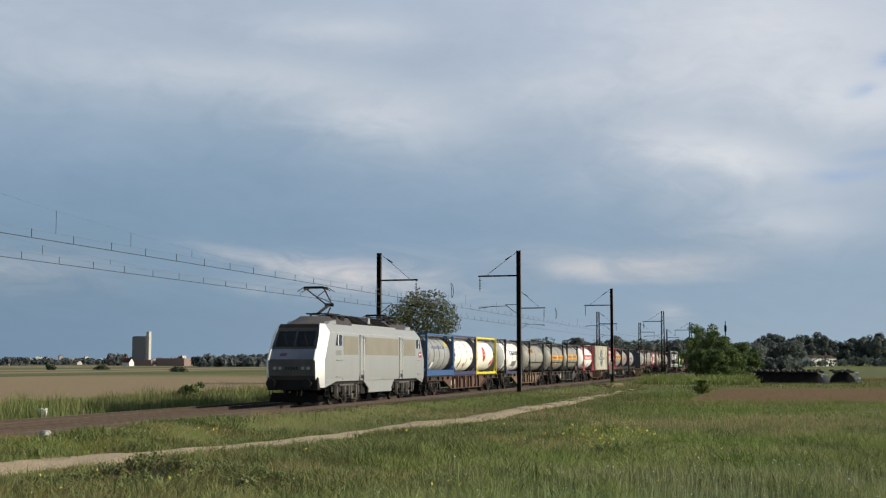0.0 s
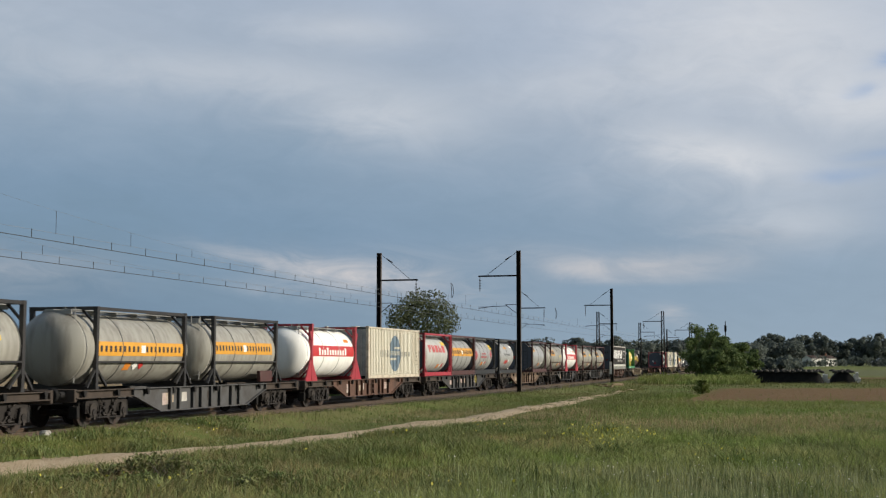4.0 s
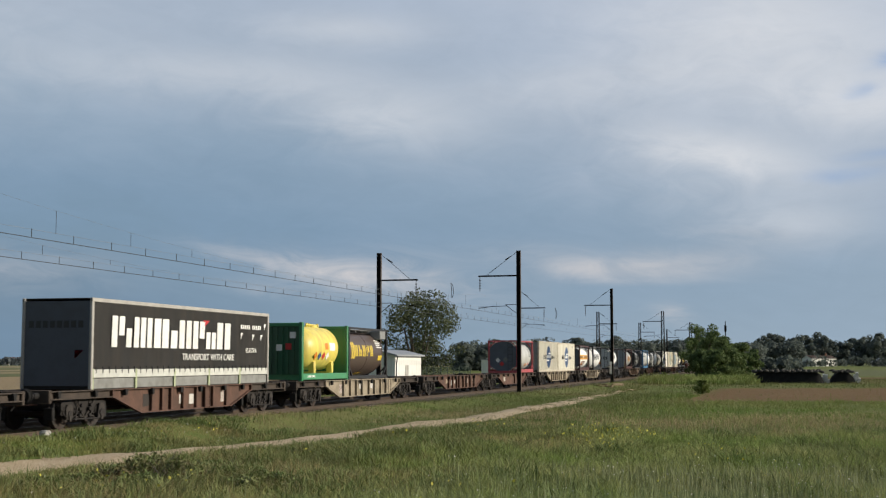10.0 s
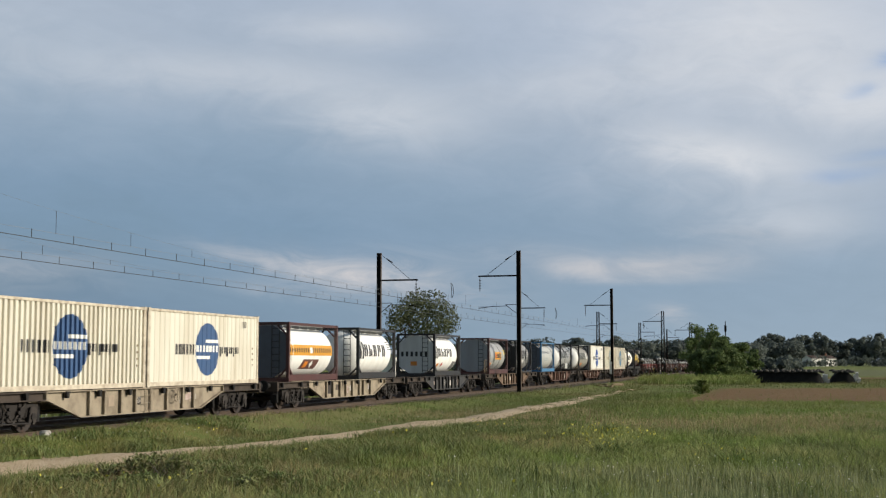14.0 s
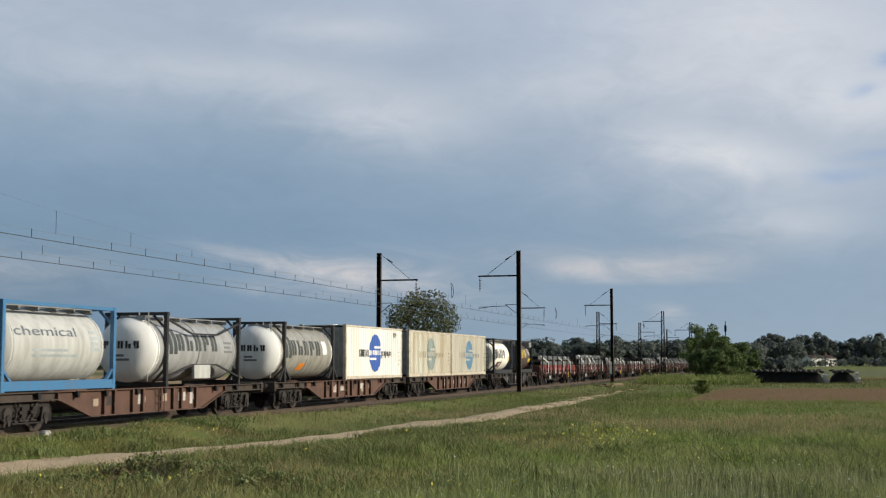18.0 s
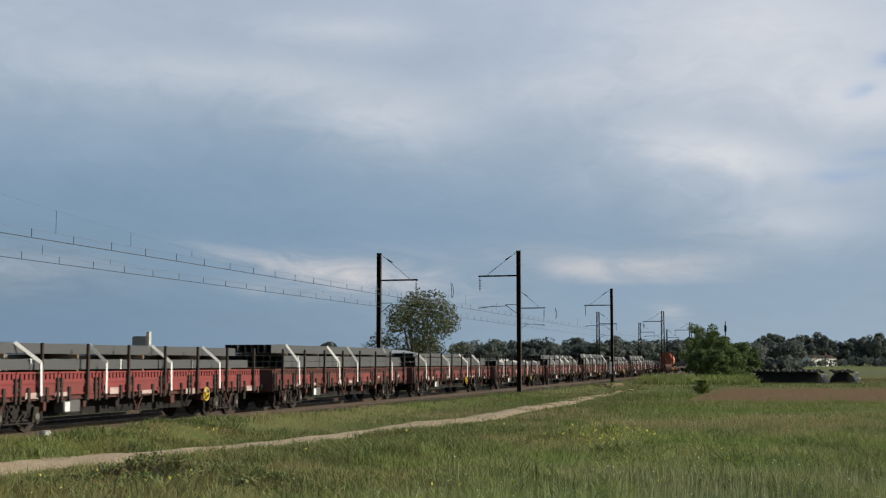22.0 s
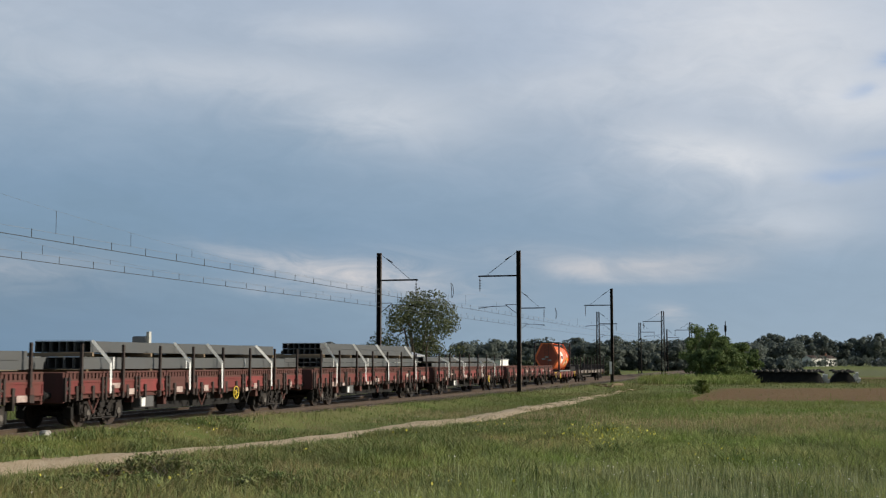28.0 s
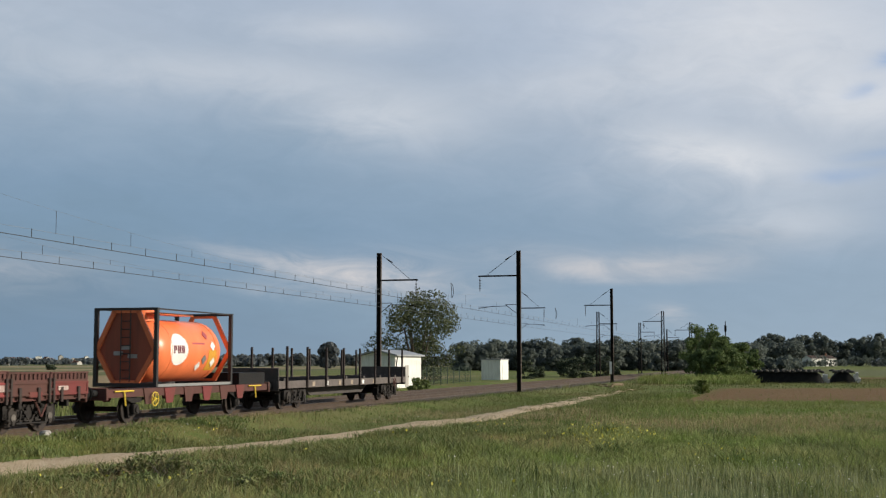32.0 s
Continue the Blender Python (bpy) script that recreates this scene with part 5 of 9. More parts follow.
def flat_wagon(u, L=19.74, col="brown", wheel_at=None, wheel_col=None, pivots=None, ends=True, ladder=None, seed=0, plain=False):
    """A container flat wagon: deep fish-belly side beams with ribs, two bogies, buffers."""
    c, word = WAGON_COL[col]
    m = mat("wagon_" + col, c, 0.8, 0.0, var=0.6, scale=1.6, grime=GRIMES[col], dirt=0.8, streak=0.0, bump=0.3)
    w = mover("container_wagon", u, 0, "%s container flat wagon with fish-belly side beams" % word, "wagon", "container wagons of the train")
    rnd = random.Random(seed + 31)
    top = DECK - 0.02
    a, b = 0.64, L - 0.64
    p0, p1 = pivots or (2.77, L - 2.77)
    s0, s1 = p0 + 1.45, p1 - 1.45
    for s in (-1, 1):
        belly = [(s0 - 0.1, top), (s1 + 0.1, top), (s1 + 0.1, 0.90), (s1, 0.90), (s1 - 1.75, 0.36), (s0 + 1.75, 0.36), (s0, 0.90), (s0 - 0.1, 0.90)]
        bm = bmesh.new()
        prism(bm, belly, *sorted((s * 1.17, s * 1.19)))
        for i in range(len(belly)):
            (y0, z0), (y1, z1) = belly[i], belly[(i + 1) % len(belly)]
            bar(bm, (s * 1.235, y0, z0), (s * 1.235, y1, z1), 0.13, 0.035)
        part("side_beam", bm, m, w)
        for y0, y1 in ((a, s0 - 0.12), (s1 + 0.12, b)):
            bm = bmesh.new()
            solid(bm, *sorted((s * 1.17, s * 1.19)), y0, y1, 0.92, top)
            for z in (0.92, top):
                bar(bm, (s * 1.235, y0, z), (s * 1.235, y1, z), 0.13, 0.035)
            part("end_beam", bm, M_endbeam, w)
        ribs = (1 if plain else 8) if s > 0 else 4
        rib = bmesh.new()
        solid(rib, -0.055, 0.055, -0.02, 0.02, 0.0, 0.74)
        solid(rib, 0.035, 0.06, -0.05, 0.05, 0.0, 0.74)
        me = mesh_of("rib", rib, m)
        for k in range(ribs):
            y = s0 + 1.9 + (s1 - s0 - 3.8) * (k + 0.5 + rnd.uniform(-0.22, 0.22)) / ribs
            part("rib", me, m, w, at=pose(s * 1.245, y, 0.385))
    bm = bmesh.new()
    solid(bm, -0.28, 0.28, a, b, 0.72, 1.08)
    for k in range(9):
        y = a + (b - a) * (k + 0.5) / 9
        solid(bm, -1.17, 1.17, y - 0.07, y + 0.07, 0.88, 1.10)
    part("centre_sill", bm, m, w)
    for y in (a, b):
        bm = bmesh.new()
        soft_box(bm, -1.28, 1.28, y - 0.07, y + 0.07, 0.80, 1.20, 0.02)
        part("headstock", bm, M_endbeam, w)
    add_bogie(w, p0)
    add_bogie(w, p1)
    if ends:
        add_ends(w, L)
    # lifting brackets and container spigots along the edge
    spigot = lambda bm: prism(bm, [(-0.09, top), (0.09, top), (0.05, top - 0.20), (-0.05, top - 0.20)], 1.25, 1.36)
    for k in range(10):
        part("bracket", shared("bracket", spigot, M_black), M_black, w, at=pose(0, a + 0.5 + (b - a - 1.0) * k / 9 + rnd.uniform(-0.2, 0.2), 0))
    # brake gear below
    bm = bmesh.new()
    rod(bm, (0.5, s0 + 2.2, 0.62), (0.5, s0 + 3.2, 0.62), 0.18, 14)
    rod(bm, (0.3, s0 + 0.6, 0.55), (0.3, s1 - 0.6, 0.55), 0.03, 6)
    part("air_tank", bm, M_black, w)
    for k in range(3 if plain else 9):
        y = s0 + 0.4 + (s1 - s0 - 0.8) * rnd.random()
        bm = bmesh.new()
        hgt = rnd.choice((0.16, 0.24))
        y_in = min(max(y, s0 + 2.0), s1 - 2.5)
        solid(bm, 1.192, 1.197, y_in, y_in + rnd.uniform(0.2, 0.55), 0.62 + rnd.uniform(-0.1, 0.1), 0.62 + hgt + 0.1)
        part("marking_plate", bm, (mat("plate_worn", (0.50, 0.48, 0.44), 0.7, grime=(0.16, 0.11, 0.08), dirt=0.6), mat("patch_pale", (0.34, 0.27, 0.20), 0.8), mat("patch_dark", (0.035, 0.028, 0.024), 0.8), mat("worn_white", (0.46, 0.37, 0.33), 0.7, grime=(0.15, 0.05, 0.04), dirt=0.75, scale=5.0))[k % 4], w)
    if ladder is not None:
        bm = bmesh.new()
        for dy in (0, 0.36):
            rod(bm, (1.33, ladder + dy, 0.34), (1.33, ladder + dy, 1.12), 0.02, 6)
        for k in range(3):
            rod(bm, (1.33, ladder, 0.42 + 0.25 * k), (1.33, ladder + 0.36, 0.42 + 0.25 * k), 0.016, 6)
        part("step_ladder", bm, m, w)
    if wheel_at is not None:
        wm = wheel_col or m
        part("brake_wheel", shared("handwheel" + wm.name, handwheel_shape, wm), wm, w, "spoked brake hand wheel", pose(1.38, wheel_at, 0.88))
    return w


def paint(name, c, **kw):
    base = dict(rough=0.42, var=0.10, scale=0.7, grime=(0.12, 0.10, 0.08), dirt=0.22, streak=0.10, bump=0.04)
    base.update(kw)
    return mat(name, c, **base)


P_steel = paint("clad_steel", (0.37, 0.375, 0.37), metal=0.15, rough=0.40, dirt=0.3, streak=0.32, var=0.14, scale=1.5)
P_greyclad = paint("clad_grey", (0.33, 0.32, 0.28), metal=0.1, dirt=0.3, streak=0.36, var=0.14, scale=1.5)
P_pale = paint("clad_pale", (0.49, 0.495, 0.465), dirt=0.25, streak=0.28, var=0.14, scale=1.4, grime=(0.17, 0.15, 0.12))
P_white = paint("clad_white", (0.89, 0.885, 0.85), dirt=0.18, streak=0.15, scale=0.7, grime=(0.35, 0.31, 0.25))
P_cream = paint("clad_cream", (0.89, 0.87, 0.77), dirt=0.18, streak=0.15, scale=0.7, grime=(0.38, 0.32, 0.22))
P_brown = paint("clad_brown", (0.085, 0.060, 0.050), rough=0.4)
P_orange = paint("clad_orange", (0.80, 0.20, 0.075), rough=0.35, dirt=0.25, grime=(0.35, 0.08, 0.03))
P_yellow = paint("clad_yellow", (0.74, 0.61, 0.13), dirt=0.45, streak=0.3, scale=1.3, grime=(0.42, 0.31, 0.10))
F_blue = paint("frame_blue", (0.035, 0.10, 0.25))
F_navy = paint("frame_navy", (0.035, 0.04, 0.11))
F_dark = paint("frame_dark", (0.026, 0.025, 0.026), dirt=0.35, grime=(0.060, 0.050, 0.042))
F_brown = paint("frame_brown", (0.080, 0.033, 0.030), dirt=0.4, grime=(0.05, 0.038, 0.032))
F_red = paint("frame_red", (0.34, 0.025, 0.04))
F_pink = paint("frame_faded_red", (0.40, 0.075, 0.085))
F_yellow = paint("frame_yellow", (0.80, 0.62, 0.04))
F_green = paint("frame_green", (0.035, 0.20, 0.085))
F_steel = paint("frame_steel", (0.24, 0.24, 0.235))


def wordmark(parent, mtl, r, cz, y0, y1, z0, z1, letters, name="letter_block", tall_first=False):
    """A trade name as a row of plain blocks on the tank's side."""
    w = (y1 - y0) / letters
    small = w < 0.26
    bm = None
    for k in range(letters):
        if bm is None or not small:
            bm = bmesh.new()
        a, wide = y0 + k * w, w * 0.62
        lo, hi = z0, z1
        if tall_first and k == 0:
            wide, lo, hi = w * 0.80, z0 - 0.12, z1 + 0.14
        if small:
            wrapped(bm, r, cz, a, a + wide, lo, hi, 0.008, 5)
        else:
            strokes(lambda p, q, b, t: wrapped(bm, r, cz, p, q, b, t, 0.008, 5), a, a + wide * 1.12, lo, hi, k + letters)
            part(name, bm, mtl, parent)
    if small:
        tagged(part("small_print", bm, mtl, parent), kind="stuff")


def strokes(put_bar, a, b, z0, z1, k, n=2):
    """Upright bars of uneven height that stand for one character of a trade name."""
    w = (b - a) / (n + 0.36 * (n - 1))
    h = z1 - z0
    for i in range(n):
        lo, hi = ((0.0, 1.0), (0.0, 0.62), (0.0, 1.0), (0.38, 1.0), (0.0, 1.0))[(k + 3 * i) % 5] if i else (0.0, 1.0)
        put_bar(a + i * 1.36 * w, a + i * 1.36 * w + w, z0 + lo * h, z0 + hi * h)


def wrap_words(text, material, parent, r, cz, y0, y1, z0, size):
    """Words in the built-in font laid on the near side of a tank, stretched to run from y0 to y1."""
    ob = lettering(text, size, material, parent, (0, 0, 0))
    ob.matrix_basis = Matrix.Identity(4)
    xs = [v.co.x for v in ob.data.vertices]
    x0, k = min(xs), (y1 - y0) / (max(xs) - min(xs))
    a0 = math.asin((z0 - cz) / r)
    for v in ob.data.vertices:
        a, q = a0 + v.co.y / r, r + 0.008 + v.co.z
        v.co = (q * math.cos(a), y0 + (v.co.x - x0) * k, cz + q * math.sin(a))
    return ob


def disc(bm, r, cz, y, z, ry, rz, n=28):
    """An oval that lies on a tank's side."""
    for i in range(n):
        a = (i - (n - 1) / 2) / (n / 2)
        q = rz * math.sqrt(1 - a * a)
        wrapped(bm, r, cz, y + ry * (a - 1 / n), y + ry * (a + 1 / n), z - q, z + q, 0.008)


def sheet(parent, mtl, r, cz, y0, y1, z0, z1, name="decal", label="", slant=0.0, t=0.006):
    bm = bmesh.new()
    wrapped(bm, r, cz, y0, y1, z0, z1, t, slant=slant)
    return part(name, bm, mtl, parent, label)


def lines_of_print(parent, mtl, r, cz, y0, y1, z0, z1, rows, name="small_print"):
    bm = bmesh.new()
    h = (z1 - z0) / rows
    for k in range(rows):
        cut = (k * 53 % 7) / 7 * 0.4
        wrapped(bm, r, cz, y0, y0 + (y1 - y0) * (1 - cut), z0 + h * k, z0 + h * k + h * 0.5, 0.005, 2)
    tagged(part(name, bm, mtl, parent), kind="stuff")


def diamond(parent, mtl, r, cz, y, z, s):
    """A hazard placard standing on its corner."""
    bm = bmesh.new()
    a = math.asin(max(-0.95, min(0.95, (z - cz) / r)))
    up = Vector((-math.sin(a), 0, math.cos(a)))
    c = Vector((r * math.cos(a) + 0.012, y, cz + r * math.sin(a)))
    out = Vector((math.cos(a), 0, math.sin(a))) * 0.006
    f = [bm.verts.new(c + q + out) for q in (up * s, Vector((0, s, 0)), -up * s, Vector((0, -s, 0)))]
    g = [bm.verts.new(c + q - out) for q in (up * s, Vector((0, s, 0)), -up * s, Vector((0, -s, 0)))]
    bm.faces.new(f), bm.faces.new(g[::-1])
    for i in range(4):
        bm.faces.new((f[i], g[i], g[(i + 1) % 4], f[(i + 1) % 4]))
    part("placard", bm, mtl, parent)


def dish(y0, y1, r, n=5, depth=0.45):
    """Rows of a tank with dished ends."""
    rows = [(y0, 0.0)]
    for i in range(1, n + 1):
        t = i / n
        rows.append((y0 + depth * (1 - math.sqrt(max(0.0, 1 - t ** 2.4))), r * t))
    rows.append((y0 + depth + 0.06, r))
    return rows + [(y0 + y1 - y, q) for y, q in rows[::-1]]


def tank_container(u, label, frame_m, tank_m, r=1.13, H=2.59, L=6.06, over=0.0, back=None, belly=None, rail=0.30, top=0.11, bands=4, band_m=None,
                   inset=0.18, diag=False, gusset=True, walkway=True, ladder=True, end_m="plain", octagon=False, waist=False, post=0.14, depth=0.42):
    """A tank in a steel frame; over and back: how far the tank's ends stand out beyond the corner posts."""
    t = mover("tank_container", u, DECK, label, "tank container", "tank containers on the train")
    cz = H / 2 + 0.02 if over == 0 else H / 2 - 0.02
    W = 1.219
    bk = over if back is None else back
    y0 = -over if over else inset
    y1 = L + bk if bk else L - inset
    bm = bmesh.new()
    turned(bm, dish(y0, y1, r, depth=depth), cz, 44)
    tank = part("tank", bm, tank_m, t)
    bmat = band_m or mat("band", (0.13, 0.13, 0.125), 0.5, 0.3)
    for k in range(bands):
        y = y0 + depth + 0.1 + (y1 - y0 - 2 * depth - 0.2) * k / max(1, bands - 1)
        bm = bmesh.new()
        turned(bm, [(y - 0.022, r - 0.01), (y - 0.022, r + 0.012), (y + 0.022, r + 0.012), (y + 0.022, r - 0.01)], cz, 44)
        part("band", bm, bmat, tank)
    for s, y in ((0, 0.0), (1, L)):
        q0, q1 = (y, y + post) if s == 0 else (y - post, y)
        bm = bmesh.new()
        for x in (-1, 1):
            solid(bm, *sorted((x * W, x * (W - post))), q0, q1, 0.0, H)
        solid(bm, -W + post, W - post, q0, q1, H - top, H)
        solid(bm, -W + post, W - post, q0, q1, 0.0, 0.16)
        for x in (-1, 1):
            for z in (0, H):
                g = 0.42
                zz = (z + 0.14, z + 0.14 + g) if z == 0 else (z - top, z - top - g)
                bar(bm, (x * (W - post), (q0 + q1) / 2, zz[1]), (x * (W - post - g), (q0 + q1) / 2, zz[0]), 0.08, 0.07)
            for z in (0.0, H - 0.12):
                solid(bm, *sorted((x * (W + 0.004), x * (W - 0.165))), q0 - 0.004 if s == 0 else q0 - 0.03, q1 + 0.03 if s == 0 else q1 + 0.004, z, z + 0.12)
        part("end_frame", bm, frame_m, t)
        if end_m is not None and s == 0 and not over:
            bm = bmesh.new()
            k = 0.62
            pts = [(-W + post, k * 0.9), (-W + k + post, 0.18), (W - k - post, 0.18), (W - post, k * 0.9), (W - post, H - k * 0.9), (W - k - post, H - top - 0.02), (-W + k + post, H - top - 0.02), (-W + post, H - k * 0.9)]
            f0 = [bm.verts.new((x, q0 + 0.05, z)) for x, z in pts]
            f1 = [bm.verts.new((x, q0 + 0.09, z)) for x, z in pts]
            bm.faces.new(f0), bm.faces.new(f1[::-1])
            for i in range(8):
                bm.faces.new((f0[i], f1[i], f1[(i + 1) % 8], f0[(i + 1) % 8]))
            part("end_plate", bm, mat("end_shade", (0.095, 0.105, 0.130), 0.6, dirt=0.3) if end_m == "plain" else end_m, t)
    for x in (-1, 1):
        if rail:
            bm = bmesh.new()
            soft_box(bm, *sorted((x * W, x * (W - 0.10))), post, L - post, 0.03, 0.03 + rail, 0.012)
            part("bottom_rail", bm, frame_m, t)
        if top and not (over and not waist):
            bm = bmesh.new()
            solid(bm, *sorted((x * (W - 0.01), x * (W - 0.09))), post, L - post, H - top, H - 0.01)
            part("top_rail", bm, frame_m, t)
        if waist:
            bm = bmesh.new()
            bar(bm, (x * (W - 0.03), post, 0.86), (x * (W - 0.03), L - post, 0.86), 0.05, 0.05)
            part("waist_rail", bm, frame_m, t)
        if gusset:
            for y, d in ((post, 1), (L - post, -1)):
                bm = bmesh.new()
                bar(bm, (x * (W - 0.06), y, 0.62), (x * (W - 0.06), y + d * 0.55, 0.10), 0.09, 0.07)
                part("brace", bm, frame_m, t)
                if over:
                    bm = bmesh.new()
                    bar(bm, (x * (W - 0.06), y - d * post, 0.60), (x * (W - 0.06), y - d * (post + 0.45), 0.06), 0.09, 0.07)
                    part("brace", bm, frame_m, t)
        if diag:
            lines = []
            for ya, yb in ((post, 2.0), (L - post, L - 2.0)):
                lines.append((ya, H - 0.3 if diag == "x" else 0.3, yb, 0.12 if diag == "x" else 0.75))
                lines.append((yb, 0.1, yb, H - 0.1) if diag == "x" else (ya, H - 0.25, yb, H - 0.72))
            if diag != "x":
                lines += [(2.0, 0.75, L - 2.0, 0.75), (2.0, H - 0.72, L - 2.0, H - 0.72)]
            for ya, za, yb, zb in lines:
                bm = bmesh.new()
                bar(bm, (x * (W - 0.05), ya, za), (x * (W - 0.05), yb, zb), 0.06, 0.06)
                part("diagonal_brace", bm, frame_m, t)
    if walkway:
        bm = bmesh.new()
        for x in (-0.12, 0.5):
            solid(bm, x - 0.16, x + 0.16, y0 + depth, y1 - depth, cz + r + 0.03, cz + r + 0.06)
        for k in range(6):
            y = y0 + depth + (y1 - y0 - 2 * depth) * k / 5
            solid(bm, -0.3, 0.66, y - 0.03, y + 0.03, cz + r - 0.10, cz + r + 0.03)
        part("walkway", bm, mat("galvanised", (0.34, 0.34, 0.33), 0.5, 0.6), t)
        bm = bmesh.new()
        ym = (y0 + y1) / 2
        rod(bm, (0, ym, cz + r - 0.05), (0, ym, cz + r + 0.10), 0.26, 18)
        rod(bm, (-0.1, ym + 1.0, cz + r - 0.05), (-0.1, ym + 1.0, cz + r + 0.10), 0.10, 10)
        part("manhole", bm, frame_m, t)
    if ladder:
        bm = bmesh.new()
        for x in (0.40, 0.75):
            rod(bm, (x, 0.04 - (over * 0.55 if over else 0), 0.2), (x, 0.04 - (over * 0.55 if over else 0), H - 0.02), 0.02, 6)
        for k in range(8):
            rod(bm, (0.40, 0.04 - (over * 0.55 if over else 0), 0.35 + 0.28 * k), (0.75, 0.04 - (over * 0.55 if over else 0), 0.35 + 0.28 * k), 0.016, 6)
        part("ladder", bm, mat("galvanised", (0.34, 0.34, 0.33), 0.5, 0.6) if over else F_dark, t)
    bm = bmesh.new()
    rod(bm, (0.0, L - 0.5, 0.35), (0.0, L + 0.0, 0.22), 0.09, 10)
    soft_box(bm, -0.2, 0.2, L - 0.35, L - 0.05, 0.12, 0.4, 0.02)
    part("outlet_valve", bm, M_black, t)
    return t, tank, r, cz


# corrugated containers


def corr(y, pitch=0.28, depth=0.042):
    k = (y / pitch) % 1.0
    if k < 0.5:
        return 0.0
    if k < 0.55:
        return -depth * (k - 0.5) * 20
    if k < 0.95:
        return -depth
    return -depth * (1 - k) * 20


def corr_wall(bm, x, s, y0, y1, z0, z1, pitch=0.28, depth=0.042):
    """A corrugated sheet in the plane of one side; s is its outward sign."""
    ys = []
    y = y0
    while y < y1 - 1e-6:
        ys += [y + pitch * f for f in (0, 0.5, 0.55, 0.95)]
        y += pitch
    ys = [y for y in ys if y < y1 - 0.002] + [y1]
    prev = None
    for y in ys:
        d = corr(y - y0, pitch, depth)
        cur = [bm.verts.new((x + s * d, y, z0)), bm.verts.new((x + s * d, y, z1)), bm.verts.new((x + s * (d - 0.004), y, z1)), bm.verts.new((x + s * (d - 0.004), y, z0))]
        if prev:
            for i in range(4):
                bm.faces.new((prev[i], prev[(i + 1) % 4], cur[(i + 1) % 4], cur[i]))
        prev = cur


def corr_print(parent, mtl, x, y_base, segs, pitch, depth, name, label="", lift=0.006):
    """Print that follows the corrugation; segs of (ya, yb, f) with f(y) -> z0, z1."""
    bm = bmesh.new()
    for ya, yb, f in segs:
        k0, k1 = int((ya - y_base) / pitch), int((yb - y_base) / pitch) + 1
        cuts = [y_base + pitch * (k + f) for k in range(k0, k1 + 1) for f in (0, 0.5, 0.55, 0.95)]
        ys = sorted({ya, yb, *[c for c in cuts if ya < c < yb], *[ya + (yb - ya) * k / 44 for k in range(45)]})
        prev = None
        for y in ys:
            z0, z1 = f(y)
            d = corr(y - y_base, pitch, depth) + lift
            cur = [bm.verts.new((x + d, y, z0)), bm.verts.new((x + d, y, z1)), bm.verts.new((x + d - 0.003, y, z1)), bm.verts.new((x + d - 0.003, y, z0))]
            if prev:
                for i in range(4):
                    bm.faces.new((prev[i], prev[(i + 1) % 4], cur[(i + 1) % 4], cur[i]))
            else:
                bm.faces.new(cur)
            prev = cur
        bm.faces.new(prev[::-1])
    return part(name, bm, mtl, parent, label)


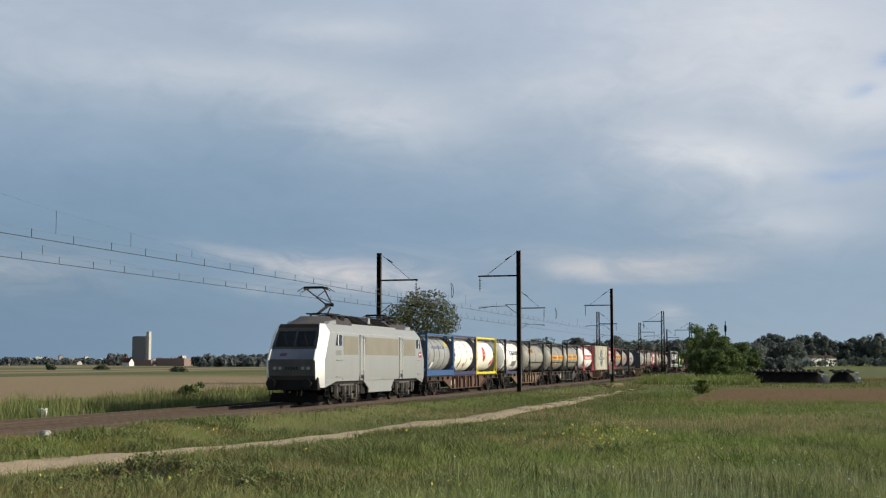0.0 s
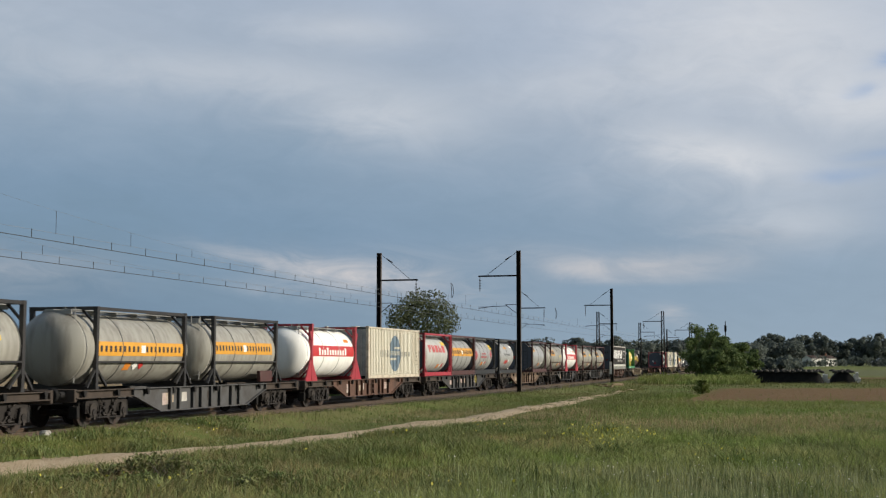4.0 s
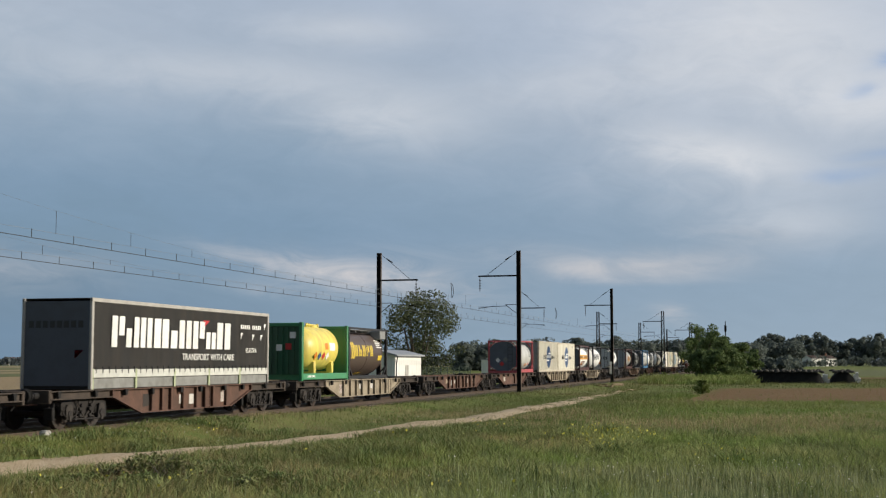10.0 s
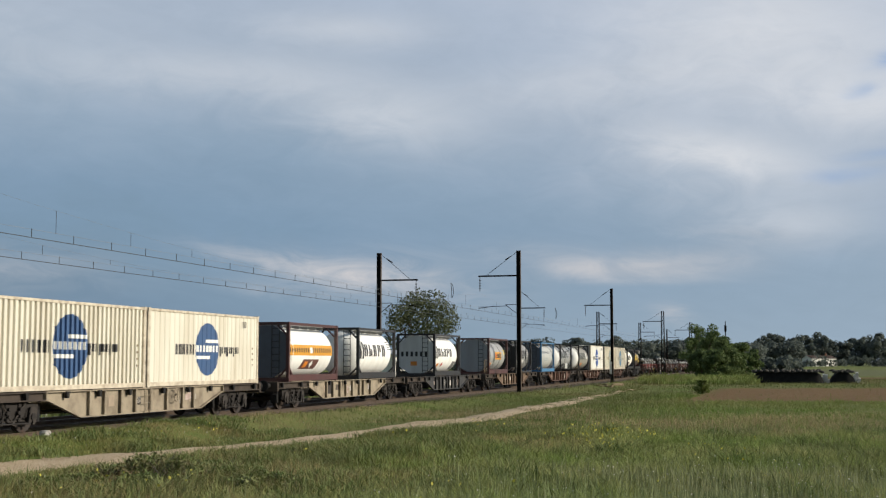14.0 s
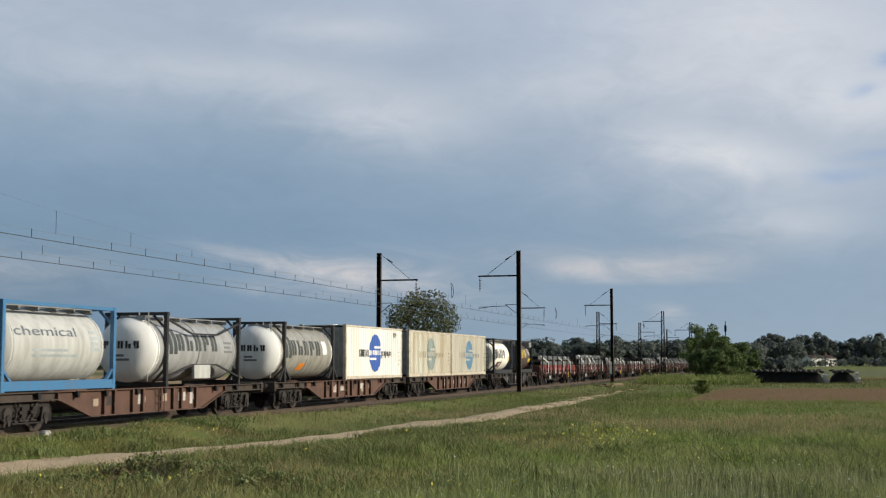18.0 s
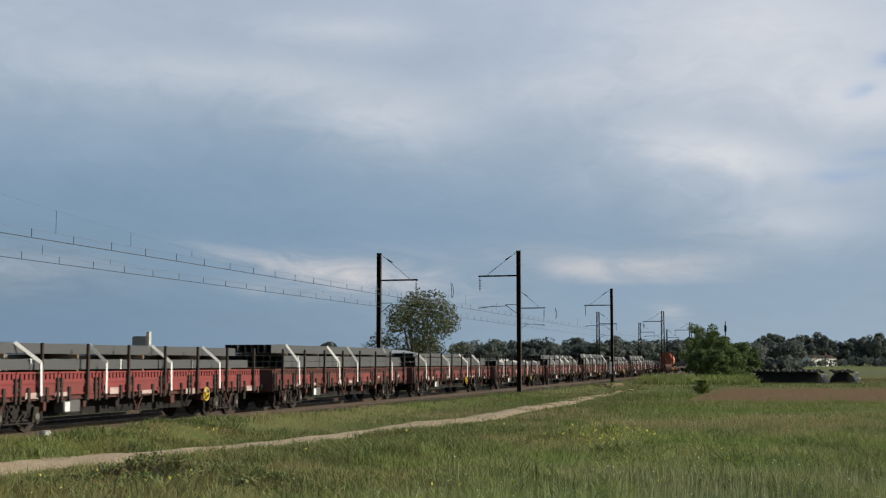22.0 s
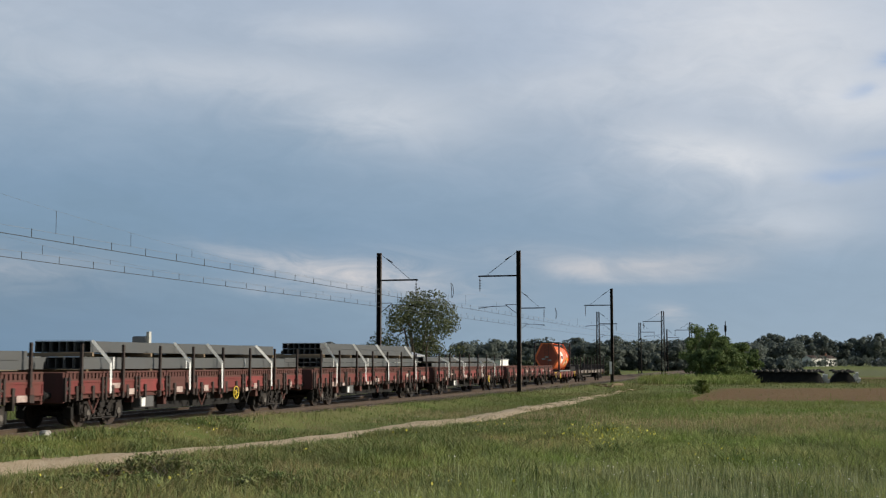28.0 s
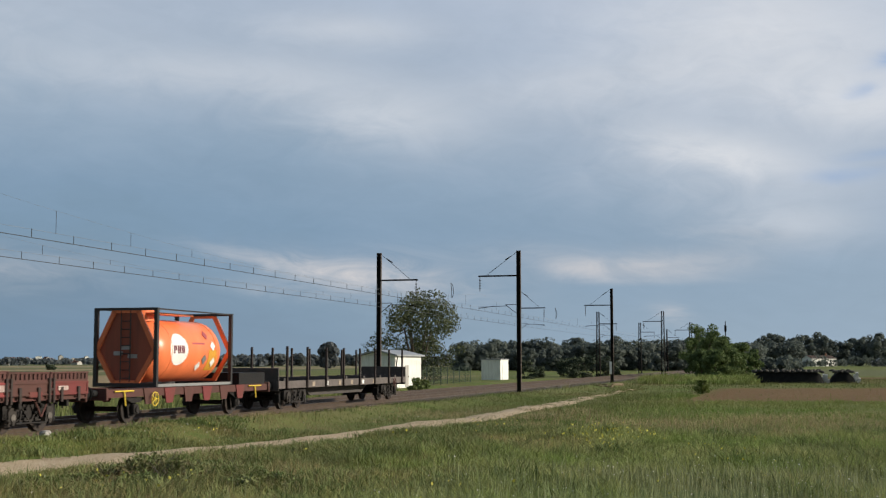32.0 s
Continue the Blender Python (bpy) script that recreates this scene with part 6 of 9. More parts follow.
def box_container(u, label, wall_m, print_m, L=9.125, H=2.70, pitch=0.26, depth=0.080, logo=0.46, ink=None, frame_m=None, tail="", faint=None):
    """A corrugated bulk container with corner posts, rails, doors and a round blue badge on its side."""
    c = mover("bulk_container", u, DECK, label, "container", "corrugated containers on the train")
    fm = frame_m or C_edge
    W = 1.219
    for s in (-1, 1):
        bm = bmesh.new()
        corr_wall(bm, s * (W - 0.025), s, 0.16, L - 0.16, 0.16, H - 0.10, pitch, depth)
        part("side_wall", bm, wall_m, c)
        bm = bmesh.new()
        soft_box(bm, *sorted((s * W, s * (W - 0.06))), 0.1, L - 0.1, 0.02, 0.17, 0.01)
        part("bottom_rail", bm, fm, c)
        bm = bmesh.new()
        soft_box(bm, *sorted((s * W, s * (W - 0.06))), 0.1, L - 0.1, H - 0.11, H - 0.02, 0.01)
        part("top_rail", bm, fm, c)
        for y in (0, L - 0.16):
            bm = bmesh.new()
            soft_box(bm, *sorted((s * W, s * (W - 0.16))), y, y + 0.16, 0.0, H, 0.012)
            for z in (0.0, H - 0.12):
                solid(bm, *sorted((s * (W + 0.005), s * (W - 0.17))), y - 0.005, y + 0.165, z, z + 0.12)
            part("corner_post", bm, fm, c)
    bm = bmesh.new()
    solid(bm, -W + 0.05, W - 0.05, 0.1, L - 0.1, H - 0.06, H - 0.03)
    for k in range(1, int(L / 1.4)):
        rod(bm, (0.0, 1.4 * k, H - 0.05), (0.0, 1.4 * k, H + 0.03), 0.24, 14)
    part("roof", bm, wall_m, c)
    bm = bmesh.new()
    solid(bm, -W + 0.1, W - 0.1, 0.1, L - 0.1, 0.06, 0.14)
    part("floor", bm, M_black, c)
    end_m = mat("shaded_end_grey", (0.30, 0.31, 0.31), 0.6, dirt=0.4)
    for y, s in ((0.0, 1), (L, -1)):
        for x0, x1 in ((-W + 0.17, -0.01), (0.01, W - 0.17)):
            bm = bmesh.new()
            ya, yb = sorted((y + s * 0.06, y + s * 0.10))
            soft_box(bm, x0, x1, ya, yb, 0.16, H - 0.14, 0.01)
            for k in range(5):
                z = 0.3 + (H - 0.7) * k / 5
                solid(bm, x0 + 0.1, x1 - 0.1, *sorted((y + s * 0.035, y + s * 0.065)), z, z + (H - 0.7) / 5 - 0.12)
            door = part("door", bm, end_m, c)
            for x in (x0 + 0.25, x1 - 0.25):
                bm = bmesh.new()
                rod(bm, (x, y + s * 0.025, 0.12), (x, y + s * 0.025, H - 0.1), 0.018, 8)
                solid(bm, x - 0.16, x + 0.05, *sorted((y + s * 0.004, y + s * 0.02)), 1.0, 1.03)
                part("locking_bar", bm, M_mastpale, door)
    # badge and lettering blocks
    x, yb = W - 0.025, 0.16
    cy, cz2, ry, rz = L * 0.5, H * 0.49, 0.97, 0.97
    rim = lambda y: rz * math.sqrt(max(0.0, 1 - ((y - cy) / ry) ** 2))
    corr_print(c, print_m, x, yb, [(cy - ry + 0.001, cy + ry - 0.001, lambda y: (cz2 - rim(y), cz2 + rim(y)))], pitch, depth, "badge", "round badge with two white bars")
    wm = faint or M_white
    corr_print(c, wm, x, yb, [(cy - 0.15, cy + ry * 0.93, lambda y: (cz2 + 0.24, cz2 + 0.36)), (cy - ry * 0.93, cy + 0.2, lambda y: (cz2 - 0.36, cz2 - 0.24))], pitch, depth, "badge_bar", "", 0.010)
    blocks = [(cy - 0.92 + 0.265 * k, cy - 0.92 + 0.265 * k + 0.17, lambda y: (cz2 - 0.10, cz2 + 0.14)) for k in range(7)]
    corr_print(c, wm, x, yb, blocks, pitch, depth, "wordmark", "", 0.010)
    im = ink or M_ink
    blocks = [(cy - 2.55 + 0.27 * k, cy - 2.55 + 0.27 * k + 0.085, lambda y: (cz2 - 0.20, cz2 + 0.17)) for k in range(6)]
    blocks += [(cy - 2.44 + 0.27 * k, cy - 2.44 + 0.27 * k + 0.085, lambda y: (cz2 - 0.20, cz2 + 0.17)) for k in range(5)]
    blocks += [(cy + 1.0 + 0.20 * k, cy + 1.0 + 0.20 * k + 0.13, (lambda y: (cz2 - 0.15, cz2 + 0.10)) if k % 3 else (lambda y: (cz2 - 0.26, cz2 + 0.10))) for k in range(9)]
    corr_print(c, im, x, yb, blocks, pitch, depth, "lettering", "dark lettering blocks beside the badge")
    if tail:
        word = lettering(tail, 0.34, im, c, (W + 0.004, L - 1.55, H - 0.50))
        word.name = "serial_figures"
    bm = bmesh.new()
    for k in range(4):
        solid(bm, W - 0.02, W + 0.002, L - 0.60, L - 0.55, 0.7 + 0.22 * k, 0.77 + 0.22 * k)
    tagged(part("warning_labels", bm, M_wood, c), kind="stuff")
    return c


def lettering(text, size, material, parent, at, turn=90, shear=0.0, wide=1.0):
    """Words in the built-in font on a wall that faces +x, read along +y."""
    cu = bpy.data.curves.new("words", "FONT")
    cu.body, cu.size, cu.extrude, cu.shear = text, size, 0.003, shear
    tmp = bpy.data.objects.new("words", cu)
    scene.collection.objects.link(tmp)
    me = bpy.data.meshes.new_from_object(tmp.evaluated_get(bpy.context.evaluated_depsgraph_get()))
    bpy.data.objects.remove(tmp)
    me.materials.clear()
    me.materials.append(material)
    ob = new("lettering", me)
    ob.parent = parent
    ob.matrix_basis = pose(*at, 90, 0, turn) @ Matrix.Diagonal((wide, 1, 1, 1))
    return ob


# the locomotive
P_loco = paint("loco_silver", (0.285, 0.297, 0.298), rough=0.42, dirt=0.4, streak=0.12, var=0.15, grime=(0.27, 0.26, 0.235), scale=0.7)
M_seam = mat("panel_seam", (0.10, 0.10, 0.10), 0.7)
P_locowhite = paint("loco_white", (0.84, 0.84, 0.81), dirt=0.05, streak=0.05)
P_locodark = paint("loco_dark", (0.13, 0.125, 0.125), rough=0.45)
P_soot = paint("loco_soot", (0.014, 0.0135, 0.013), rough=0.9, dirt=0.3, grime=(0.03, 0.028, 0.025), specular=0.1)
P_locofront = paint("loco_front", (0.36, 0.40, 0.52), rough=0.4, dirt=0.15, streak=0.1)
P_nose = paint("loco_lower_front", (0.25, 0.24, 0.245), rough=0.5, dirt=0.4)
P_roof = paint("loco_roof", (0.058, 0.050, 0.046), rough=0.8, dirt=0.4)
P_beige = paint("loco_grille", (0.225, 0.212, 0.172), rough=0.7, dirt=0.3, streak=0.0)
M_glass = mat("dark_glass", (0.010, 0.012, 0.014), 0.08, 0.0, dirt=0.05, bump=0, specular=0.8)
M_headlamp = mat("lamp_lens", (0.36, 0.36, 0.34), 0.15, 0.0, dirt=0.0, bump=0)


GREY_GEAR = mat("bogie_grey", (0.10, 0.092, 0.085), 0.8, grime=SOOT, dirt=0.6)


def loco():
    lo = mover("locomotive", 53.85, 0, "silver-grey electric locomotive with dark sloping cab front", "locomotive")
    L = 17.1
    # one half of the shell: rows across the body at stations along it, mirrored for the other end
    # a point is (half width, height); front outline leans back above and below the nose
    zs = [0.86, 1.12, 1.40, 2.15, 3.40, 3.80]
    side = {0.86: 1.40, 1.12: 1.42, 1.40: 1.43, 2.15: 1.43, 3.40: 1.40, 3.80: 1.10}
    front_y = {0.86: 0.32, 1.12: 0.20, 1.40: 0.06, 2.15: 0.0, 3.40: 0.72, 3.80: 0.98}
    edge_y = {0.86: 0.60, 1.12: 0.55, 1.40: 0.52, 2.15: 0.50, 3.40: 1.22, 3.80: 1.30}
    front_w = {0.86: 1.10, 1.12: 1.12, 1.40: 1.14, 2.15: 1.15, 3.40: 1.06, 3.80: 0.98}

    def quad(bm, pts):
        bm.faces.new([bm.verts.new(p) for p in pts])

    flip = lambda y, e: y if e == 0 else L - y
    for s in (1, -1):
        bm = bmesh.new()
        # side wall in bands, with the chins that hang down at both ends
        levels = [1.12, 1.40, 2.15, 3.40]
        for a, b in zip(levels, levels[1:]):
            quad(bm, [(s * side[a], edge_y[a], a), (s * side[b], edge_y[b], b), (s * side[b], L - edge_y[b], b), (s * side[a], L - edge_y[a], a)])
        for e in (0, 1):
            quad(bm, [(s * side[0.86], flip(edge_y[0.86], e), 0.86), (s * side[1.12], flip(edge_y[1.12], e), 1.12), (s * side[1.12], flip(2.0, e), 1.12)])
        quad(bm, [(s * 1.40, edge_y[3.4], 3.40), (s * 1.10, edge_y[3.8], 3.80), (s * 1.10, L - edge_y[3.8], 3.80), (s * 1.40, L - edge_y[3.4], 3.40)])
        bmesh.ops.remove_doubles(bm, verts=bm.verts, dist=0.001)
        bmesh.ops.solidify(bm, geom=bm.faces[:], thickness=0.03)
        part("side_wall", bm, P_loco, lo)
        for e in (0, 1):
            bm = bmesh.new()
            for a, b in zip(zs, zs[1:]):
                quad(bm, [(s * front_w[a], flip(front_y[a], e), a), (s * front_w[b], flip(front_y[b], e), b), (s * side[b], flip(edge_y[b], e), b), (s * side[a], flip(edge_y[a], e), a)])
            bmesh.ops.remove_doubles(bm, verts=bm.verts, dist=0.001)
            bmesh.ops.solidify(bm, geom=bm.faces[:], thickness=0.03)
            part("cab_corner", bm, P_locowhite, lo, "white slanting cab corner")
    for e in (0, 1):
        g = 1 if e == 0 else -1
        at = lambda z: np.interp(z, zs, [front_y[q] for q in zs])
        wd = lambda z: np.interp(z, zs, [front_w[q] for q in zs])
        for nm, z0, z1, m in (("apron", 0.86, 1.40, P_locodark), ("nose", 1.40, 2.15, P_nose), ("nose_panel", 2.15, 2.62, P_locofront), ("windscreen_surround", 2.62, 3.62, P_locodark), ("brow", 3.62, 3.80, P_roof)):
            bm = bmesh.new()
            quad(bm, [(-wd(z0), flip(at(z0), e), z0), (wd(z0), flip(at(z0), e), z0), (wd(z1), flip(at(z1), e), z1), (-wd(z1), flip(at(z1), e), z1)])
            bmesh.ops.solidify(bm, geom=bm.faces[:], thickness=0.03)
            part(nm, bm, m, lo)
        for x0, x1 in ((-0.94, -0.06), (0.06, 0.94)):
            bm = bmesh.new()
            z0, z1 = 2.74, 3.46
            o = -0.02
            quad(bm, [(x0, flip(at(z0) + o, e), z0), (x1, flip(at(z0) + o, e), z0), (x1 * 0.97, flip(at(z1) + o, e), z1), (x0 * 0.97, flip(at(z1) + o, e), z1)])
            bmesh.ops.solidify(bm, geom=bm.faces[:], thickness=0.015)
            part("windscreen", bm, M_glass, lo)
            bm = bmesh.new()
            xm = (x0 + x1) / 2
            rod(bm, (xm + 0.2, flip(at(2.72) - 0.05, e), 2.70), (xm - 0.12, flip(at(3.35) - 0.05, e), 3.35), 0.012, 6)
            part("wiper", bm, M_black, lo)
        for x in (-0.82, -0.56, 0.56, 0.82):
            bm = bmesh.new()
            y = flip(at(1.72) - 0.0, e)
            rod(bm, (x, y + g * 0.05, 1.74), (x, y - g * 0.035, 1.74), 0.115, 16)
            lamp = part("headlamp", bm, P_locodark, lo)
            bm = bmesh.new()
            rod(bm, (x, y - g * 0.03, 1.74), (x, y - g * 0.05, 1.74), 0.085, 16)
            part("lens", bm, M_headlamp, lamp)
        bm = bmesh.new()
        y = flip(at(1.74) - 0.012, e)
        for k in range(5):
            solid(bm, -0.30 + 0.13 * k, -0.21 + 0.13 * k, y - 0.01, y + 0.01, 1.66, 1.82)
        part("number_bars", bm, M_ink, lo)
        bm = bmesh.new()
        y = flip(at(2.35) - 0.018, e)
        prism_pts = [(-0.62, 2.30), (-0.30, 2.30), (-0.27, 2.44), (-0.59, 2.44)]
        f0 = [bm.verts.new((x, flip(at(z) - 0.02, e), z)) for x, z in prism_pts]
        f1 = [bm.verts.new((x, flip(at(z) + 0.005, e), z)) for x, z in prism_pts]
        bm.faces.new(f0), bm.faces.new(f1[::-1])
        for i in range(4):
            bm.faces.new((f0[i], f1[i], f1[(i + 1) % 4], f0[(i + 1) % 4]))
        part("emblem", bm, mat("emblem_purple", (0.10, 0.05, 0.12), 0.5), lo)
        for x in (-1.12, 1.12):
            bm = bmesh.new()
            rod(bm, (x, flip(at(2.1) - 0.05, e), 2.10), (x * 0.985, flip(at(2.62) - 0.05, e), 2.62), 0.035, 8)
            part("handrail", bm, P_locowhite, lo)
        # buffer beam, snow plough and gear
        bm = bmesh.new()
        ya, yb = sorted((flip(0.15, e), flip(0.55, e)))
        soft_box(bm, -1.25, 1.25, ya, yb, 0.74, 1.34, 0.03)
        part("buffer_beam", bm, M_black, lo)
        bm = bmesh.new()
        prism_y = [(-1.2, 0.18), (1.2, 0.18), (1.1, 0.62), (-1.1, 0.62)]
        f0 = [bm.verts.new((x, flip(0.30 if z < 0.4 else 0.36, e), z)) for x, z in prism_y]
        bm.faces.new(f0)
        bmesh.ops.solidify(bm, geom=bm.faces[:], thickness=0.03)
        part("rail_guard", bm, M_black, lo)
        for x in (-1, 1):
            bm = bmesh.new()
            for z in (0.45, 0.72):
                solid(bm, *sorted((x * 1.0, x * 1.40)), *sorted((flip(0.75, e), flip(1.1, e))), z, z + 0.03)
            for y in (0.75, 1.1):
                rod(bm, (x * 1.38, flip(y, e), 0.45), (x * 1.38, flip(y, e), 1.0), 0.02, 6)
            part("cab_step", bm, M_black, lo)
        bm = bmesh.new()
        for x in (-0.5, -0.3, 0.3, 0.5):
            rod(bm, (x, flip(0.15, e), 0.9), (x, flip(-0.05, e), 0.5), 0.025, 6)
        part("hoses", bm, M_black, lo)
        for x in (-0.875, 0.875):
            part("buffer", shared("buffer", buffer_shape, M_black), M_black, lo, "", pose(x, flip(0.28, e), 1.05, 0, 0, 0 if e == 0 else 180))
    # roof
    bm = bmesh.new()
    for y0, y1, a, b in ((0.98, 2.6, 3.80, 4.22), (2.6, L - 2.6, 4.22, 4.22), (L - 2.6, L - 0.98, 4.22, 3.80)):
        quad(bm, [(-0.62, y0, a), (0.62, y0, a), (0.62, y1, b), (-0.62, y1, b)])
        for s in (1, -1):
            quad(bm, [(s * 0.62, y0, a), (s * 1.10, y0, 3.80), (s * 1.10, y1, 3.80), (s * 0.62, y1, b)])
    bmesh.ops.remove_doubles(bm, verts=bm.verts, dist=0.001)
    part("roof", bm, P_roof, lo, "sooty dark roof")
    for y0, y1, m in ((1.9, 3.0, P_loco), (L - 3.0, L - 1.9, P_loco)):
        for s in (1, -1):
            bm = bmesh.new()
            prism(bm, [(y0, 3.82), (y1, 3.82), (y1 - 0.1, 4.02), (y0 + 0.25, 3.95)], *sorted((s * 0.70, s * 1.06)))
            part("roof_fairing", bm, m, lo)
    for s in (1, -1):
        bm = bmesh.new()
        solid(bm, *sorted((s * 1.02, s * 1.13)), 5.0, L - 5.0, 3.80, 3.90)
        part("roof_kerb", bm, P_loco, lo)
    for y, w in ((5.6, 2.6), (8.75, 2.7)):
        for s in (1, -1):
            bm = bmesh.new()
            f0 = [bm.verts.new(p) for p in ((s * 1.09, y, 3.90), (s * 1.09, y + w, 3.90), (s * 0.42, y + w - 0.35, 4.36), (s * 0.42, y + 0.35, 4.36))]
            bm.faces.new(f0)
            bmesh.ops.solidify(bm, geom=bm.faces[:], thickness=0.05)
            pan = part("roof_louvre", bm, P_soot, lo, "sooty black sloping roof panel")
            for k in range(4):
                t0 = 0.12 + 0.22 * k
                bm = bmesh.new()
                xa, za = s * (1.10 - 0.67 * t0), 3.915 + 0.46 * t0
                bar(bm, (xa, y + 0.15 + 0.35 * t0, za), (xa, y + w - 0.15 - 0.35 * t0, za), 0.03, 0.03)
                part("slat", bm, P_soot, pan)
    bm = bmesh.new()
    solid(bm, -0.42, 0.42, 5.9, 11.2, 4.20, 4.35)
    part("roof_hatch", bm, P_roof, lo)
    bm = bmesh.new()
    prism(bm, [(8.25, 3.90), (8.70, 3.90), (8.60, 4.30), (8.35, 4.30)], -0.7, 0.85)
    part("roof_block", bm, P_loco, lo)
    for y, x, h in ((3.3, 0.75, 0.30), (4.3, 0.80, 0.24), (5.1, 0.5, 0.34), (11.9, 0.8, 0.26), (13.0, 0.75, 0.3), (14.1, 0.7, 0.22)):
        bm = bmesh.new()
        soft_box(bm, x - 0.35, x, y, y + 0.6, 3.92, 3.98 + h, 0.03)
        part("roof_equipment", bm, P_soot, lo)
    bm = bmesh.new()
    for x, y in ((0.4, 3.4), (0.4, 4.6), (-0.4, 3.4), (-0.4, 4.6), (0.2, 12.2), (-0.3, 13.2), (0.3, 13.6)):
        rod(bm, (x, y, 4.12), (x, y, 4.34), 0.06, 8)
        rod(bm, (x, y, 4.18), (x, y, 4.22), 0.10, 8)
    rod(bm, (0.4, 3.4, 4.35), (0.4, 13.2, 4.35), 0.02, 6)
    rod(bm, (0.0, 12.0, 4.38), (0.0, 14.0, 4.38), 0.02, 6)
    part("roof_insulators", bm, M_insul, lo)
    # pantographs: the leading one raised, the rear one folded
    for up, y0 in ((True, 3.1), (False, 12.1)):
        bm = bmesh.new()
        for x in (-0.5, 0.5):
            bar(bm, (x, y0, 4.36), (x, y0 + 1.9, 4.36), 0.06, 0.06)
        bar(bm, (-0.5, y0, 4.36), (0.5, y0, 4.36), 0.06, 0.06)
        bar(bm, (-0.5, y0 + 1.9, 4.36), (0.5, y0 + 1.9, 4.36), 0.06, 0.06)
        pan = part("pantograph", bm, M_black, lo, "raised current collector" if up else "folded current collector")
        knee = (0, y0 + 1.75, 4.86) if up else (0, y0 + 1.9, 4.50)
        head = (0, y0 - 0.1, 5.62) if up else (0, y0 + 0.1, 4.60)
        bm = bmesh.new()
        rod(bm, (0.0, y0 + 0.3, 4.40), knee, 0.070, 8)
        rod(bm, (0.3, y0 + 0.75, 4.40), (0.1, knee[1] - 0.1, knee[2] - 0.16), 0.040, 6)
        rod(bm, (-0.22, knee[1], knee[2]), (0.22, knee[1], knee[2]), 0.085, 8)
        part("lower_arm", bm, M_black, pan)
        bm = bmesh.new()
        for x in (-0.5, 0.5):
            rod(bm, (x * 0.3, knee[1], knee[2]), (x * 0.9, head[1], head[2] - 0.1), 0.034, 6)
        rod(bm, (0.1, knee[1] - 0.2, knee[2] + 0.12), (-0.3, (knee[1] + head[1]) / 2, (knee[2] + head[2]) / 2), 0.018, 5)
        rod(bm, (-0.3, (knee[1] + head[1]) / 2, (knee[2] + head[2]) / 2 - 0.02), (0.45, head[1] + 0.1, head[2] - 0.14), 0.018, 5)
        part("upper_arm", bm, M_black, pan)
        bm = bmesh.new()
        for dy in (-0.28, 0.28):
            rod(bm, (-0.5, head[1] + dy, head[2]), (0.5, head[1] + dy, head[2]), 0.042, 6)
            for s in (-1, 1):
                rod(bm, (s * 0.5, head[1] + dy, head[2]), (s * 0.85, head[1] + dy, head[2] - 0.2), 0.018, 6)
        for x in (-0.5, 0.5):
            bar(bm, (x, head[1] - 0.28, head[2] - 0.06), (x, head[1] + 0.28, head[2] - 0.06), 0.06, 0.10)
        part("collector_head", bm, M_black, pan)
    # side fittings
    for s in (1, -1):
        X = s * 1.446
        for y0, y1 in ((3.0, 5.1), (6.2, 11.7), (12.6, 14.9)):
            bm = bmesh.new()
            soft_box(bm, *sorted((X - s * 0.01, X + s * 0.012)), y0, y1, 2.38, 3.28, 0.005)
            n = 15
            for k in range(n):
                z = 2.41 + 0.86 * k / n
                solid(bm, *sorted((X, X + s * 0.02)), y0 + 0.04, y1 - 0.04, z, z + 0.028)
            part("air_grille", bm, P_beige, lo, "dusty beige ventilation grille")
        for y0, y1 in ((5.33, 6.0), (11.85, 12.5)):
            bm = bmesh.new()
            for y in (y0, y1 - 0.10):
                soft_box(bm, *sorted((X, X + s * 0.05)), y, y + 0.10, 1.14, 3.36, 0.012)
            solid(bm, *sorted((X, X + s * 0.05)), y0, y1, 3.30, 3.38)
            solid(bm, *sorted((X, X + s * 0.05)), y0, y1, 1.42, 1.48)
            door = part("side_door", bm, P_loco, lo)
            bm = bmesh.new()
            for y in (y0 + 0.18, y1 - 0.18):
                rod(bm, (X + s * 0.06, y, 1.6), (X + s * 0.06, y, 3.2), 0.017, 6)
            part("handrail", bm, P_locowhite, door)
            bm = bmesh.new()
            solid(bm, *sorted((X, X + s * 0.03)), y0 + 0.2, y1 - 0.2, 1.22, 1.38)
            part("step_recess", bm, M_black, door)
        for y0, y1 in ((1.75, 2.75), (L - 2.0, L - 1.2)):
            bm = bmesh.new()
            if y0 < 5:
                prism(bm, [(y0 + 0.16, 2.80), (y1, 2.80), (y1, 3.30), (y0 + 0.36, 3.30)], *sorted((X - s * 0.01, X + s * 0.012)))
            else:
                prism(bm, [(y0, 2.80), (y1, 2.80), (y1 - 0.2, 3.30), (y0, 3.30)], *sorted((X - s * 0.01, X + s * 0.012)))
            win = part("cab_window", bm, M_glass, lo)
            bm = bmesh.new()
            ym = y0 + 0.45 if y0 < 5 else y1 - 0.4
            solid(bm, *sorted((X, X + s * 0.022)), ym, ym + 0.05, 2.80, 3.30)
            part("mullion", bm, P_locowhite, win)
            bm = bmesh.new()
            for z in (1.35, 2.12):
                rod(bm, (X + s * 0.05, y0 + 0.2, z), (X + s * 0.05, y1, z), 0.02, 6)
            part("grab_rail", bm, M_mastpale, lo)
        bm = bmesh.new()
        for k in range(5):
            solid(bm, *sorted((X, X + s * 0.012)), 1.95 + 0.16 * k, 2.06 + 0.16 * k, 2.34, 2.58)
        part("number_bars", bm, mat("print_grey", (0.22, 0.22, 0.21), 0.6), lo)
        bm = bmesh.new()
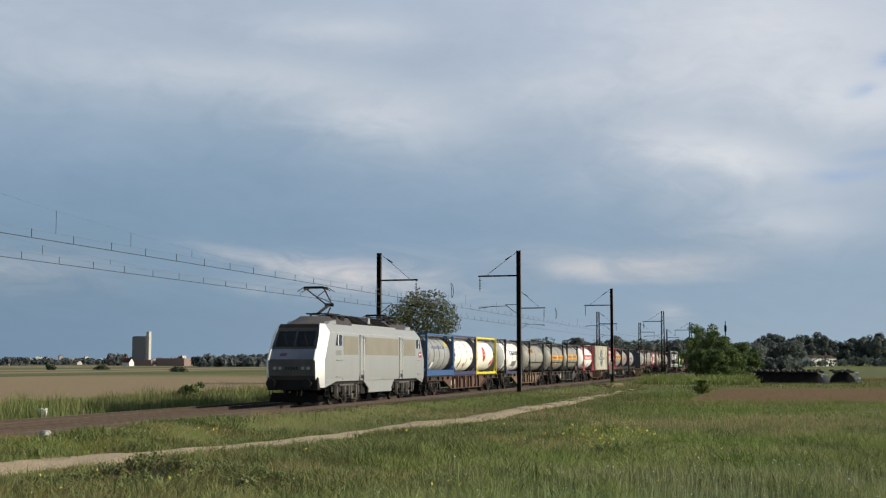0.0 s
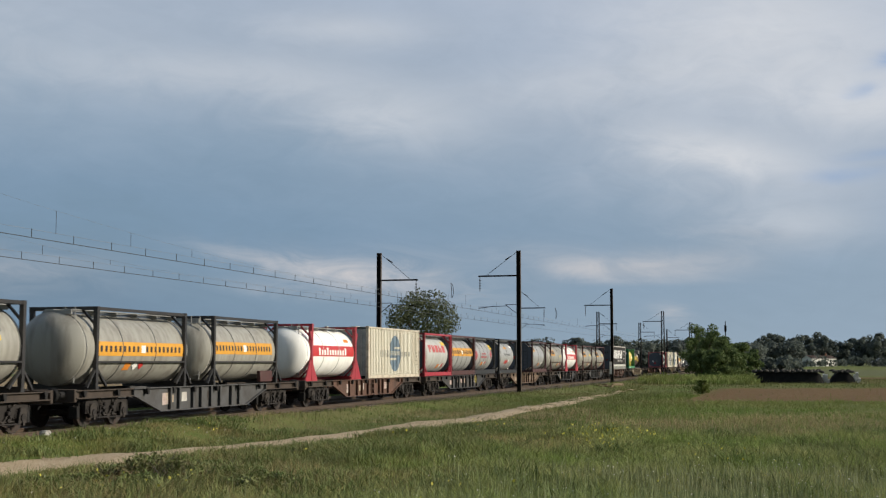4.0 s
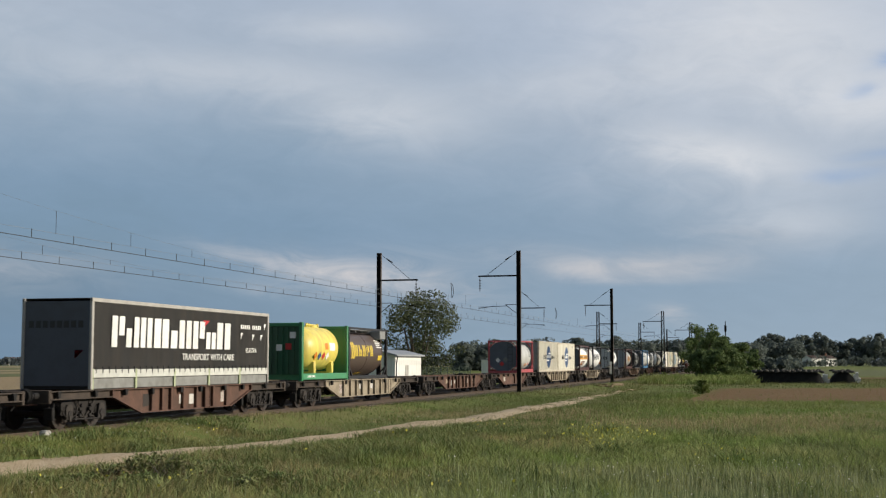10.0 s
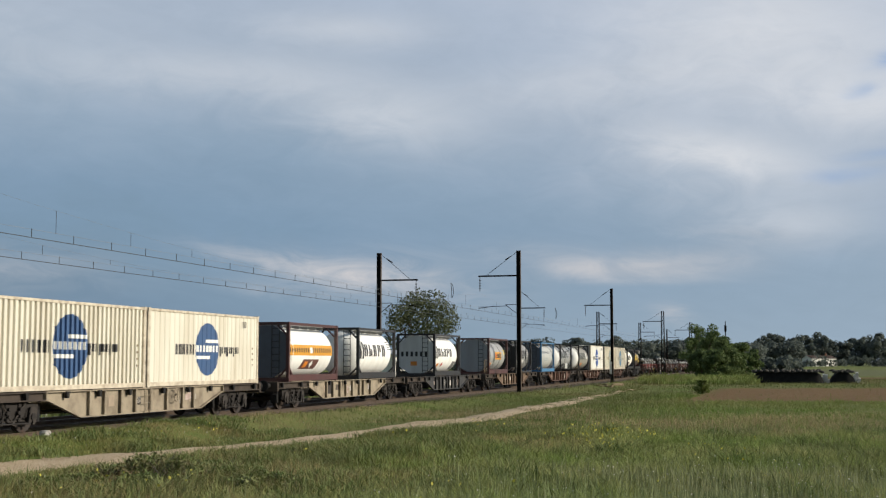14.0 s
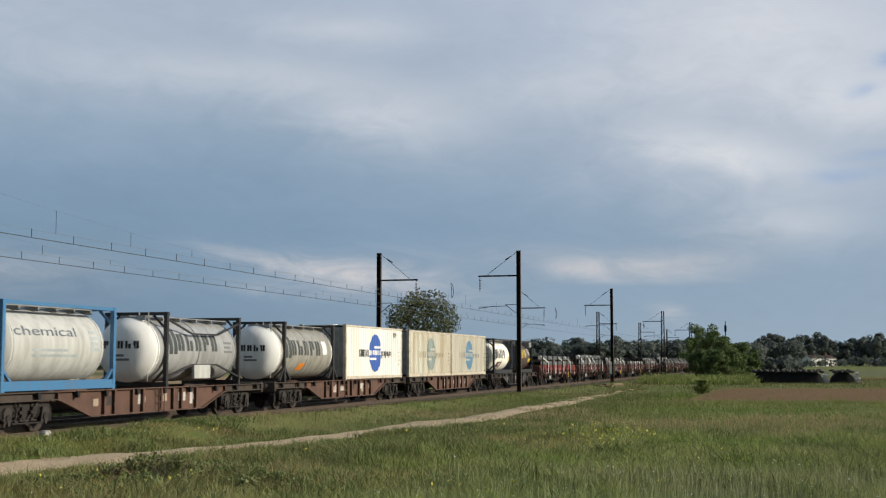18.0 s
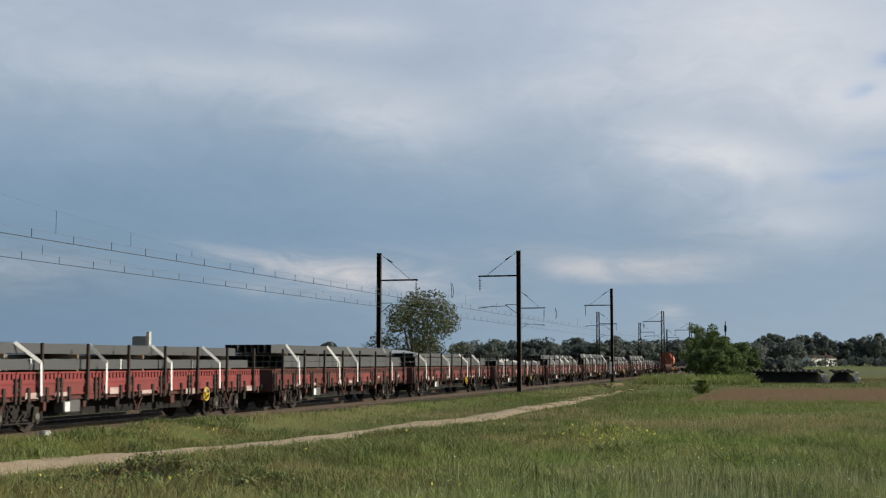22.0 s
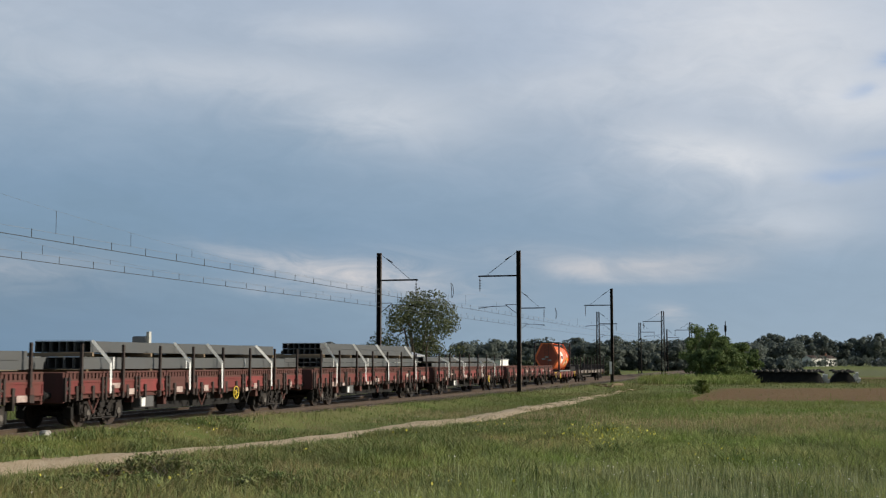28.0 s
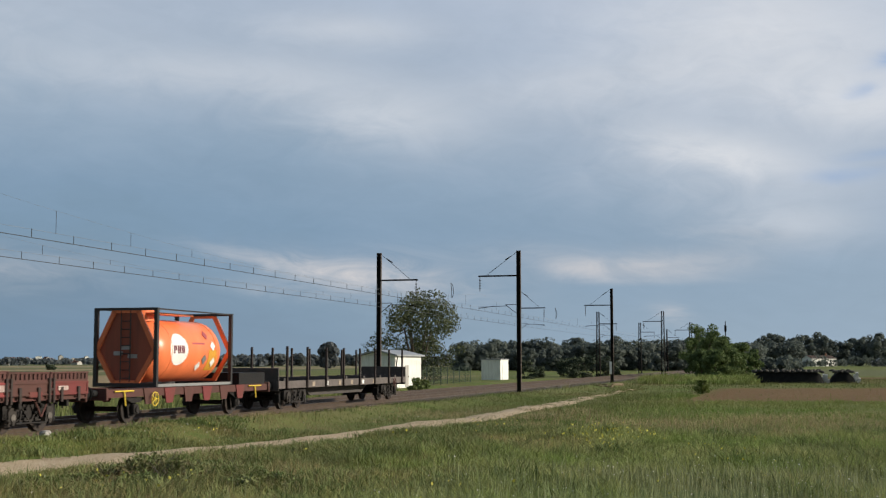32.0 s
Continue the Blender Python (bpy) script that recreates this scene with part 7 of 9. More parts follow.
        prism(bm, [(L - 1.55, 2.28), (L - 1.0, 2.28), (L - 1.06, 2.62), (L - 1.55, 2.56)], *sorted((X, X + s * 0.014)))
        emblem = part("emblem", bm, mat("emblem_red", (0.30, 0.045, 0.075), 0.5), lo, "dull red emblem")
        bm = bmesh.new()
        solid(bm, *sorted((X, X + s * 0.018)), L - 1.46, L - 1.12, 2.42, 2.50)
        part("emblem_bar", bm, M_white, emblem)
        # the ridge where the side meets the roof, white to paint in its highlight
        bm = bmesh.new()
        bar(bm, (s * 1.405, 1.4, 3.40), (s * 1.405, L - 1.4, 3.40), 0.035, 0.05)
        part("cant_rail", bm, P_locowhite, lo)
        # seams between the body panels
        for y in (2.9, 6.1, 9.0, 11.78, 15.2):
            bm = bmesh.new()
            solid(bm, *sorted((s * 1.431, s * 1.4345)), y, y + 0.018, 1.16, 2.15)
            part("seam", bm, M_seam, lo)
        for y0, y1 in ((2.95, 5.25), (6.1, 11.75), (12.6, 15.0)):
            bm = bmesh.new()
            solid(bm, *sorted((s * 1.425, s * 1.440)), y0, y1, 2.28, 2.30)
            part("seam", bm, M_seam, lo)
        # skirt between the bogies
        bm = bmesh.new()
        prism(bm, [(6.1, 1.12), (11.2, 1.12), (10.7, 0.70), (10.7, 0.50), (6.9, 0.50), (6.9, 0.72)], *sorted((s * 1.30, s * 1.38)))
        part("equipment_case", bm, P_loco, lo)
    bm = bmesh.new()
    solid(bm, -1.30, 1.30, 0.9, L - 0.9, 0.95, 1.14)
    solid(bm, -1.2, 1.2, 6.2, 10.9, 0.45, 1.0)
    part("underframe", bm, M_black, lo)
    bm = bmesh.new()
    solid(bm, -1.36, 1.36, 1.35, L - 1.35, 1.14, 3.42)
    solid(bm, -1.05, 1.05, 1.5, L - 1.5, 3.42, 3.80)
    part("machine_room", bm, M_black, lo)
    for y in (3.85, L - 3.85):
        bog = add_bogie(lo, y)
        bm = bmesh.new()
        for s in (-1, 1):
            prism(bm, [(-1.9, 0.62), (1.9, 0.62), (1.9, 0.86), (0.6, 0.98), (-0.6, 0.98), (-1.9, 0.86)], *sorted((s * 1.10, s * 1.22)))
        part("motor_frame", bm, M_bogie, bog)
        rnd = random.Random(int(y * 10))
        for s in (-1, 1):
            for k in (-1.55, -0.45, 0.45, 1.50):
                bm = bmesh.new()
                w, z0 = rnd.uniform(0.05, 0.10), rnd.uniform(0.28, 0.42)
                soft_box(bm, *sorted((s * 1.12, s * 1.29)), k - w, k + w, z0, 1.00, 0.02)
                part("bracket", bm, GREY_GEAR if k > 0 else M_bogie, bog)
                bm = bmesh.new()
                rod(bm, (s * 1.26, k + 0.24, 0.42), (s * 1.26, k + 0.24, 1.02), 0.055, 8)
                rod(bm, (s * 1.26, k + 0.24, 0.55), (s * 1.26, k + 0.24, 0.88), 0.085, 10)
                part("damper", bm, GREY_GEAR, bog)
                bm = bmesh.new()
                rod(bm, (s * 1.24, k - 0.3, 0.50), (s * 1.24, k + 0.15, 0.36), 0.03, 6)
                part("link_rod", bm, M_bogie, bog)
            bm = bmesh.new()
            rod(bm, (s * 1.25, -1.0, 0.93), (s * 1.25, 1.0, 0.93), 0.07, 10)
            part("yaw_damper", bm, GREY_GEAR, bog)
            for k in (-0.15, 0.85):
                bm = bmesh.new()
                soft_box(bm, *sorted((s * 1.14, s * 1.27)), k, k + 0.28, 0.22, 0.50, 0.03)
                part("brake_unit", bm, GREY_GEAR if k > 0 else M_black, bog)
    return lo


loco()

# the containers and wagons, front to back (places along the line in metres)
INK_R, INK_Y = M_red, mat("gold_print", (0.62, 0.45, 0.06), 0.5)
M_amber = mat("amber_band", (0.62, 0.30, 0.035), 0.5, dirt=0.15)
M_bluebar = mat("blue_band", (0.05, 0.06, 0.20), 0.5)
M_slateprint = mat("slate_print", (0.10, 0.125, 0.15), 0.6, dirt=0.3)
M_palebar = mat("pale_blue_print", (0.38, 0.42, 0.43), 0.6)
M_greyprint = mat("grey_print", (0.18, 0.18, 0.18), 0.6)


def amber_band(t, r, cz, y0, y1, z0=1.22, z1=1.78, mark=True):
    """The amber company band with dark blocks and a small shield."""
    b = sheet(t, M_amber, r, cz, y0, y1, z0, z1, "company_band", "amber company band with dark blocks")
    n = 9
    q = (y1 - y0 - 0.3) / 2
    zc, hh = (z0 + z1) / 2, (z1 - z0) * 0.21
    for a in (y0 + 0.12, y0 + 0.12 + q + 0.22):
        bm = bmesh.new()
        for k in range(n):
            w = (q - 0.1) / n
            wrapped(bm, r, cz, a + k * w, a + k * w + w * 0.46, zc - hh, zc + hh, 0.011, 2)
        tagged(part("small_print", bm, M_ink, b), kind="stuff")
    bm = bmesh.new()
    wrapped(bm, r, cz, y0 + q + 0.02, y0 + q + 0.30, zc - hh * 1.3, zc + hh * 1.3, 0.012, 2)
    part("shield", bm, M_white, b)


def amber_badge(t, r, cz, y0, y1, z0, z1):
    b = sheet(t, M_amber, r, cz, y0, y1, z0, z1, "company_badge", "amber company badge")
    bm = bmesh.new()
    w = (y1 - y0) * 0.74 / 8
    for k in range(8):
        wrapped(bm, r, cz, y0 + (y1 - y0) * 0.21 + k * w, y0 + (y1 - y0) * 0.21 + k * w + w * 0.66, z0 + (z1 - z0) * 0.22, z1 - (z1 - z0) * 0.2, 0.011, 2)
    tagged(part("small_print", bm, M_ink, b), kind="stuff")
    bm = bmesh.new()
    wrapped(bm, r, cz, y0 + (y1 - y0) * 0.05, y0 + (y1 - y0) * 0.16, z0 + (z1 - z0) * 0.2, z1 - (z1 - z0) * 0.2, 0.011, 2)
    part("sign", bm, M_red, b)


def placards(t, r, cz, y, z=0.62, three=True):
    sheet(t, M_orange, r, cz, y, y + 0.38, z + 0.04, z + 0.28, "orange_plate", slant=0.06)
    diamond(t, M_white, r, cz, y + 0.70, z + 0.18, 0.17)
    if three:
        diamond(t, M_red, r, cz, y + 1.08, z + 0.20, 0.16)


def build_containers():
    # wagon 1
    flat_wagon(71.25, 19.74, "brown", ladder=9.6, seed=1)
    t, k, r, z = tank_container(72.0, "grey steel tank in a blue frame with pale lettering blocks", F_blue, P_steel, rail=0.34, bands=5)
    wrap_words("chemical", M_slateprint, t, r, z, 1.40, 4.35, 1.66, 0.42)
    lines_of_print(t, M_palebar, r, z, 1.8, 4.0, 1.05, 1.2, 1)
    sheet(t, M_yellow, r, z, 4.75, 5.3, 1.85, 2.1, "label_plate"), sheet(t, M_white, r, z, 1.35, 1.8, 0.45, 0.85, "document_box", t=0.06)
    t, k, r, z = tank_container(78.07, "white tank with a dark blue stripe in a navy frame", F_navy, P_cream, rail=0.22, bands=4)
    sheet(t, M_bluebar, r, z, 0.45, 0.85, 0.7, 2.2, "blue_stripe")
    diamond(t, mat("green_print", (0.05, 0.22, 0.08)), r, z, 2.1, 0.72, 0.2), diamond(t, M_red, r, z, 3.4, 0.7, 0.18)
    lines_of_print(t, M_greyprint, r, z, 4.7, 5.2, 1.0, 1.25, 3)
    t, k, r, z = tank_container(84.15, "cream tank with a red oval badge in a yellow frame", F_yellow, P_cream, rail=0.16, bands=2)
    bm = bmesh.new()
    disc(bm, r, z, 2.55, 1.42, 0.40, 0.52)
    part("oval_badge", bm, M_red, t, "red oval badge")
    bm = bmesh.new()
    wrapped(bm, r, z, 2.38, 2.72, 1.32, 1.40, 0.014, 2), wrapped(bm, r, z, 2.42, 2.68, 1.55, 1.62, 0.014, 2)
    part("badge_mark", bm, M_cream2, t)
    diamond(t, M_red, r, z, 4.75, 0.8, 0.22), lines_of_print(t, M_red, r, z, 5.0, 5.6, 0.7, 1.2, 4)
    # wagon 2
    flat_wagon(90.95, 19.6, "mixed", seed=2)
    t, k, r, z = tank_container(93.4, "white tank with a black mark, dark frame and navy skirts", F_dark, P_white, over=0.9, back=0.25, rail=0.0, bands=5, top=0.08, waist=False, walkway=True)
    # white dome painted grey, with its shade in the colour
    dome_end(t, r, z, -0.9, paint("dome_shaded_white", (0.52, 0.53, 0.54)), label="white dome with grey shade in its paint")
    wordmark(t, M_ink, r, z, 2.35, 4.9, 1.40, 1.70, 7)
    sheet(t, M_greyprint, r, z, 1.75, 2.1, 1.35, 1.80, "bird_sign"), sheet(t, M_greyprint, r, z, 2.9, 4.2, 0.55, 0.95, "grey_panel")
    sheet(t, M_yellow, r, z, 0.3, 0.9, 1.9, 2.02, "label_plate"), lines_of_print(t, M_greyprint, r, z, 5.0, 5.6, 0.7, 1.9, 5)
    skirt(t, F_navy)
    t, k, r, z = tank_container(102.55, "grey tank with an amber badge, domed ends beyond its frame", F_dark, P_greyclad, over=1.05, back=0.35, rail=0.0, bands=3, waist=True, r=1.16)
    amber_badge(t, r, z, 0.3, 2.0, 1.55, 2.0), lines_of_print(t, M_greyprint, r, z, 4.4, 5.1, 1.7, 2.0, 2), sheet(t, M_yellow, r, z, 4.5, 5.0, 1.45, 1.6, "label_plate")
    # wagon 3
    flat_wagon(110.55, 19.0, "grey", seed=3)
    t, k, r, z = tank_container(112.4, "grey tank with an amber band, domed ends beyond its frame", F_dark, P_greyclad, over=1.0, back=0.6, rail=0.0, bands=4, waist=True, r=1.16)
    amber_band(t, r, z, 0.2, 5.9, 1.05, 1.50), placards(t, r, z, 2.0, 0.55)
    t, k, r, z = tank_container(120.7, "grey tank with an amber band and a rust-red tool box", F_dark, P_greyclad, over=0.6, back=0.5, rail=0.0, bands=4, waist=True, r=1.16)
    amber_band(t, r, z, 0.2, 5.6, 1.15, 1.62)
    bm = bmesh.new()
    soft_box(bm, 1.05, 1.22, 4.3, 5.5, 0.05, 0.5, 0.02)
    part("tool_box", bm, F_brown, t)
    # wagon 4
    flat_wagon(129.2, 19.2, "brown", ladder=9.6, seed=4)
    sun_tank(130.7)
    box_container(138.62, "cream corrugated container with a faded round blue badge", C_cream, mat("faded_badge", (0.20, 0.27, 0.33), 0.6), ink=M_fade, faint=C_cream)
    # wagon 5
    flat_wagon(148.35, 19.6, "dark", wheel_at=12.2, wheel_col=mat("dull_yellow", (0.45, 0.36, 0.10), 0.6), seed=5)
    t, k, r, z = tank_container(148.85, "pale tank with red lettering blocks in a red frame", F_red, P_pale, rail=0.22, bands=2, band_m=P_pale)
    wordmark(t, INK_R, r, z, 1.35, 5.1, 1.45, 1.88, 5)
    placards(t, r, z, 3.6, 0.45), sheet(t, M_greyprint, r, z, 0.5, 0.9, 0.5, 0.9, "label_plate"), sheet(t, M_yellow, r, z, 4.6, 5.4, 1.9, 2.1, "label_plate")
    t, k, r, z = tank_container(155.02, "steel tank with an amber band in a rust-red skirted frame", F_brown, P_steel, rail=0.28, bands=5)
    amber_band(t, r, z, 0.2, 5.75, 1.25, 1.78)
    t, k, r, z = tank_container(161.12, "steel tank with red badges in a dark frame", F_dark, P_steel, rail=0.30, bands=5)
    for y in (0.75,):
        bm = bmesh.new()
        disc(bm, r, z, y, 1.35, 0.34, 0.34)
        part("round_badge", bm, M_redfade, t, "red ring badge")
    wordmark(t, M_redfade, r, z, 2.2, 3.8, 1.15, 1.30, 8), wordmark(t, M_redfade, r, z, 2.4, 3.6, 1.38, 1.5, 5)
    diamond(t, M_redfade, r, z, 5.0, 1.42, 0.30), sheet(t, M_yellow, r, z, 5.0, 5.6, 1.75, 2.1, "label_plate")
    placards(t, r, z, 2.5, 0.6)
    # wagon 6
    flat_wagon(168.0, 19.7, "mixed", ladder=13.0, seed=6)
    t, k, r, z = tank_container(168.6, "grey steel tank with red hazard plates in a dark frame", F_dark, P_steel, rail=0.25, bands=3, inset=0.35)
    wordmark(t, M_greyprint, r, z, 2.0, 4.2, 1.35, 1.50, 9), sheet(t, M_red, r, z, 2.3, 3.3, 0.75, 1.0, "red_plate", slant=0.15), diamond(t, M_white, r, z, 3.6, 0.95, 0.17)
    sheet(t, M_amber, r, z, 2.4, 3.3, 1.85, 2.0, "badge"), sheet(t, M_white, r, z, 4.6, 5.4, 1.95, 2.08, "label_plate")
    # end plates in this blue-grey carry their shade in the colour
    t, k, r, z = tank_container(181.05, "grey tank with a dark octagonal end, brown frame", F_brown, P_steel, rail=0.26, bands=3, end_m=mat("end_shade_blue_grey", (0.095, 0.110, 0.135), 0.5), inset=0.2)
    amber_badge(t, r, z, 0.3, 2.0, 1.75, 2.15), diamond(t, M_white, r, z, 4.6, 0.75, 0.2), sheet(t, M_orange, r, z, 3.5, 3.9, 0.55, 0.8, "orange_plate")
    for x, zz in ((-0.5, 1.25), (0.1, 1.22)):
        bm = bmesh.new()
        solid(bm, x - 0.16, x + 0.16, 0.035, 0.05, zz - 0.12, zz + 0.12)
        part("end_plate_sign", bm, M_red if x < 0 else M_white, t)
    # wagon 7
    flat_wagon(187.85, 18.6, "dark", seed=7)
    t, k, r, z = tank_container(189.4, "grey domed tank with an amber badge in a brown frame", F_brown, P_greyclad, over=1.05, back=0.6, rail=0.0, bands=4, waist=True, r=1.17)
    amber_badge(t, r, z, 0.25, 2.35, 1.45, 1.95), lines_of_print(t, M_greyprint, r, z, 4.4, 5.2, 1.6, 2.0, 3), sheet(t, M_yellow, r, z, 4.6, 5.1, 1.35, 1.5, "label_plate"), placards(t, r, z, 4.0, 0.5)
    sun_tank(197.5)
    # wagon 8
    flat_wagon(206.45, 18.8, "grey", seed=8)
    for u in (207.55, 216.65):
        t, k, r, z = tank_container(u, "grey domed tank with an amber badge in a brown frame", F_brown, P_greyclad, over=1.05, back=0.45, rail=0.0, bands=4, waist=True, r=1.17)
        amber_badge(t, r, z, 0.25, 2.35, 1.45, 1.95), sheet(t, M_yellow, r, z, 4.6, 5.3, 1.5, 1.75, "label_plate"), sheet(t, M_orange, r, z, 4.1, 4.5, 0.5, 0.8, "orange_plate"), diamond(t, M_white, r, z, 5.0, 0.6, 0.18)
    # wagon 9
    flat_wagon(225.3, 18.9, "brown", ladder=10.6, seed=9)
    curtain_box(228.15)
    # wagon 10
    flat_wagon(244.3, 19.7, "tan", ladder=13.4, seed=10)
    green_rack(245.62)
    t, k, r, z = tank_container(251.75, "dark brown tank with gold lettering blocks in a black frame", F_dark, P_brown, rail=0.16, bands=3, band_m=P_brown, inset=0.12)
    wordmark(t, INK_Y, r, z, 0.6, 4.1, 1.15, 1.70, 6, tall_first=True)
    lines_of_print(t, M_white, r, z, 4.6, 5.4, 1.6, 2.05, 4), sheet(t, M_yellow, r, z, 4.8, 5.4, 0.95, 1.2, "label_plate"), sheet(t, M_yellow, r, z, 2.8, 3.6, 0.22, 0.34, "label_plate")
    end_box(t)
    # articulated wagon, mostly empty
    flat_wagon(264.0, 17.4, "brown", pivots=(2.3, 16.6), seed=11, ladder=None)
    flat_wagon(281.3, 17.5, "brown", pivots=(1.4, 14.6), seed=12, plain=True)
    t, k, r, z = tank_container(291.25, "white tank with red lettering blocks in a faded red frame", F_pink, P_pale, rail=0.26, bands=1, band_m=P_pale, end_m=mat("end_shade_blue_grey", (0.095, 0.110, 0.135), 0.5))
    wordmark(t, M_redfade, r, z, 0.45, 2.1, 1.35, 1.85, 3)
    lines_of_print(t, M_greyprint, r, z, 0.5, 2.0, 0.85, 1.2, 4), placards(t, r, z, 3.9, 0.5), lines_of_print(t, M_greyprint, r, z, 4.6, 5.3, 1.3, 2.0, 5)
    for x, zz, s, m in ((-0.42, 1.0, 0.2, M_white), (0.2, 1.05, 0.22, M_greyprint), (-0.1, 0.72, 0.2, M_red)):
        bm = bmesh.new()
        f = [bm.verts.new((x + a * s, y, zz + b * s)) for y in (0.03, 0.05) for a, b in ((0, 1), (1, 0), (0, -1), (-1, 0))]
        bm.faces.new(f[:4]), bm.faces.new(f[4:])
        for i in range(4):
            bm.faces.new((f[i], f[(i + 1) % 4], f[4 + (i + 1) % 4], f[4 + i]))
        part("placard", bm, m, t)
    # wagon 13
    flat_wagon(299.0, 20.0, "tan", wheel_at=12.0, ladder=9.8, seed=13)
    box_container(299.9, "cream corrugated container with a round blue badge", C_white, M_blue, depth=0.075)
    box_container(309.15, "cream corrugated container with a bright round blue badge", C_cream, M_blue, tail="33", pitch=0.36, depth=0.02)
    # wagon 14
    flat_wagon(319.6, 19.2, "tan", seed=14)
    t, k, r, z = tank_container(321.5, "white tank with an amber band in a dark brown frame", F_brown, P_white, rail=0.28, bands=1, band_m=P_white, end_m=mat("end_shade_blue_grey", (0.095, 0.110, 0.135), 0.5), top=0.13)
    amber_band(t, r, z, 0.2, 5.5, 1.15, 1.62)
    sheet(t, M_brownpatch, r, z, 1.9, 3.8, 0.55, 0.98, "brown_panel", slant=0.15), sheet(t, M_orange, r, z, 2.2, 2.6, 0.62, 0.88, "orange_plate", slant=0.1, t=0.012), diamond(t, M_white, r, z, 3.1, 0.76, 0.19)
    t, k, r, z = tank_container(330.6, "white tank with black lettering blocks in a black frame", F_dark, P_white, rail=0.30, bands=1, band_m=P_white, top=0.12, end_m=None)
    wordmark(t, M_ink, r, z, 0.5, 4.7, 1.15, 1.75, 6, tall_first=True)
    lines_of_print(t, M_greyprint, r, z, 4.9, 5.5, 1.5, 2.0, 4)
    # wagon 15
    flat_wagon(338.2, 18.4, "dark", seed=15)
    t, k, r, z = tank_container(344.6, "white octagon-ended tank with black blocks, dark frame", F_dark, P_white, rail=0.28, bands=2, band_m=P_white, end_m=paint("end_white", (0.55, 0.56, 0.55)))
    wordmark(t, M_ink, r, z, 0.5, 4.4, 1.2, 1.7, 6, tall_first=True), sheet(t, M_greyprint, r, z, 4.6, 5.4, 0.4, 0.9, "torn_label"), placards(t, r, z, 1.2, 0.5)
    bm = bmesh.new()
    for i in range(6):
        solid(bm, -0.95 + 0.3 * i, -0.80 + 0.3 * i, 0.035, 0.05, 1.2, 1.5)
    part("end_wordmark", bm, M_ink, t)
    bm = bmesh.new()
    solid(bm, -0.35, 0.05, 0.035, 0.05, 0.65, 0.9)
    part("end_sign", bm, M_orange, t)
    # wagon 16
    flat_wagon(356.9, 19.6, "mixed", seed=16, ladder=None)
    t, k, r, z = tank_container(358.82, "grey steel tank with an amber badge in a brown frame", F_brown, P_steel, rail=0.30, bands=4, end_m=paint("end_grey", (0.30, 0.32, 0.34)))
    amber_badge(t, r, z, 2.3, 4.3, 1.05, 1.60), lines_of_print(t, M_yellow, r, z, 5.0, 5.6, 1.45, 1.8, 3), placards(t, r, z, 1.1, 0.55, False)
    bm = bmesh.new()
    rod(bm, (1.1, -0.5, 0.1), (1.1, -0.5, 1.0), 0.025, 6), rod(bm, (1.1, -1.0, 0.1), (1.1, -1.0, 1.0), 0.025, 6), rod(bm, (1.1, -1.0, 1.0), (1.1, -0.5, 1.0), 0.025, 6)
    part("grab_rail", bm, M_wood, t)
    t, k, r, z = tank_container(367.95, "dull steel tank with dark blocks behind crossed braces", F_dark, P_steel, rail=0.14, bands=4, diag="x", end_m=F_dark)
    end_letters(t, -0.85, 1.75, 6)
    wordmark(t, M_ink, r, z, 0.4, 4.6, 1.15, 1.80, 6, tall_first=True), sheet(t, M_white, r, z, 2.6, 3.3, 0.85, 1.05, "label_plate", slant=0.1), lines_of_print(t, M_greyprint, r, z, 4.8, 5.4, 1.2, 2.0, 5)
    # wagon 17
    flat_wagon(377.0, 19.6, "brown", ladder=10.2, seed=17)
    t, k, r, z = tank_container(378.4, "pale grey tank with faint lettering blocks in a bright blue frame", paint("frame_sky_blue", (0.05, 0.17, 0.33)), P_pale, rail=0.28, bands=2, band_m=P_pale, end_m=mat("end_shade_blue_grey", (0.095, 0.110, 0.135), 0.5))
    wrap_words("chemical", M_slateprint, t, r, z, 0.75, 3.95, 1.62, 0.42), lines_of_print(t, M_palebar, r, z, 1.6, 4.0, 1.0, 1.32, 2), lines_of_print(t, M_palebar, r, z, 4.7, 5.4, 1.2, 1.9, 4), sheet(t, M_white, r, z, 4.5, 5.1, 0.16, 0.32, "label_plate")
    t, k, r, z = tank_container(387.88, "steel tank with dark green lettering blocks and white domed end", F_dark, P_steel, over=0.95, back=0.25, rail=0.0, bands=3, diag="o", gusset=False, r=1.12)
    dome_end(t, r, z, -0.95, P_white)
    wordmark(t, M_greenink, r, z, 0.4, 4.4, 1.25, 1.85, 6, tall_first=True), lines_of_print(t, M_greyprint, r, z, 4.8, 5.5, 1.2, 1.7, 3)
    bm = bmesh.new()
    soft_box(bm, 1.12, 1.24, 2.1, 3.4, 0.25, 0.75, 0.02)
    part("document_case", bm, P_pale, t)
    # wagon 18
    flat_wagon(396.7, 19.6, "brown", ladder=9.0, seed=18)
    t, k, r, z = tank_container(398.45, "grey tank with faint lettering blocks and white domed ends", F_dark, P_greyclad, over=0.85, back=0.4, rail=0.0, bands=3, band_m=P_greyclad, r=1.15, gusset=True)
    dome_end(t, r, z, -0.85, P_white), dome_end(t, r, z, 6.06 + 0.4, P_white, True)
    wordmark(t, M_greenink, r, z, 0.3, 4.6, 1.15, 1.80, 6, tall_first=True), sheet(t, M_orange, r, z, 1.9, 2.6, 0.5, 0.8, "orange_plate", slant=0.2), sheet(t, M_white, r, z, 4.7, 5.2, 1.2, 1.8, "label_plate")
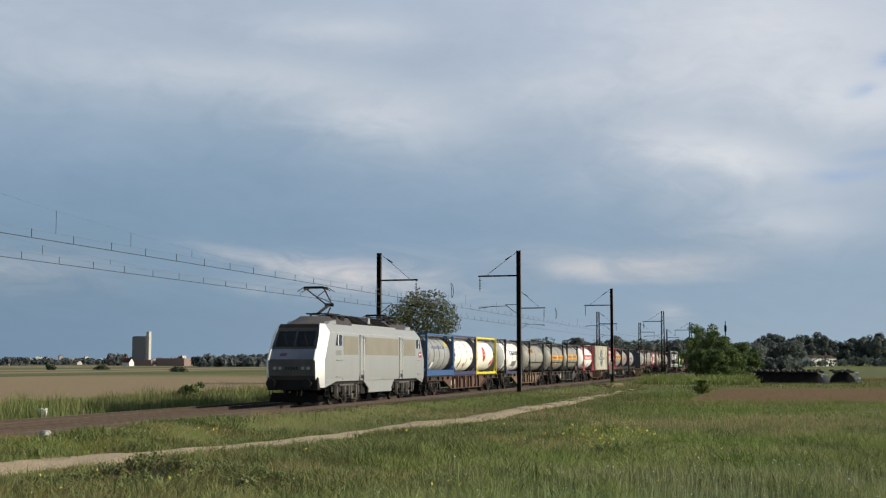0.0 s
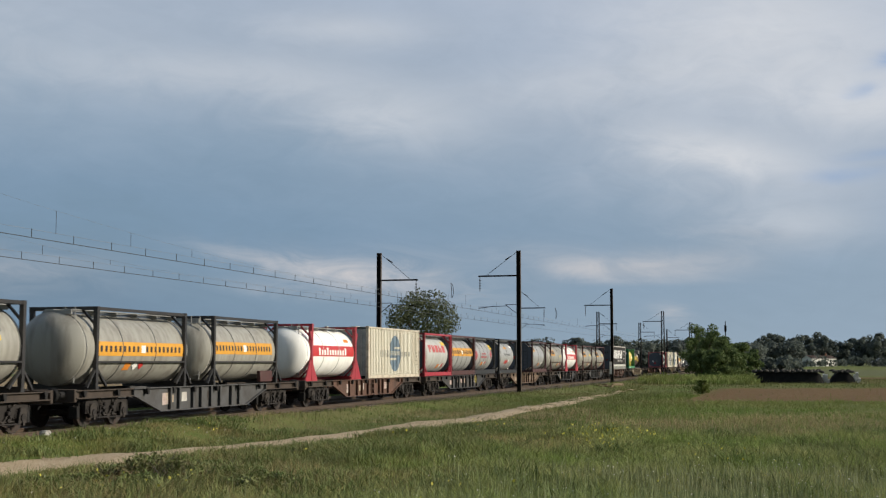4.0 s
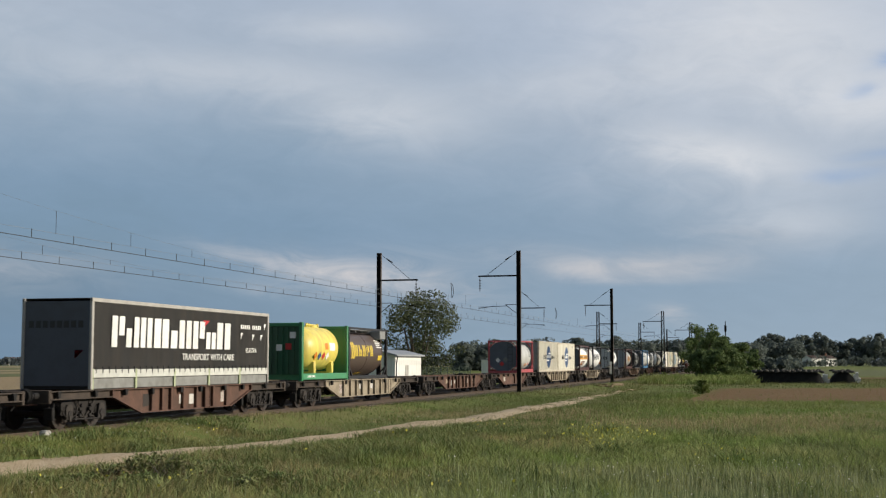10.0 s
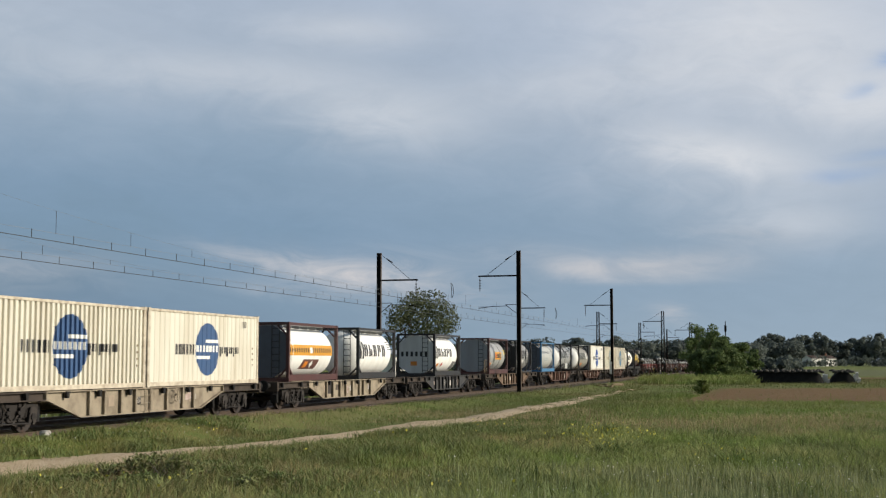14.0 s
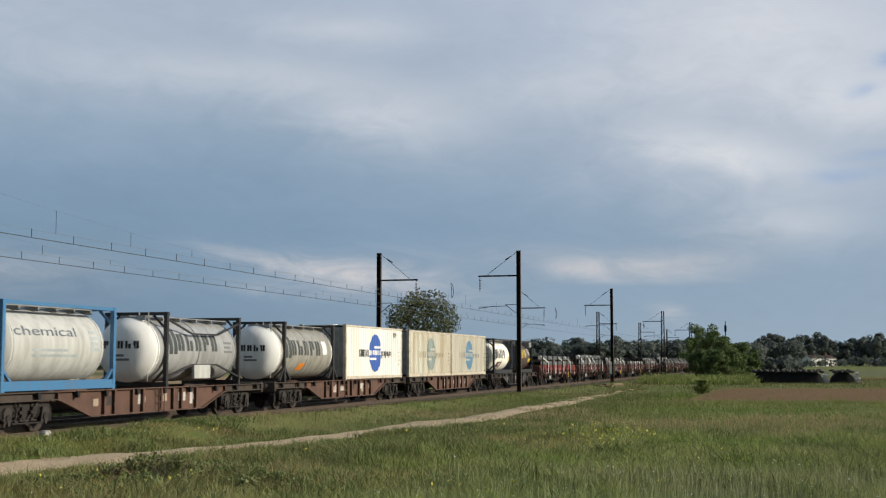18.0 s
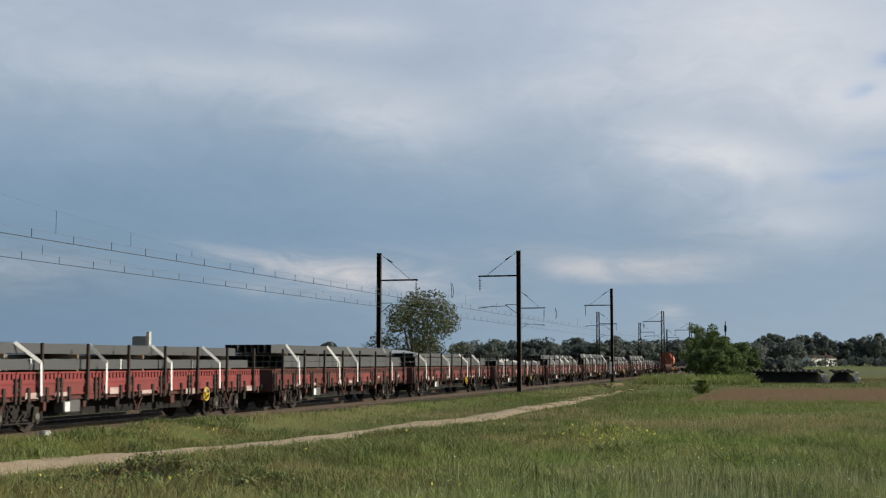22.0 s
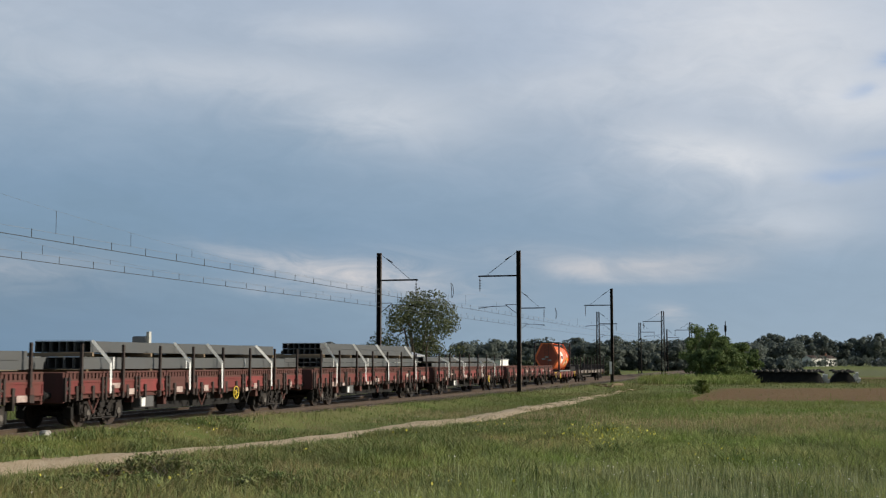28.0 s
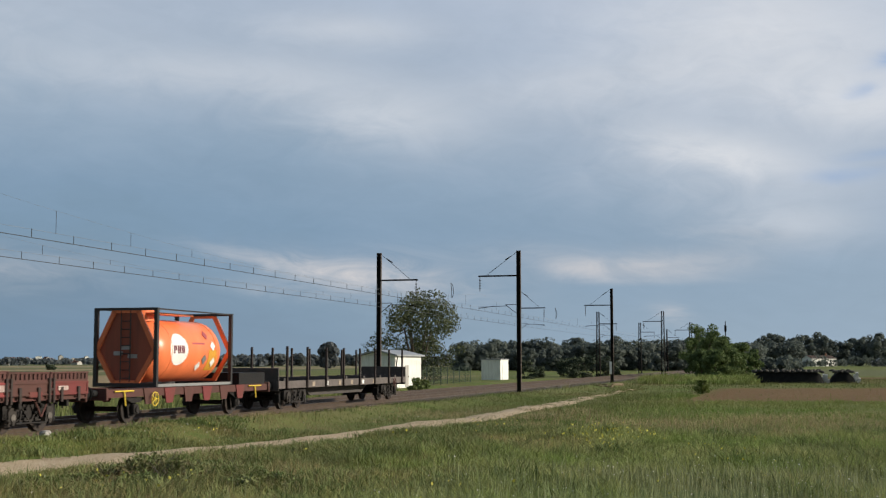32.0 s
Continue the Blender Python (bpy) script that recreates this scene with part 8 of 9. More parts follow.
    box_container(406.12, "white corrugated container with a deep blue round badge", C_bright, mat("deep_blue_print", (0.035, 0.10, 0.36), 0.5, dirt=0.1), tail="800", pitch=0.36, depth=0.02)
    # wagon 19
    flat_wagon(416.05, 19.9, "brown", seed=19)
    box_container(416.65, "yellowed corrugated container with a sun-bleached badge", C_yellowed, mat("bleached_badge", (0.36, 0.42, 0.40), 0.6), ink=mat("bleached_ink", (0.55, 0.47, 0.32)), faint=C_white)
    box_container(425.95, "cream corrugated container with a faded light blue badge", C_cream, mat("light_badge", (0.17, 0.33, 0.48), 0.6), ink=M_fade, faint=C_cream)
    # wagon 20
    flat_wagon(436.2, 17.6, "dark", seed=20, wheel_at=None)
    t, k, r, z = tank_container(437.85, "cream tank with black lettering blocks in a dark skirted frame", F_dark, P_cream, rail=0.26, bands=3, end_m=None, inset=0.25)
    wordmark(t, M_ink, r, z, 0.6, 4.1, 1.15, 1.80, 6, tall_first=True), sheet(t, M_brownpatch, r, z, 1.5, 3.0, 0.5, 0.9, "brown_panel", slant=0.15), lines_of_print(t, M_yellow, r, z, 4.8, 5.5, 1.0, 1.3, 2), sheet(t, M_yellow, r, z, 2.6, 3.4, 0.24, 0.38, "label_plate")
    diamond(t, M_white, r, z, 2.5, 0.7, 0.18)
    t, k, r, z = tank_container(445.65, "dark brown tank with gold lettering blocks in a dark skirted frame", F_dark, P_brown, rail=0.26, bands=3, band_m=P_brown, inset=0.25)
    wordmark(t, INK_Y, r, z, 0.6, 4.1, 1.20, 1.85, 6, tall_first=True), lines_of_print(t, M_white, r, z, 4.8, 5.5, 1.5, 2.0, 4), sheet(t, M_yellow, r, z, 4.9, 5.6, 0.85, 1.15, "label_plate"), sheet(t, M_yellow, r, z, 2.6, 3.4, 0.24, 0.38, "label_plate")
    end_box(t)


def end_letters(t, x0, z, n, m=None, w=0.27, h=0.30):
    """A row of plain letter blocks on the flat front end."""
    for k in range(n):
        bm = bmesh.new()
        solid(bm, x0 + k * w, x0 + k * w + w * 0.66, 0.035, 0.05, z, z + h)
        part("letter_block", bm, m or M_greyprint, t)


def skirt(t, m):
    for y, d in ((0.0, 1), (6.06, -1)):
        bm = bmesh.new()
        prism(bm, [(y, 0.0), (y + d * 1.5, 0.0), (y + d * 1.2, 0.16), (y + d * 0.35, 0.30), (y, 0.75)], 1.13, 1.215)
        part("skirt", bm, m, t)
    bm = bmesh.new()
    solid(bm, 1.12, 1.2, 1.2, 4.9, 0.0, 0.16)
    part("skirt", bm, m, t)


def dome_end(t, r, cz, y, m, rear=False, label="white painted dome"):
    """A white cap on a tank's end."""
    rows = [q for q in dish(0.0, 4.0, r + 0.008, depth=0.42) if q[0] < 0.9][:-1]
    bm = bmesh.new()
    turned(bm, [((y - q - 0.004 + 0.0) if rear else (y + q - 0.008), w) for q, w in rows] + ([((y - 0.62) if rear else (y + 0.62), r + 0.008)]), cz, 40)
    cap = part("dome_cap", bm, m, t, label)
    if not rear:
        for k in range(5):
            x = -0.72 + 0.29 * k
            face_y = y - 0.012 + 0.42 * (1 - math.sqrt(1 - (math.hypot(x + 0.1, 0.2) / r) ** 2.4))
            bm = bmesh.new()
            strokes(lambda p, q, b, t0: solid(bm, p, q, face_y - 0.012, face_y + 0.08, b, t0), x, x + 0.20, cz + 0.04, cz + 0.30, k)
            part("letter_block", bm, M_ink, cap)
        bm = bmesh.new()
        solid(bm, -0.3, 0.3, y - 0.01, y + 0.07, cz - 0.38, cz - 0.30), solid(bm, -0.3, 0.1, y - 0.01, y + 0.07, cz - 0.24, cz - 0.16)
        tagged(part("small_print", bm, M_greyprint, cap), kind="stuff")


def end_box(t):
    bm = bmesh.new()
    soft_box(bm, 0.6, 1.2, 4.9, 5.8, 2.05, 2.5, 0.03)
    part("valve_box", bm, F_steel, t)


def sun_tank(u):
    t, k, r, z = tank_container(u, "white domed tank with a red band in a red frame", F_red, P_white, over=0.85, back=0.35, rail=0.0, bands=4, band_m=mat("band_pale", (0.5, 0.5, 0.48)), r=1.14, post=0.17)
    b = sheet(t, M_red, r, z, 0.15, 5.9, 1.12, 1.62, "red_band", "red company band")
    bm = bmesh.new()
    for i in range(11):
        y = 1.1 + 0.345 * i
        wrapped(bm, r, z, y, y + 0.2, 1.18, 1.52 if i in (0, 3, 10) else 1.42, 0.012, 3)
    tagged(part("wordmark", bm, M_white, b), kind="stuff")
    sheet(t, M_orange, r, z, 4.8, 5.4, 1.8, 1.95, "label_plate")
    for x in (-1, 1):
        for y in (0.0, 6.06):
            bm = bmesh.new()
            prism(bm, [(y - 0.75, 0.0), (y + 0.75, 0.0), (y + 0.1, 0.95), (y - 0.1, 0.95)], *sorted((x * 1.15, x * 1.21)))
            prism(bm, [(y - 0.2, 2.25), (y + 0.2, 2.25), (y + 0.08, 1.9), (y - 0.08, 1.9)], *sorted((x * 1.15, x * 1.21)))
            part("gusset_plate", bm, F_red, t)
    return t


def curtain_box(u):
    """The long curtain-sided swap body in charcoal with white lettering blocks."""
    L, H, W = 13.7, 2.85, 1.25
    c = mover("curtain_sided_body", u, DECK, "charcoal curtain-sided swap body with large white lettering blocks", "swap body")
    M_curtain = mat("charcoal_curtain", (0.050, 0.048, 0.046), 0.75, var=0.2, scale=0.9, grime=(0.10, 0.085, 0.07), dirt=0.35, streak=0.25, bump=0.1)
    for s in (-1, 1):
        bm = bmesh.new()
        prev = None
        for k in range(69):
            y = 0.12 + (L - 0.24) * k / 68
            d = 0.014 * math.sin(k * 0.9) + 0.008 * math.sin(k * 2.3)
            cur = [bm.verts.new((s * (W - 0.02 + d * q), y, z)) for z, q in ((0.62, 0.6), (1.2, 1), (1.9, 1), (2.5, 0.7), (H - 0.12, 0.2))]
            if prev:
                for i in range(4):
                    bm.faces.new((prev[i], prev[i + 1], cur[i + 1], cur[i]))
            prev = cur
        bmesh.ops.solidify(bm, geom=bm.faces[:], thickness=0.006)
        part("curtain", bm, M_curtain, c)
        for k in range(5):
            a = 0.1 + (L - 0.2) * k / 5
            bm = bmesh.new()
            soft_box(bm, *sorted((s * W, s * (W - 0.05))), a + 0.02, a + (L - 0.2) / 5 - 0.02, 0.36, 0.62, 0.01)
            part("side_board", bm, M_board, c)
            bm = bmesh.new()
            soft_box(bm, *sorted((s * (W - 0.03), s * (W - 0.1))), a + 0.1, a + (L - 0.2) / 5 - 0.1, 0.02, 0.34, 0.01)
            part("lower_board", bm, M_lowboard, c)
            bm = bmesh.new()
            solid(bm, *sorted((s * (W + 0.004), s * (W - 0.06))), a - 0.05 if k else a, a + 0.06, 0.0, 0.64)
            part("side_post", bm, M_weedpaint, c)
        bm = bmesh.new()
        soft_box(bm, *sorted((s * (W + 0.005), s * (W - 0.07))), 0.0, L, H - 0.13, H, 0.015)
        part("top_rail", bm, M_mastpale, c)
        bm = bmesh.new()
        for k in range(34):
            y = 0.3 + (L - 0.6) * k / 33
            solid(bm, *sorted((s * (W - 0.01), s * (W + 0.012))), y - 0.02, y + 0.02, 0.5, 0.72)
        part("straps", bm, M_ink, c)
    for y in (0.0, L - 0.12):
        for x in (-1, 1):
            bm = bmesh.new()
            soft_box(bm, *sorted((x * (W + 0.008), x * (W - 0.10))), y, y + 0.12, 0.0, H, 0.02)
            part("corner_post", bm, M_mastpale, c)
    bm = bmesh.new()
    solid(bm, -W + 0.02, W - 0.02, 0.05, L - 0.05, H - 0.03, H - 0.005)
    part("roof", bm, M_curtain, c)
    bm = bmesh.new()
    solid(bm, -W + 0.05, W - 0.05, 0.05, L - 0.05, 0.0, 0.2)
    part("floor", bm, M_black, c)
    for y in (0.03, L - 0.07):
        bm = bmesh.new()
        soft_box(bm, -W + 0.1, W - 0.1, y, y + 0.04, 0.1, H - 0.1, 0.01)
        end = part("end_wall", bm, mat("end_slate", (0.075, 0.085, 0.105), 0.6, dirt=0.3), c)
        if y < 1:
            bm = bmesh.new()
            for k in range(8):
                solid(bm, -1.0 + 0.25 * k, -0.83 + 0.25 * k, y - 0.012, y + 0.0, 1.92, 2.14)
            part("end_wordmark", bm, M_ink, end)
            bm = bmesh.new()
            f = [bm.verts.new((0.65, y - 0.01, 0.95)), bm.verts.new((0.95, y - 0.01, 1.22)), bm.verts.new((0.65, y - 0.01, 1.22))]
            bm.faces.new(f)
            bmesh.ops.solidify(bm, geom=bm.faces[:], thickness=0.006)
            part("end_mark", bm, M_red, end)
    # lettering blocks: uneven slabs that stand for the trade name
    W2 = W + 0.012
    widths = (1.35, 1.3, 0.5, 1.2, 1.0, 1.0, 0.85, 1.25)
    y = 1.15
    for k, w in enumerate(widths):
        bm = bmesh.new()
        z0, z1 = 1.33, 2.33
        if k == 6:
            z1 = 1.95
        strokes(lambda p, q, b, t: prism(bm, [(p, b), (q, b), (q + 0.04, t), (p + 0.04, t)], W2, W2 + 0.008), y, y + 0.92 * w, z0, z1, k, 3 if w > 1.28 else (1 if w < 0.6 else 2))
        part("letter_block", bm, M_white, c)
        y += w + 0.06
    bm = bmesh.new()
    prism(bm, [(7.55, 2.05), (8.15, 2.38), (7.65, 2.38)], W2, W2 + 0.008)
    part("red_wedge", bm, M_red, c)
    lettering("TRANSPORT WITH CARE", 0.34, M_white, c, (W2 + 0.002, 6.0, 0.92), wide=1.12)
    lettering("EUROPA", 0.27, M_white, c, (W2 + 0.002, 11.4, 1.22))
    bm = bmesh.new()
    for y, z, w in ((10.9, 2.15, 0.9), (12.0, 2.15, 0.9)):
        for k in range(5):
            solid(bm, W2, W2 + 0.006, y + k * w / 5, y + k * w / 5 + 0.11, z, z + 0.16)
    for y, z in ((10.9, 1.75), (12.0, 1.7), (12.8, 1.7), (13.15, 2.15)):
        prism(bm, [(y, z), (y + 0.2, z + 0.25), (y + 0.0, z + 0.25)], W2, W2 + 0.008)
    part("small_signs", bm, M_white, c)
    return c


def green_rack(u):
    """A green flat rack that carries a yellow pressure vessel."""
    c = mover("flat_rack", u, DECK, "green flat rack with corrugated end walls", "flat rack")
    L, H, W = 6.06, 2.62, 1.219
    for y, s in ((0.0, 1), (L, -1)):
        bm = bmesh.new()
        for k in range(16):
            x0 = -1.08 + 2.16 * k / 16
            d = 0.05 if k % 2 else 0.09
            ya, yb = sorted((y + s * d, y + s * 0.13))
            solid(bm, x0, x0 + 2.16 / 16, ya, yb, 0.30, H - 0.16)
        # front end wall in a darker green that carries its shade
        part("end_wall", bm, paint("rack_end_green_shade", (0.014, 0.085, 0.040), dirt=0.3) if s > 0 else F_green, c)
        for x in (-1, 1):
            bm = bmesh.new()
            ya, yb = sorted((y, y + s * 0.2))
            soft_box(bm, *sorted((x * W, x * (W - 0.16))), ya, yb, 0.0, H, 0.02)
            part("corner_post", bm, F_green, c)
        bm = bmesh.new()
        ya, yb = sorted((y, y + s * 0.16))
        soft_box(bm, -W + 0.16, W - 0.16, ya, yb, H - 0.18, H - 0.02, 0.02)
        part("end_header", bm, F_green, c)
    bm = bmesh.new()
    soft_box(bm, -W, W, 0.2, L - 0.2, 0.06, 0.34, 0.02)
    part("base", bm, paint("rack_green_pale", (0.07, 0.27, 0.13)), c)
    lines = bmesh.new()
    for k in range(6):
        solid(lines, W, W + 0.005, 0.7 + 0.16 * k, 0.8 + 0.16 * k, 0.16, 0.26)
    part("number_bars", lines, M_white, c)
    for x, z, m in ((-0.6, 1.55, M_red), (0.55, 1.55, M_red), (0.1, 1.5, M_white), (0.75, 2.05, M_white)):
        bm = bmesh.new()
        solid(bm, x - 0.14, x + 0.14, 0.035, 0.05, z - 0.14, z + 0.14)
        part("placard", bm, m, c)
    v = mover("pressure_vessel", u, DECK + 0.342, "short yellow pressure tank with hazard placards", "tank")
    cz, r = 1.16, 1.02
    bm = bmesh.new()
    turned(bm, dish(1.50, 5.88, r, depth=0.75), cz, 44)
    part("tank", bm, P_yellow, v)
    for y in (2.4, 4.7):
        bm = bmesh.new()
        for x in (-0.75, 0.75):
            soft_box(bm, x - 0.15, x + 0.15, y - 0.12, y + 0.12, 0.0, 0.55, 0.03)
        solid(bm, -0.8, 0.8, y - 0.15, y + 0.15, 0.0, 0.07)
        part("saddle", bm, P_yellow, v)
    bm = bmesh.new()
    rod(bm, (0, 4.1, cz + r - 0.05), (0, 4.1, cz + r + 0.08), 0.3, 16)
    for y in (3.3, 3.6, 4.7):
        rod(bm, (0.1, y, cz + r - 0.06), (0.1, y, cz + r + 0.16), 0.06, 8)
    rod(bm, (0.1, 3.2, cz + r + 0.1), (0.1, 4.8, cz + r + 0.1), 0.03, 6)
    part("fittings", bm, P_yellow, v)
    for i, (y, m) in enumerate(((2.3, M_orange), (2.8, M_blue), (3.3, M_red), (3.8, M_white))):
        diamond(v, m, r, cz, y, 0.80, 0.2)
    sheet(v, M_white, r, cz, 4.0, 4.7, 1.05, 1.42, "white_plate"), sheet(v, M_orange, r, cz, 3.4, 3.8, 1.1, 1.4, "orange_plate")
    for k, m in ((-0.55, M_orange), (-0.2, M_blue), (0.15, M_red), (0.5, M_white)):
        bm = bmesh.new()
        yy = 1.50 + 0.75 * (1 - math.sqrt(max(0, 1 - (abs(k) / r) ** 2.4))) - 0.02
        solid(bm, k - 0.12, k + 0.12, yy - 0.03, yy, cz - 0.25, cz - 0.01)
        part("placard", bm, m, v)
    return c


# paints of the corrugated containers
C_edge = paint("box_rusty_edge", (0.58, 0.52, 0.41), dirt=0.65, streak=0.0, scale=3.5, grime=(0.15, 0.075, 0.035))
C_white = paint("box_white", (0.68, 0.645, 0.545), dirt=0.3, streak=0.2, grime=(0.35, 0.28, 0.18))
C_cream = paint("box_cream", (0.68, 0.645, 0.545), dirt=0.3, streak=0.2, grime=(0.30, 0.22, 0.12))
C_bright = paint("box_bright", (0.74, 0.73, 0.675), dirt=0.22, streak=0.2, grime=(0.5, 0.42, 0.3))
C_yellowed = paint("box_yellowed", (0.70, 0.675, 0.57), dirt=0.3, streak=0.35, grime=(0.45, 0.28, 0.08))
M_fade = mat("faded_ink", (0.40, 0.39, 0.34), 0.6)
M_redfade = mat("faded_red", (0.42, 0.08, 0.09), 0.5)
M_brownpatch = mat("brown_panel", (0.13, 0.06, 0.05), 0.5)
M_greenink = mat("green_ink", (0.045, 0.053, 0.049), 0.5)
M_cream2 = mat("cream_print", (0.80, 0.72, 0.55), 0.5)
M_board = mat("pale_board", (0.55, 0.55, 0.50), 0.6, dirt=0.3)
M_lowboard = mat("lower_board_grey", (0.22, 0.22, 0.205), 0.7, dirt=0.5)
M_weedpaint = mat("post_green_grey", (0.38, 0.42, 0.25), 0.6)
build_containers()


# ---- red flat wagons with stakes and bundles of steel ----
P_brightred = mat("wagon_bright_red", (0.225, 0.042, 0.040), 0.7, var=0.35, scale=0.9, grime=(0.12, 0.045, 0.035), dirt=0.5, streak=0.2)
P_redwagon = mat("wagon_red", (0.152, 0.030, 0.028), 0.75, var=0.4, scale=0.9, grime=(0.10, 0.045, 0.03), dirt=0.55, streak=0.25)
P_rustred = mat("wagon_rust", (0.092, 0.034, 0.028), 0.8, var=0.4, scale=0.9, grime=(0.06, 0.035, 0.025), dirt=0.5, streak=0.25)
M_stake = mat("stake_iron", (0.045, 0.032, 0.028), 0.7, 0.2, dirt=0.4)
M_section = mat("grey_steel", (0.102, 0.106, 0.107), 0.55, 0.35, var=0.25, scale=1.2, grime=(0.10, 0.085, 0.07), dirt=0.3)
M_strap = mat("white_strap", (0.72, 0.72, 0.70), 0.6, dirt=0.15)


def low_side_wagon(u, seed, stakes=True, word="red"):
    """A long bogie flat wagon with low drop sides, slots along the top, and stakes."""
    L = 19.9
    w = mover("low_sided_wagon", u - 0.62, 0, "rusty red bogie wagon with low drop sides" + (" and dark stakes" if stakes else ", unloaded"), "wagon", "low-sided wagons of the train")
    rnd = random.Random(seed)
    a, b = 0.62, L - 0.62
    for s in (-1, 1):
        n = 9
        q = (b - a) / n
        for k in range(n):
            y0, y1 = a + k * q + 0.03, a + (k + 1) * q - 0.03
            bm = bmesh.new()
            x0, x1 = sorted((s * 1.36, s * 1.40))
            solid(bm, x0, x1, y0, y1, 1.05, 1.46)
            for z in (1.07, 1.40):
                solid(bm, *sorted((s * 1.40, s * 1.43)), y0, y1, z, z + 0.05)
            for yy in (y0, y1 - 0.06):
                solid(bm, *sorted((s * 1.40, s * 1.42)), yy, yy + 0.06, 1.12, 1.40)
            mt = P_brightred if seed == 3 else ((P_redwagon, P_redwagon, P_rustred, P_brightred)[(k * 3 + seed) % 4] if seed % 2 else (P_brightred if (k + seed) % 4 == 1 else P_redwagon))
            flap = part("drop_side", bm, mt, w)
            bm = bmesh.new()
            solid(bm, x0, x1, y0, y1, 1.46, 1.52), solid(bm, x0, x1, y0, y1, 1.68, 1.74)
            m = max(5, int((y1 - y0) / 0.21))
            for i in range(m + 1):
                yy = y0 + (y1 - y0 - 0.13) * i / m
                solid(bm, x0, x1, yy, yy + 0.13, 1.52, 1.68)
            solid(bm, *sorted((s * 1.40, s * 1.425)), y0, y1, 1.69, 1.73)
            part("slotted_rail", bm, mt if seed == 3 else P_rustred, flap)
            bm = bmesh.new()
            for dy in (-0.16, 0.05):
                soft_box(bm, *sorted((s * 1.40, s * 1.48)), y0 + dy + 0.02, y0 + dy + 0.11, 0.84, 1.56, 0.012)
            solid(bm, *sorted((s * 1.42, s * 1.46)), y0 - 0.12, y0 + 0.14, 1.20, 1.27)
            part("latch", bm, M_stake, flap)
            if s > 0:
                for yy in (y0 + 0.55, y1 - 0.55):
                    part("hinge", shared("hinge", lambda bm: soft_box(bm, 1.40, 1.47, -0.06, 0.06, 0.86, 1.30, 0.012), M_stake), M_stake, flap, at=pose(0, yy, 0))
        # sole bar
        bm = bmesh.new()
        solid(bm, *sorted((s * 1.22, s * 1.32)), a, b, 0.92, 1.20)
        for z in (0.92, 1.17):
            solid(bm, *sorted((s * 1.32, s * 1.38)), a, b, z, z + 0.03)
        part("sole_bar", bm, P_rustred, w)
        if stakes:
            for k in range(8):
                y = a + 0.75 + (b - a - 1.5) * k / 7
                bm = bmesh.new()
                prism(bm, [(y - 0.055, 0.88), (y + 0.055, 0.88), (y + 0.035, 2.57), (y - 0.035, 2.57)], *sorted((s * 1.43, s * 1.51)))
                part("stake", bm, M_stake, w)
                bm = bmesh.new()
                solid(bm, *sorted((s * 1.36, s * 1.55)), y - 0.10, y + 0.10, 1.10, 1.30)
                part("stake_pocket", bm, P_rustred, w)
    bm = bmesh.new()
    solid(bm, -1.36, 1.36, a, b, 1.16, 1.23)
    part("floor", bm, M_wood, w)
    bm = bmesh.new()
    for x in (-0.62, 0.56):
        prism(bm, [(4.5, 0.95), (15.4, 0.95), (14.6, 0.40), (5.3, 0.40)], x, x + 0.06)
    solid(bm, -0.25, 0.25, a, b, 0.80, 1.16)
    part("underframe", bm, M_black, w)
    for y in (a, b):
        bm = bmesh.new()
        soft_box(bm, -1.36, 1.36, y - 0.05, y + 0.05, 0.80, 1.72, 0.02)
        part("end_board", bm, P_rustred, w)
    pale_box = mat("axle_box_pale", (0.13, 0.115, 0.10), 0.8, grime=SOOT, dirt=0.5)
    add_bogie(w, 3.2, pale_box), add_bogie(w, L - 3.2, pale_box)
    add_ends(w, L)
    for k in range(11):
        y = 1.4 + 1.62 * k + rnd.uniform(-0.4, 0.4)
        bm = bmesh.new()
        zz = rnd.choice((0.98, 1.02, 1.20, 0.90))
        hh = rnd.uniform(0.10, 0.22)
        ww = rnd.uniform(0.25, 0.75)
        solid(bm, 1.385, 1.435, y, y + ww, zz, zz + hh)
        pl = part("marking_plate", bm, mat("worn_white", (0.46, 0.37, 0.33), 0.7, grime=(0.15, 0.05, 0.04), dirt=0.75, scale=5.0) if k % 3 else P_redwagon, w)
    if seed % 3 != 1:
        m = M_yellow if seed % 2 else mat("dull_yellow", (0.45, 0.36, 0.10), 0.6)
        part("brake_wheel", shared("handwheel" + m.name, handwheel_shape, m), m, w, "yellow spoked brake hand wheel", pose(1.46, 11.4 + (seed % 4), 0.86))
    bm = bmesh.new()
    soft_box(bm, 1.0, 1.36, 5.2, 6.1, 0.52, 0.90, 0.03)
    box = part("brake_box", bm, mat("box_grey", (0.10, 0.10, 0.10), 0.7, dirt=0.4), w)
    bm = bmesh.new()
    soft_box(bm, 1.361, 1.37, 5.25, 5.5, 0.56, 0.86, 0.004)
    part("label_plate", bm, M_white, box)
    # brake rods, hangers and tackle that hang below the sole bar
    for k in range(14):
        y = 1.2 + (L - 2.4) * (k + rnd.uniform(0.1, 0.9)) / 14
        bm = bmesh.new()
        if k % 3:
            soft_box(bm, 1.02, 1.30, y, y + rnd.uniform(0.10, 0.28), rnd.uniform(0.55, 0.72), 0.92, 0.015)
        else:
            rod(bm, (1.25, y, 0.95), (1.25, y + 0.35, 0.45), 0.03, 6)
            rod(bm, (1.25, y + 0.35, 0.45), (1.25, y + 0.7, 0.95), 0.03, 6)
        part("hanger", bm, M_bogie if k % 2 else P_rustred, w)
    return w


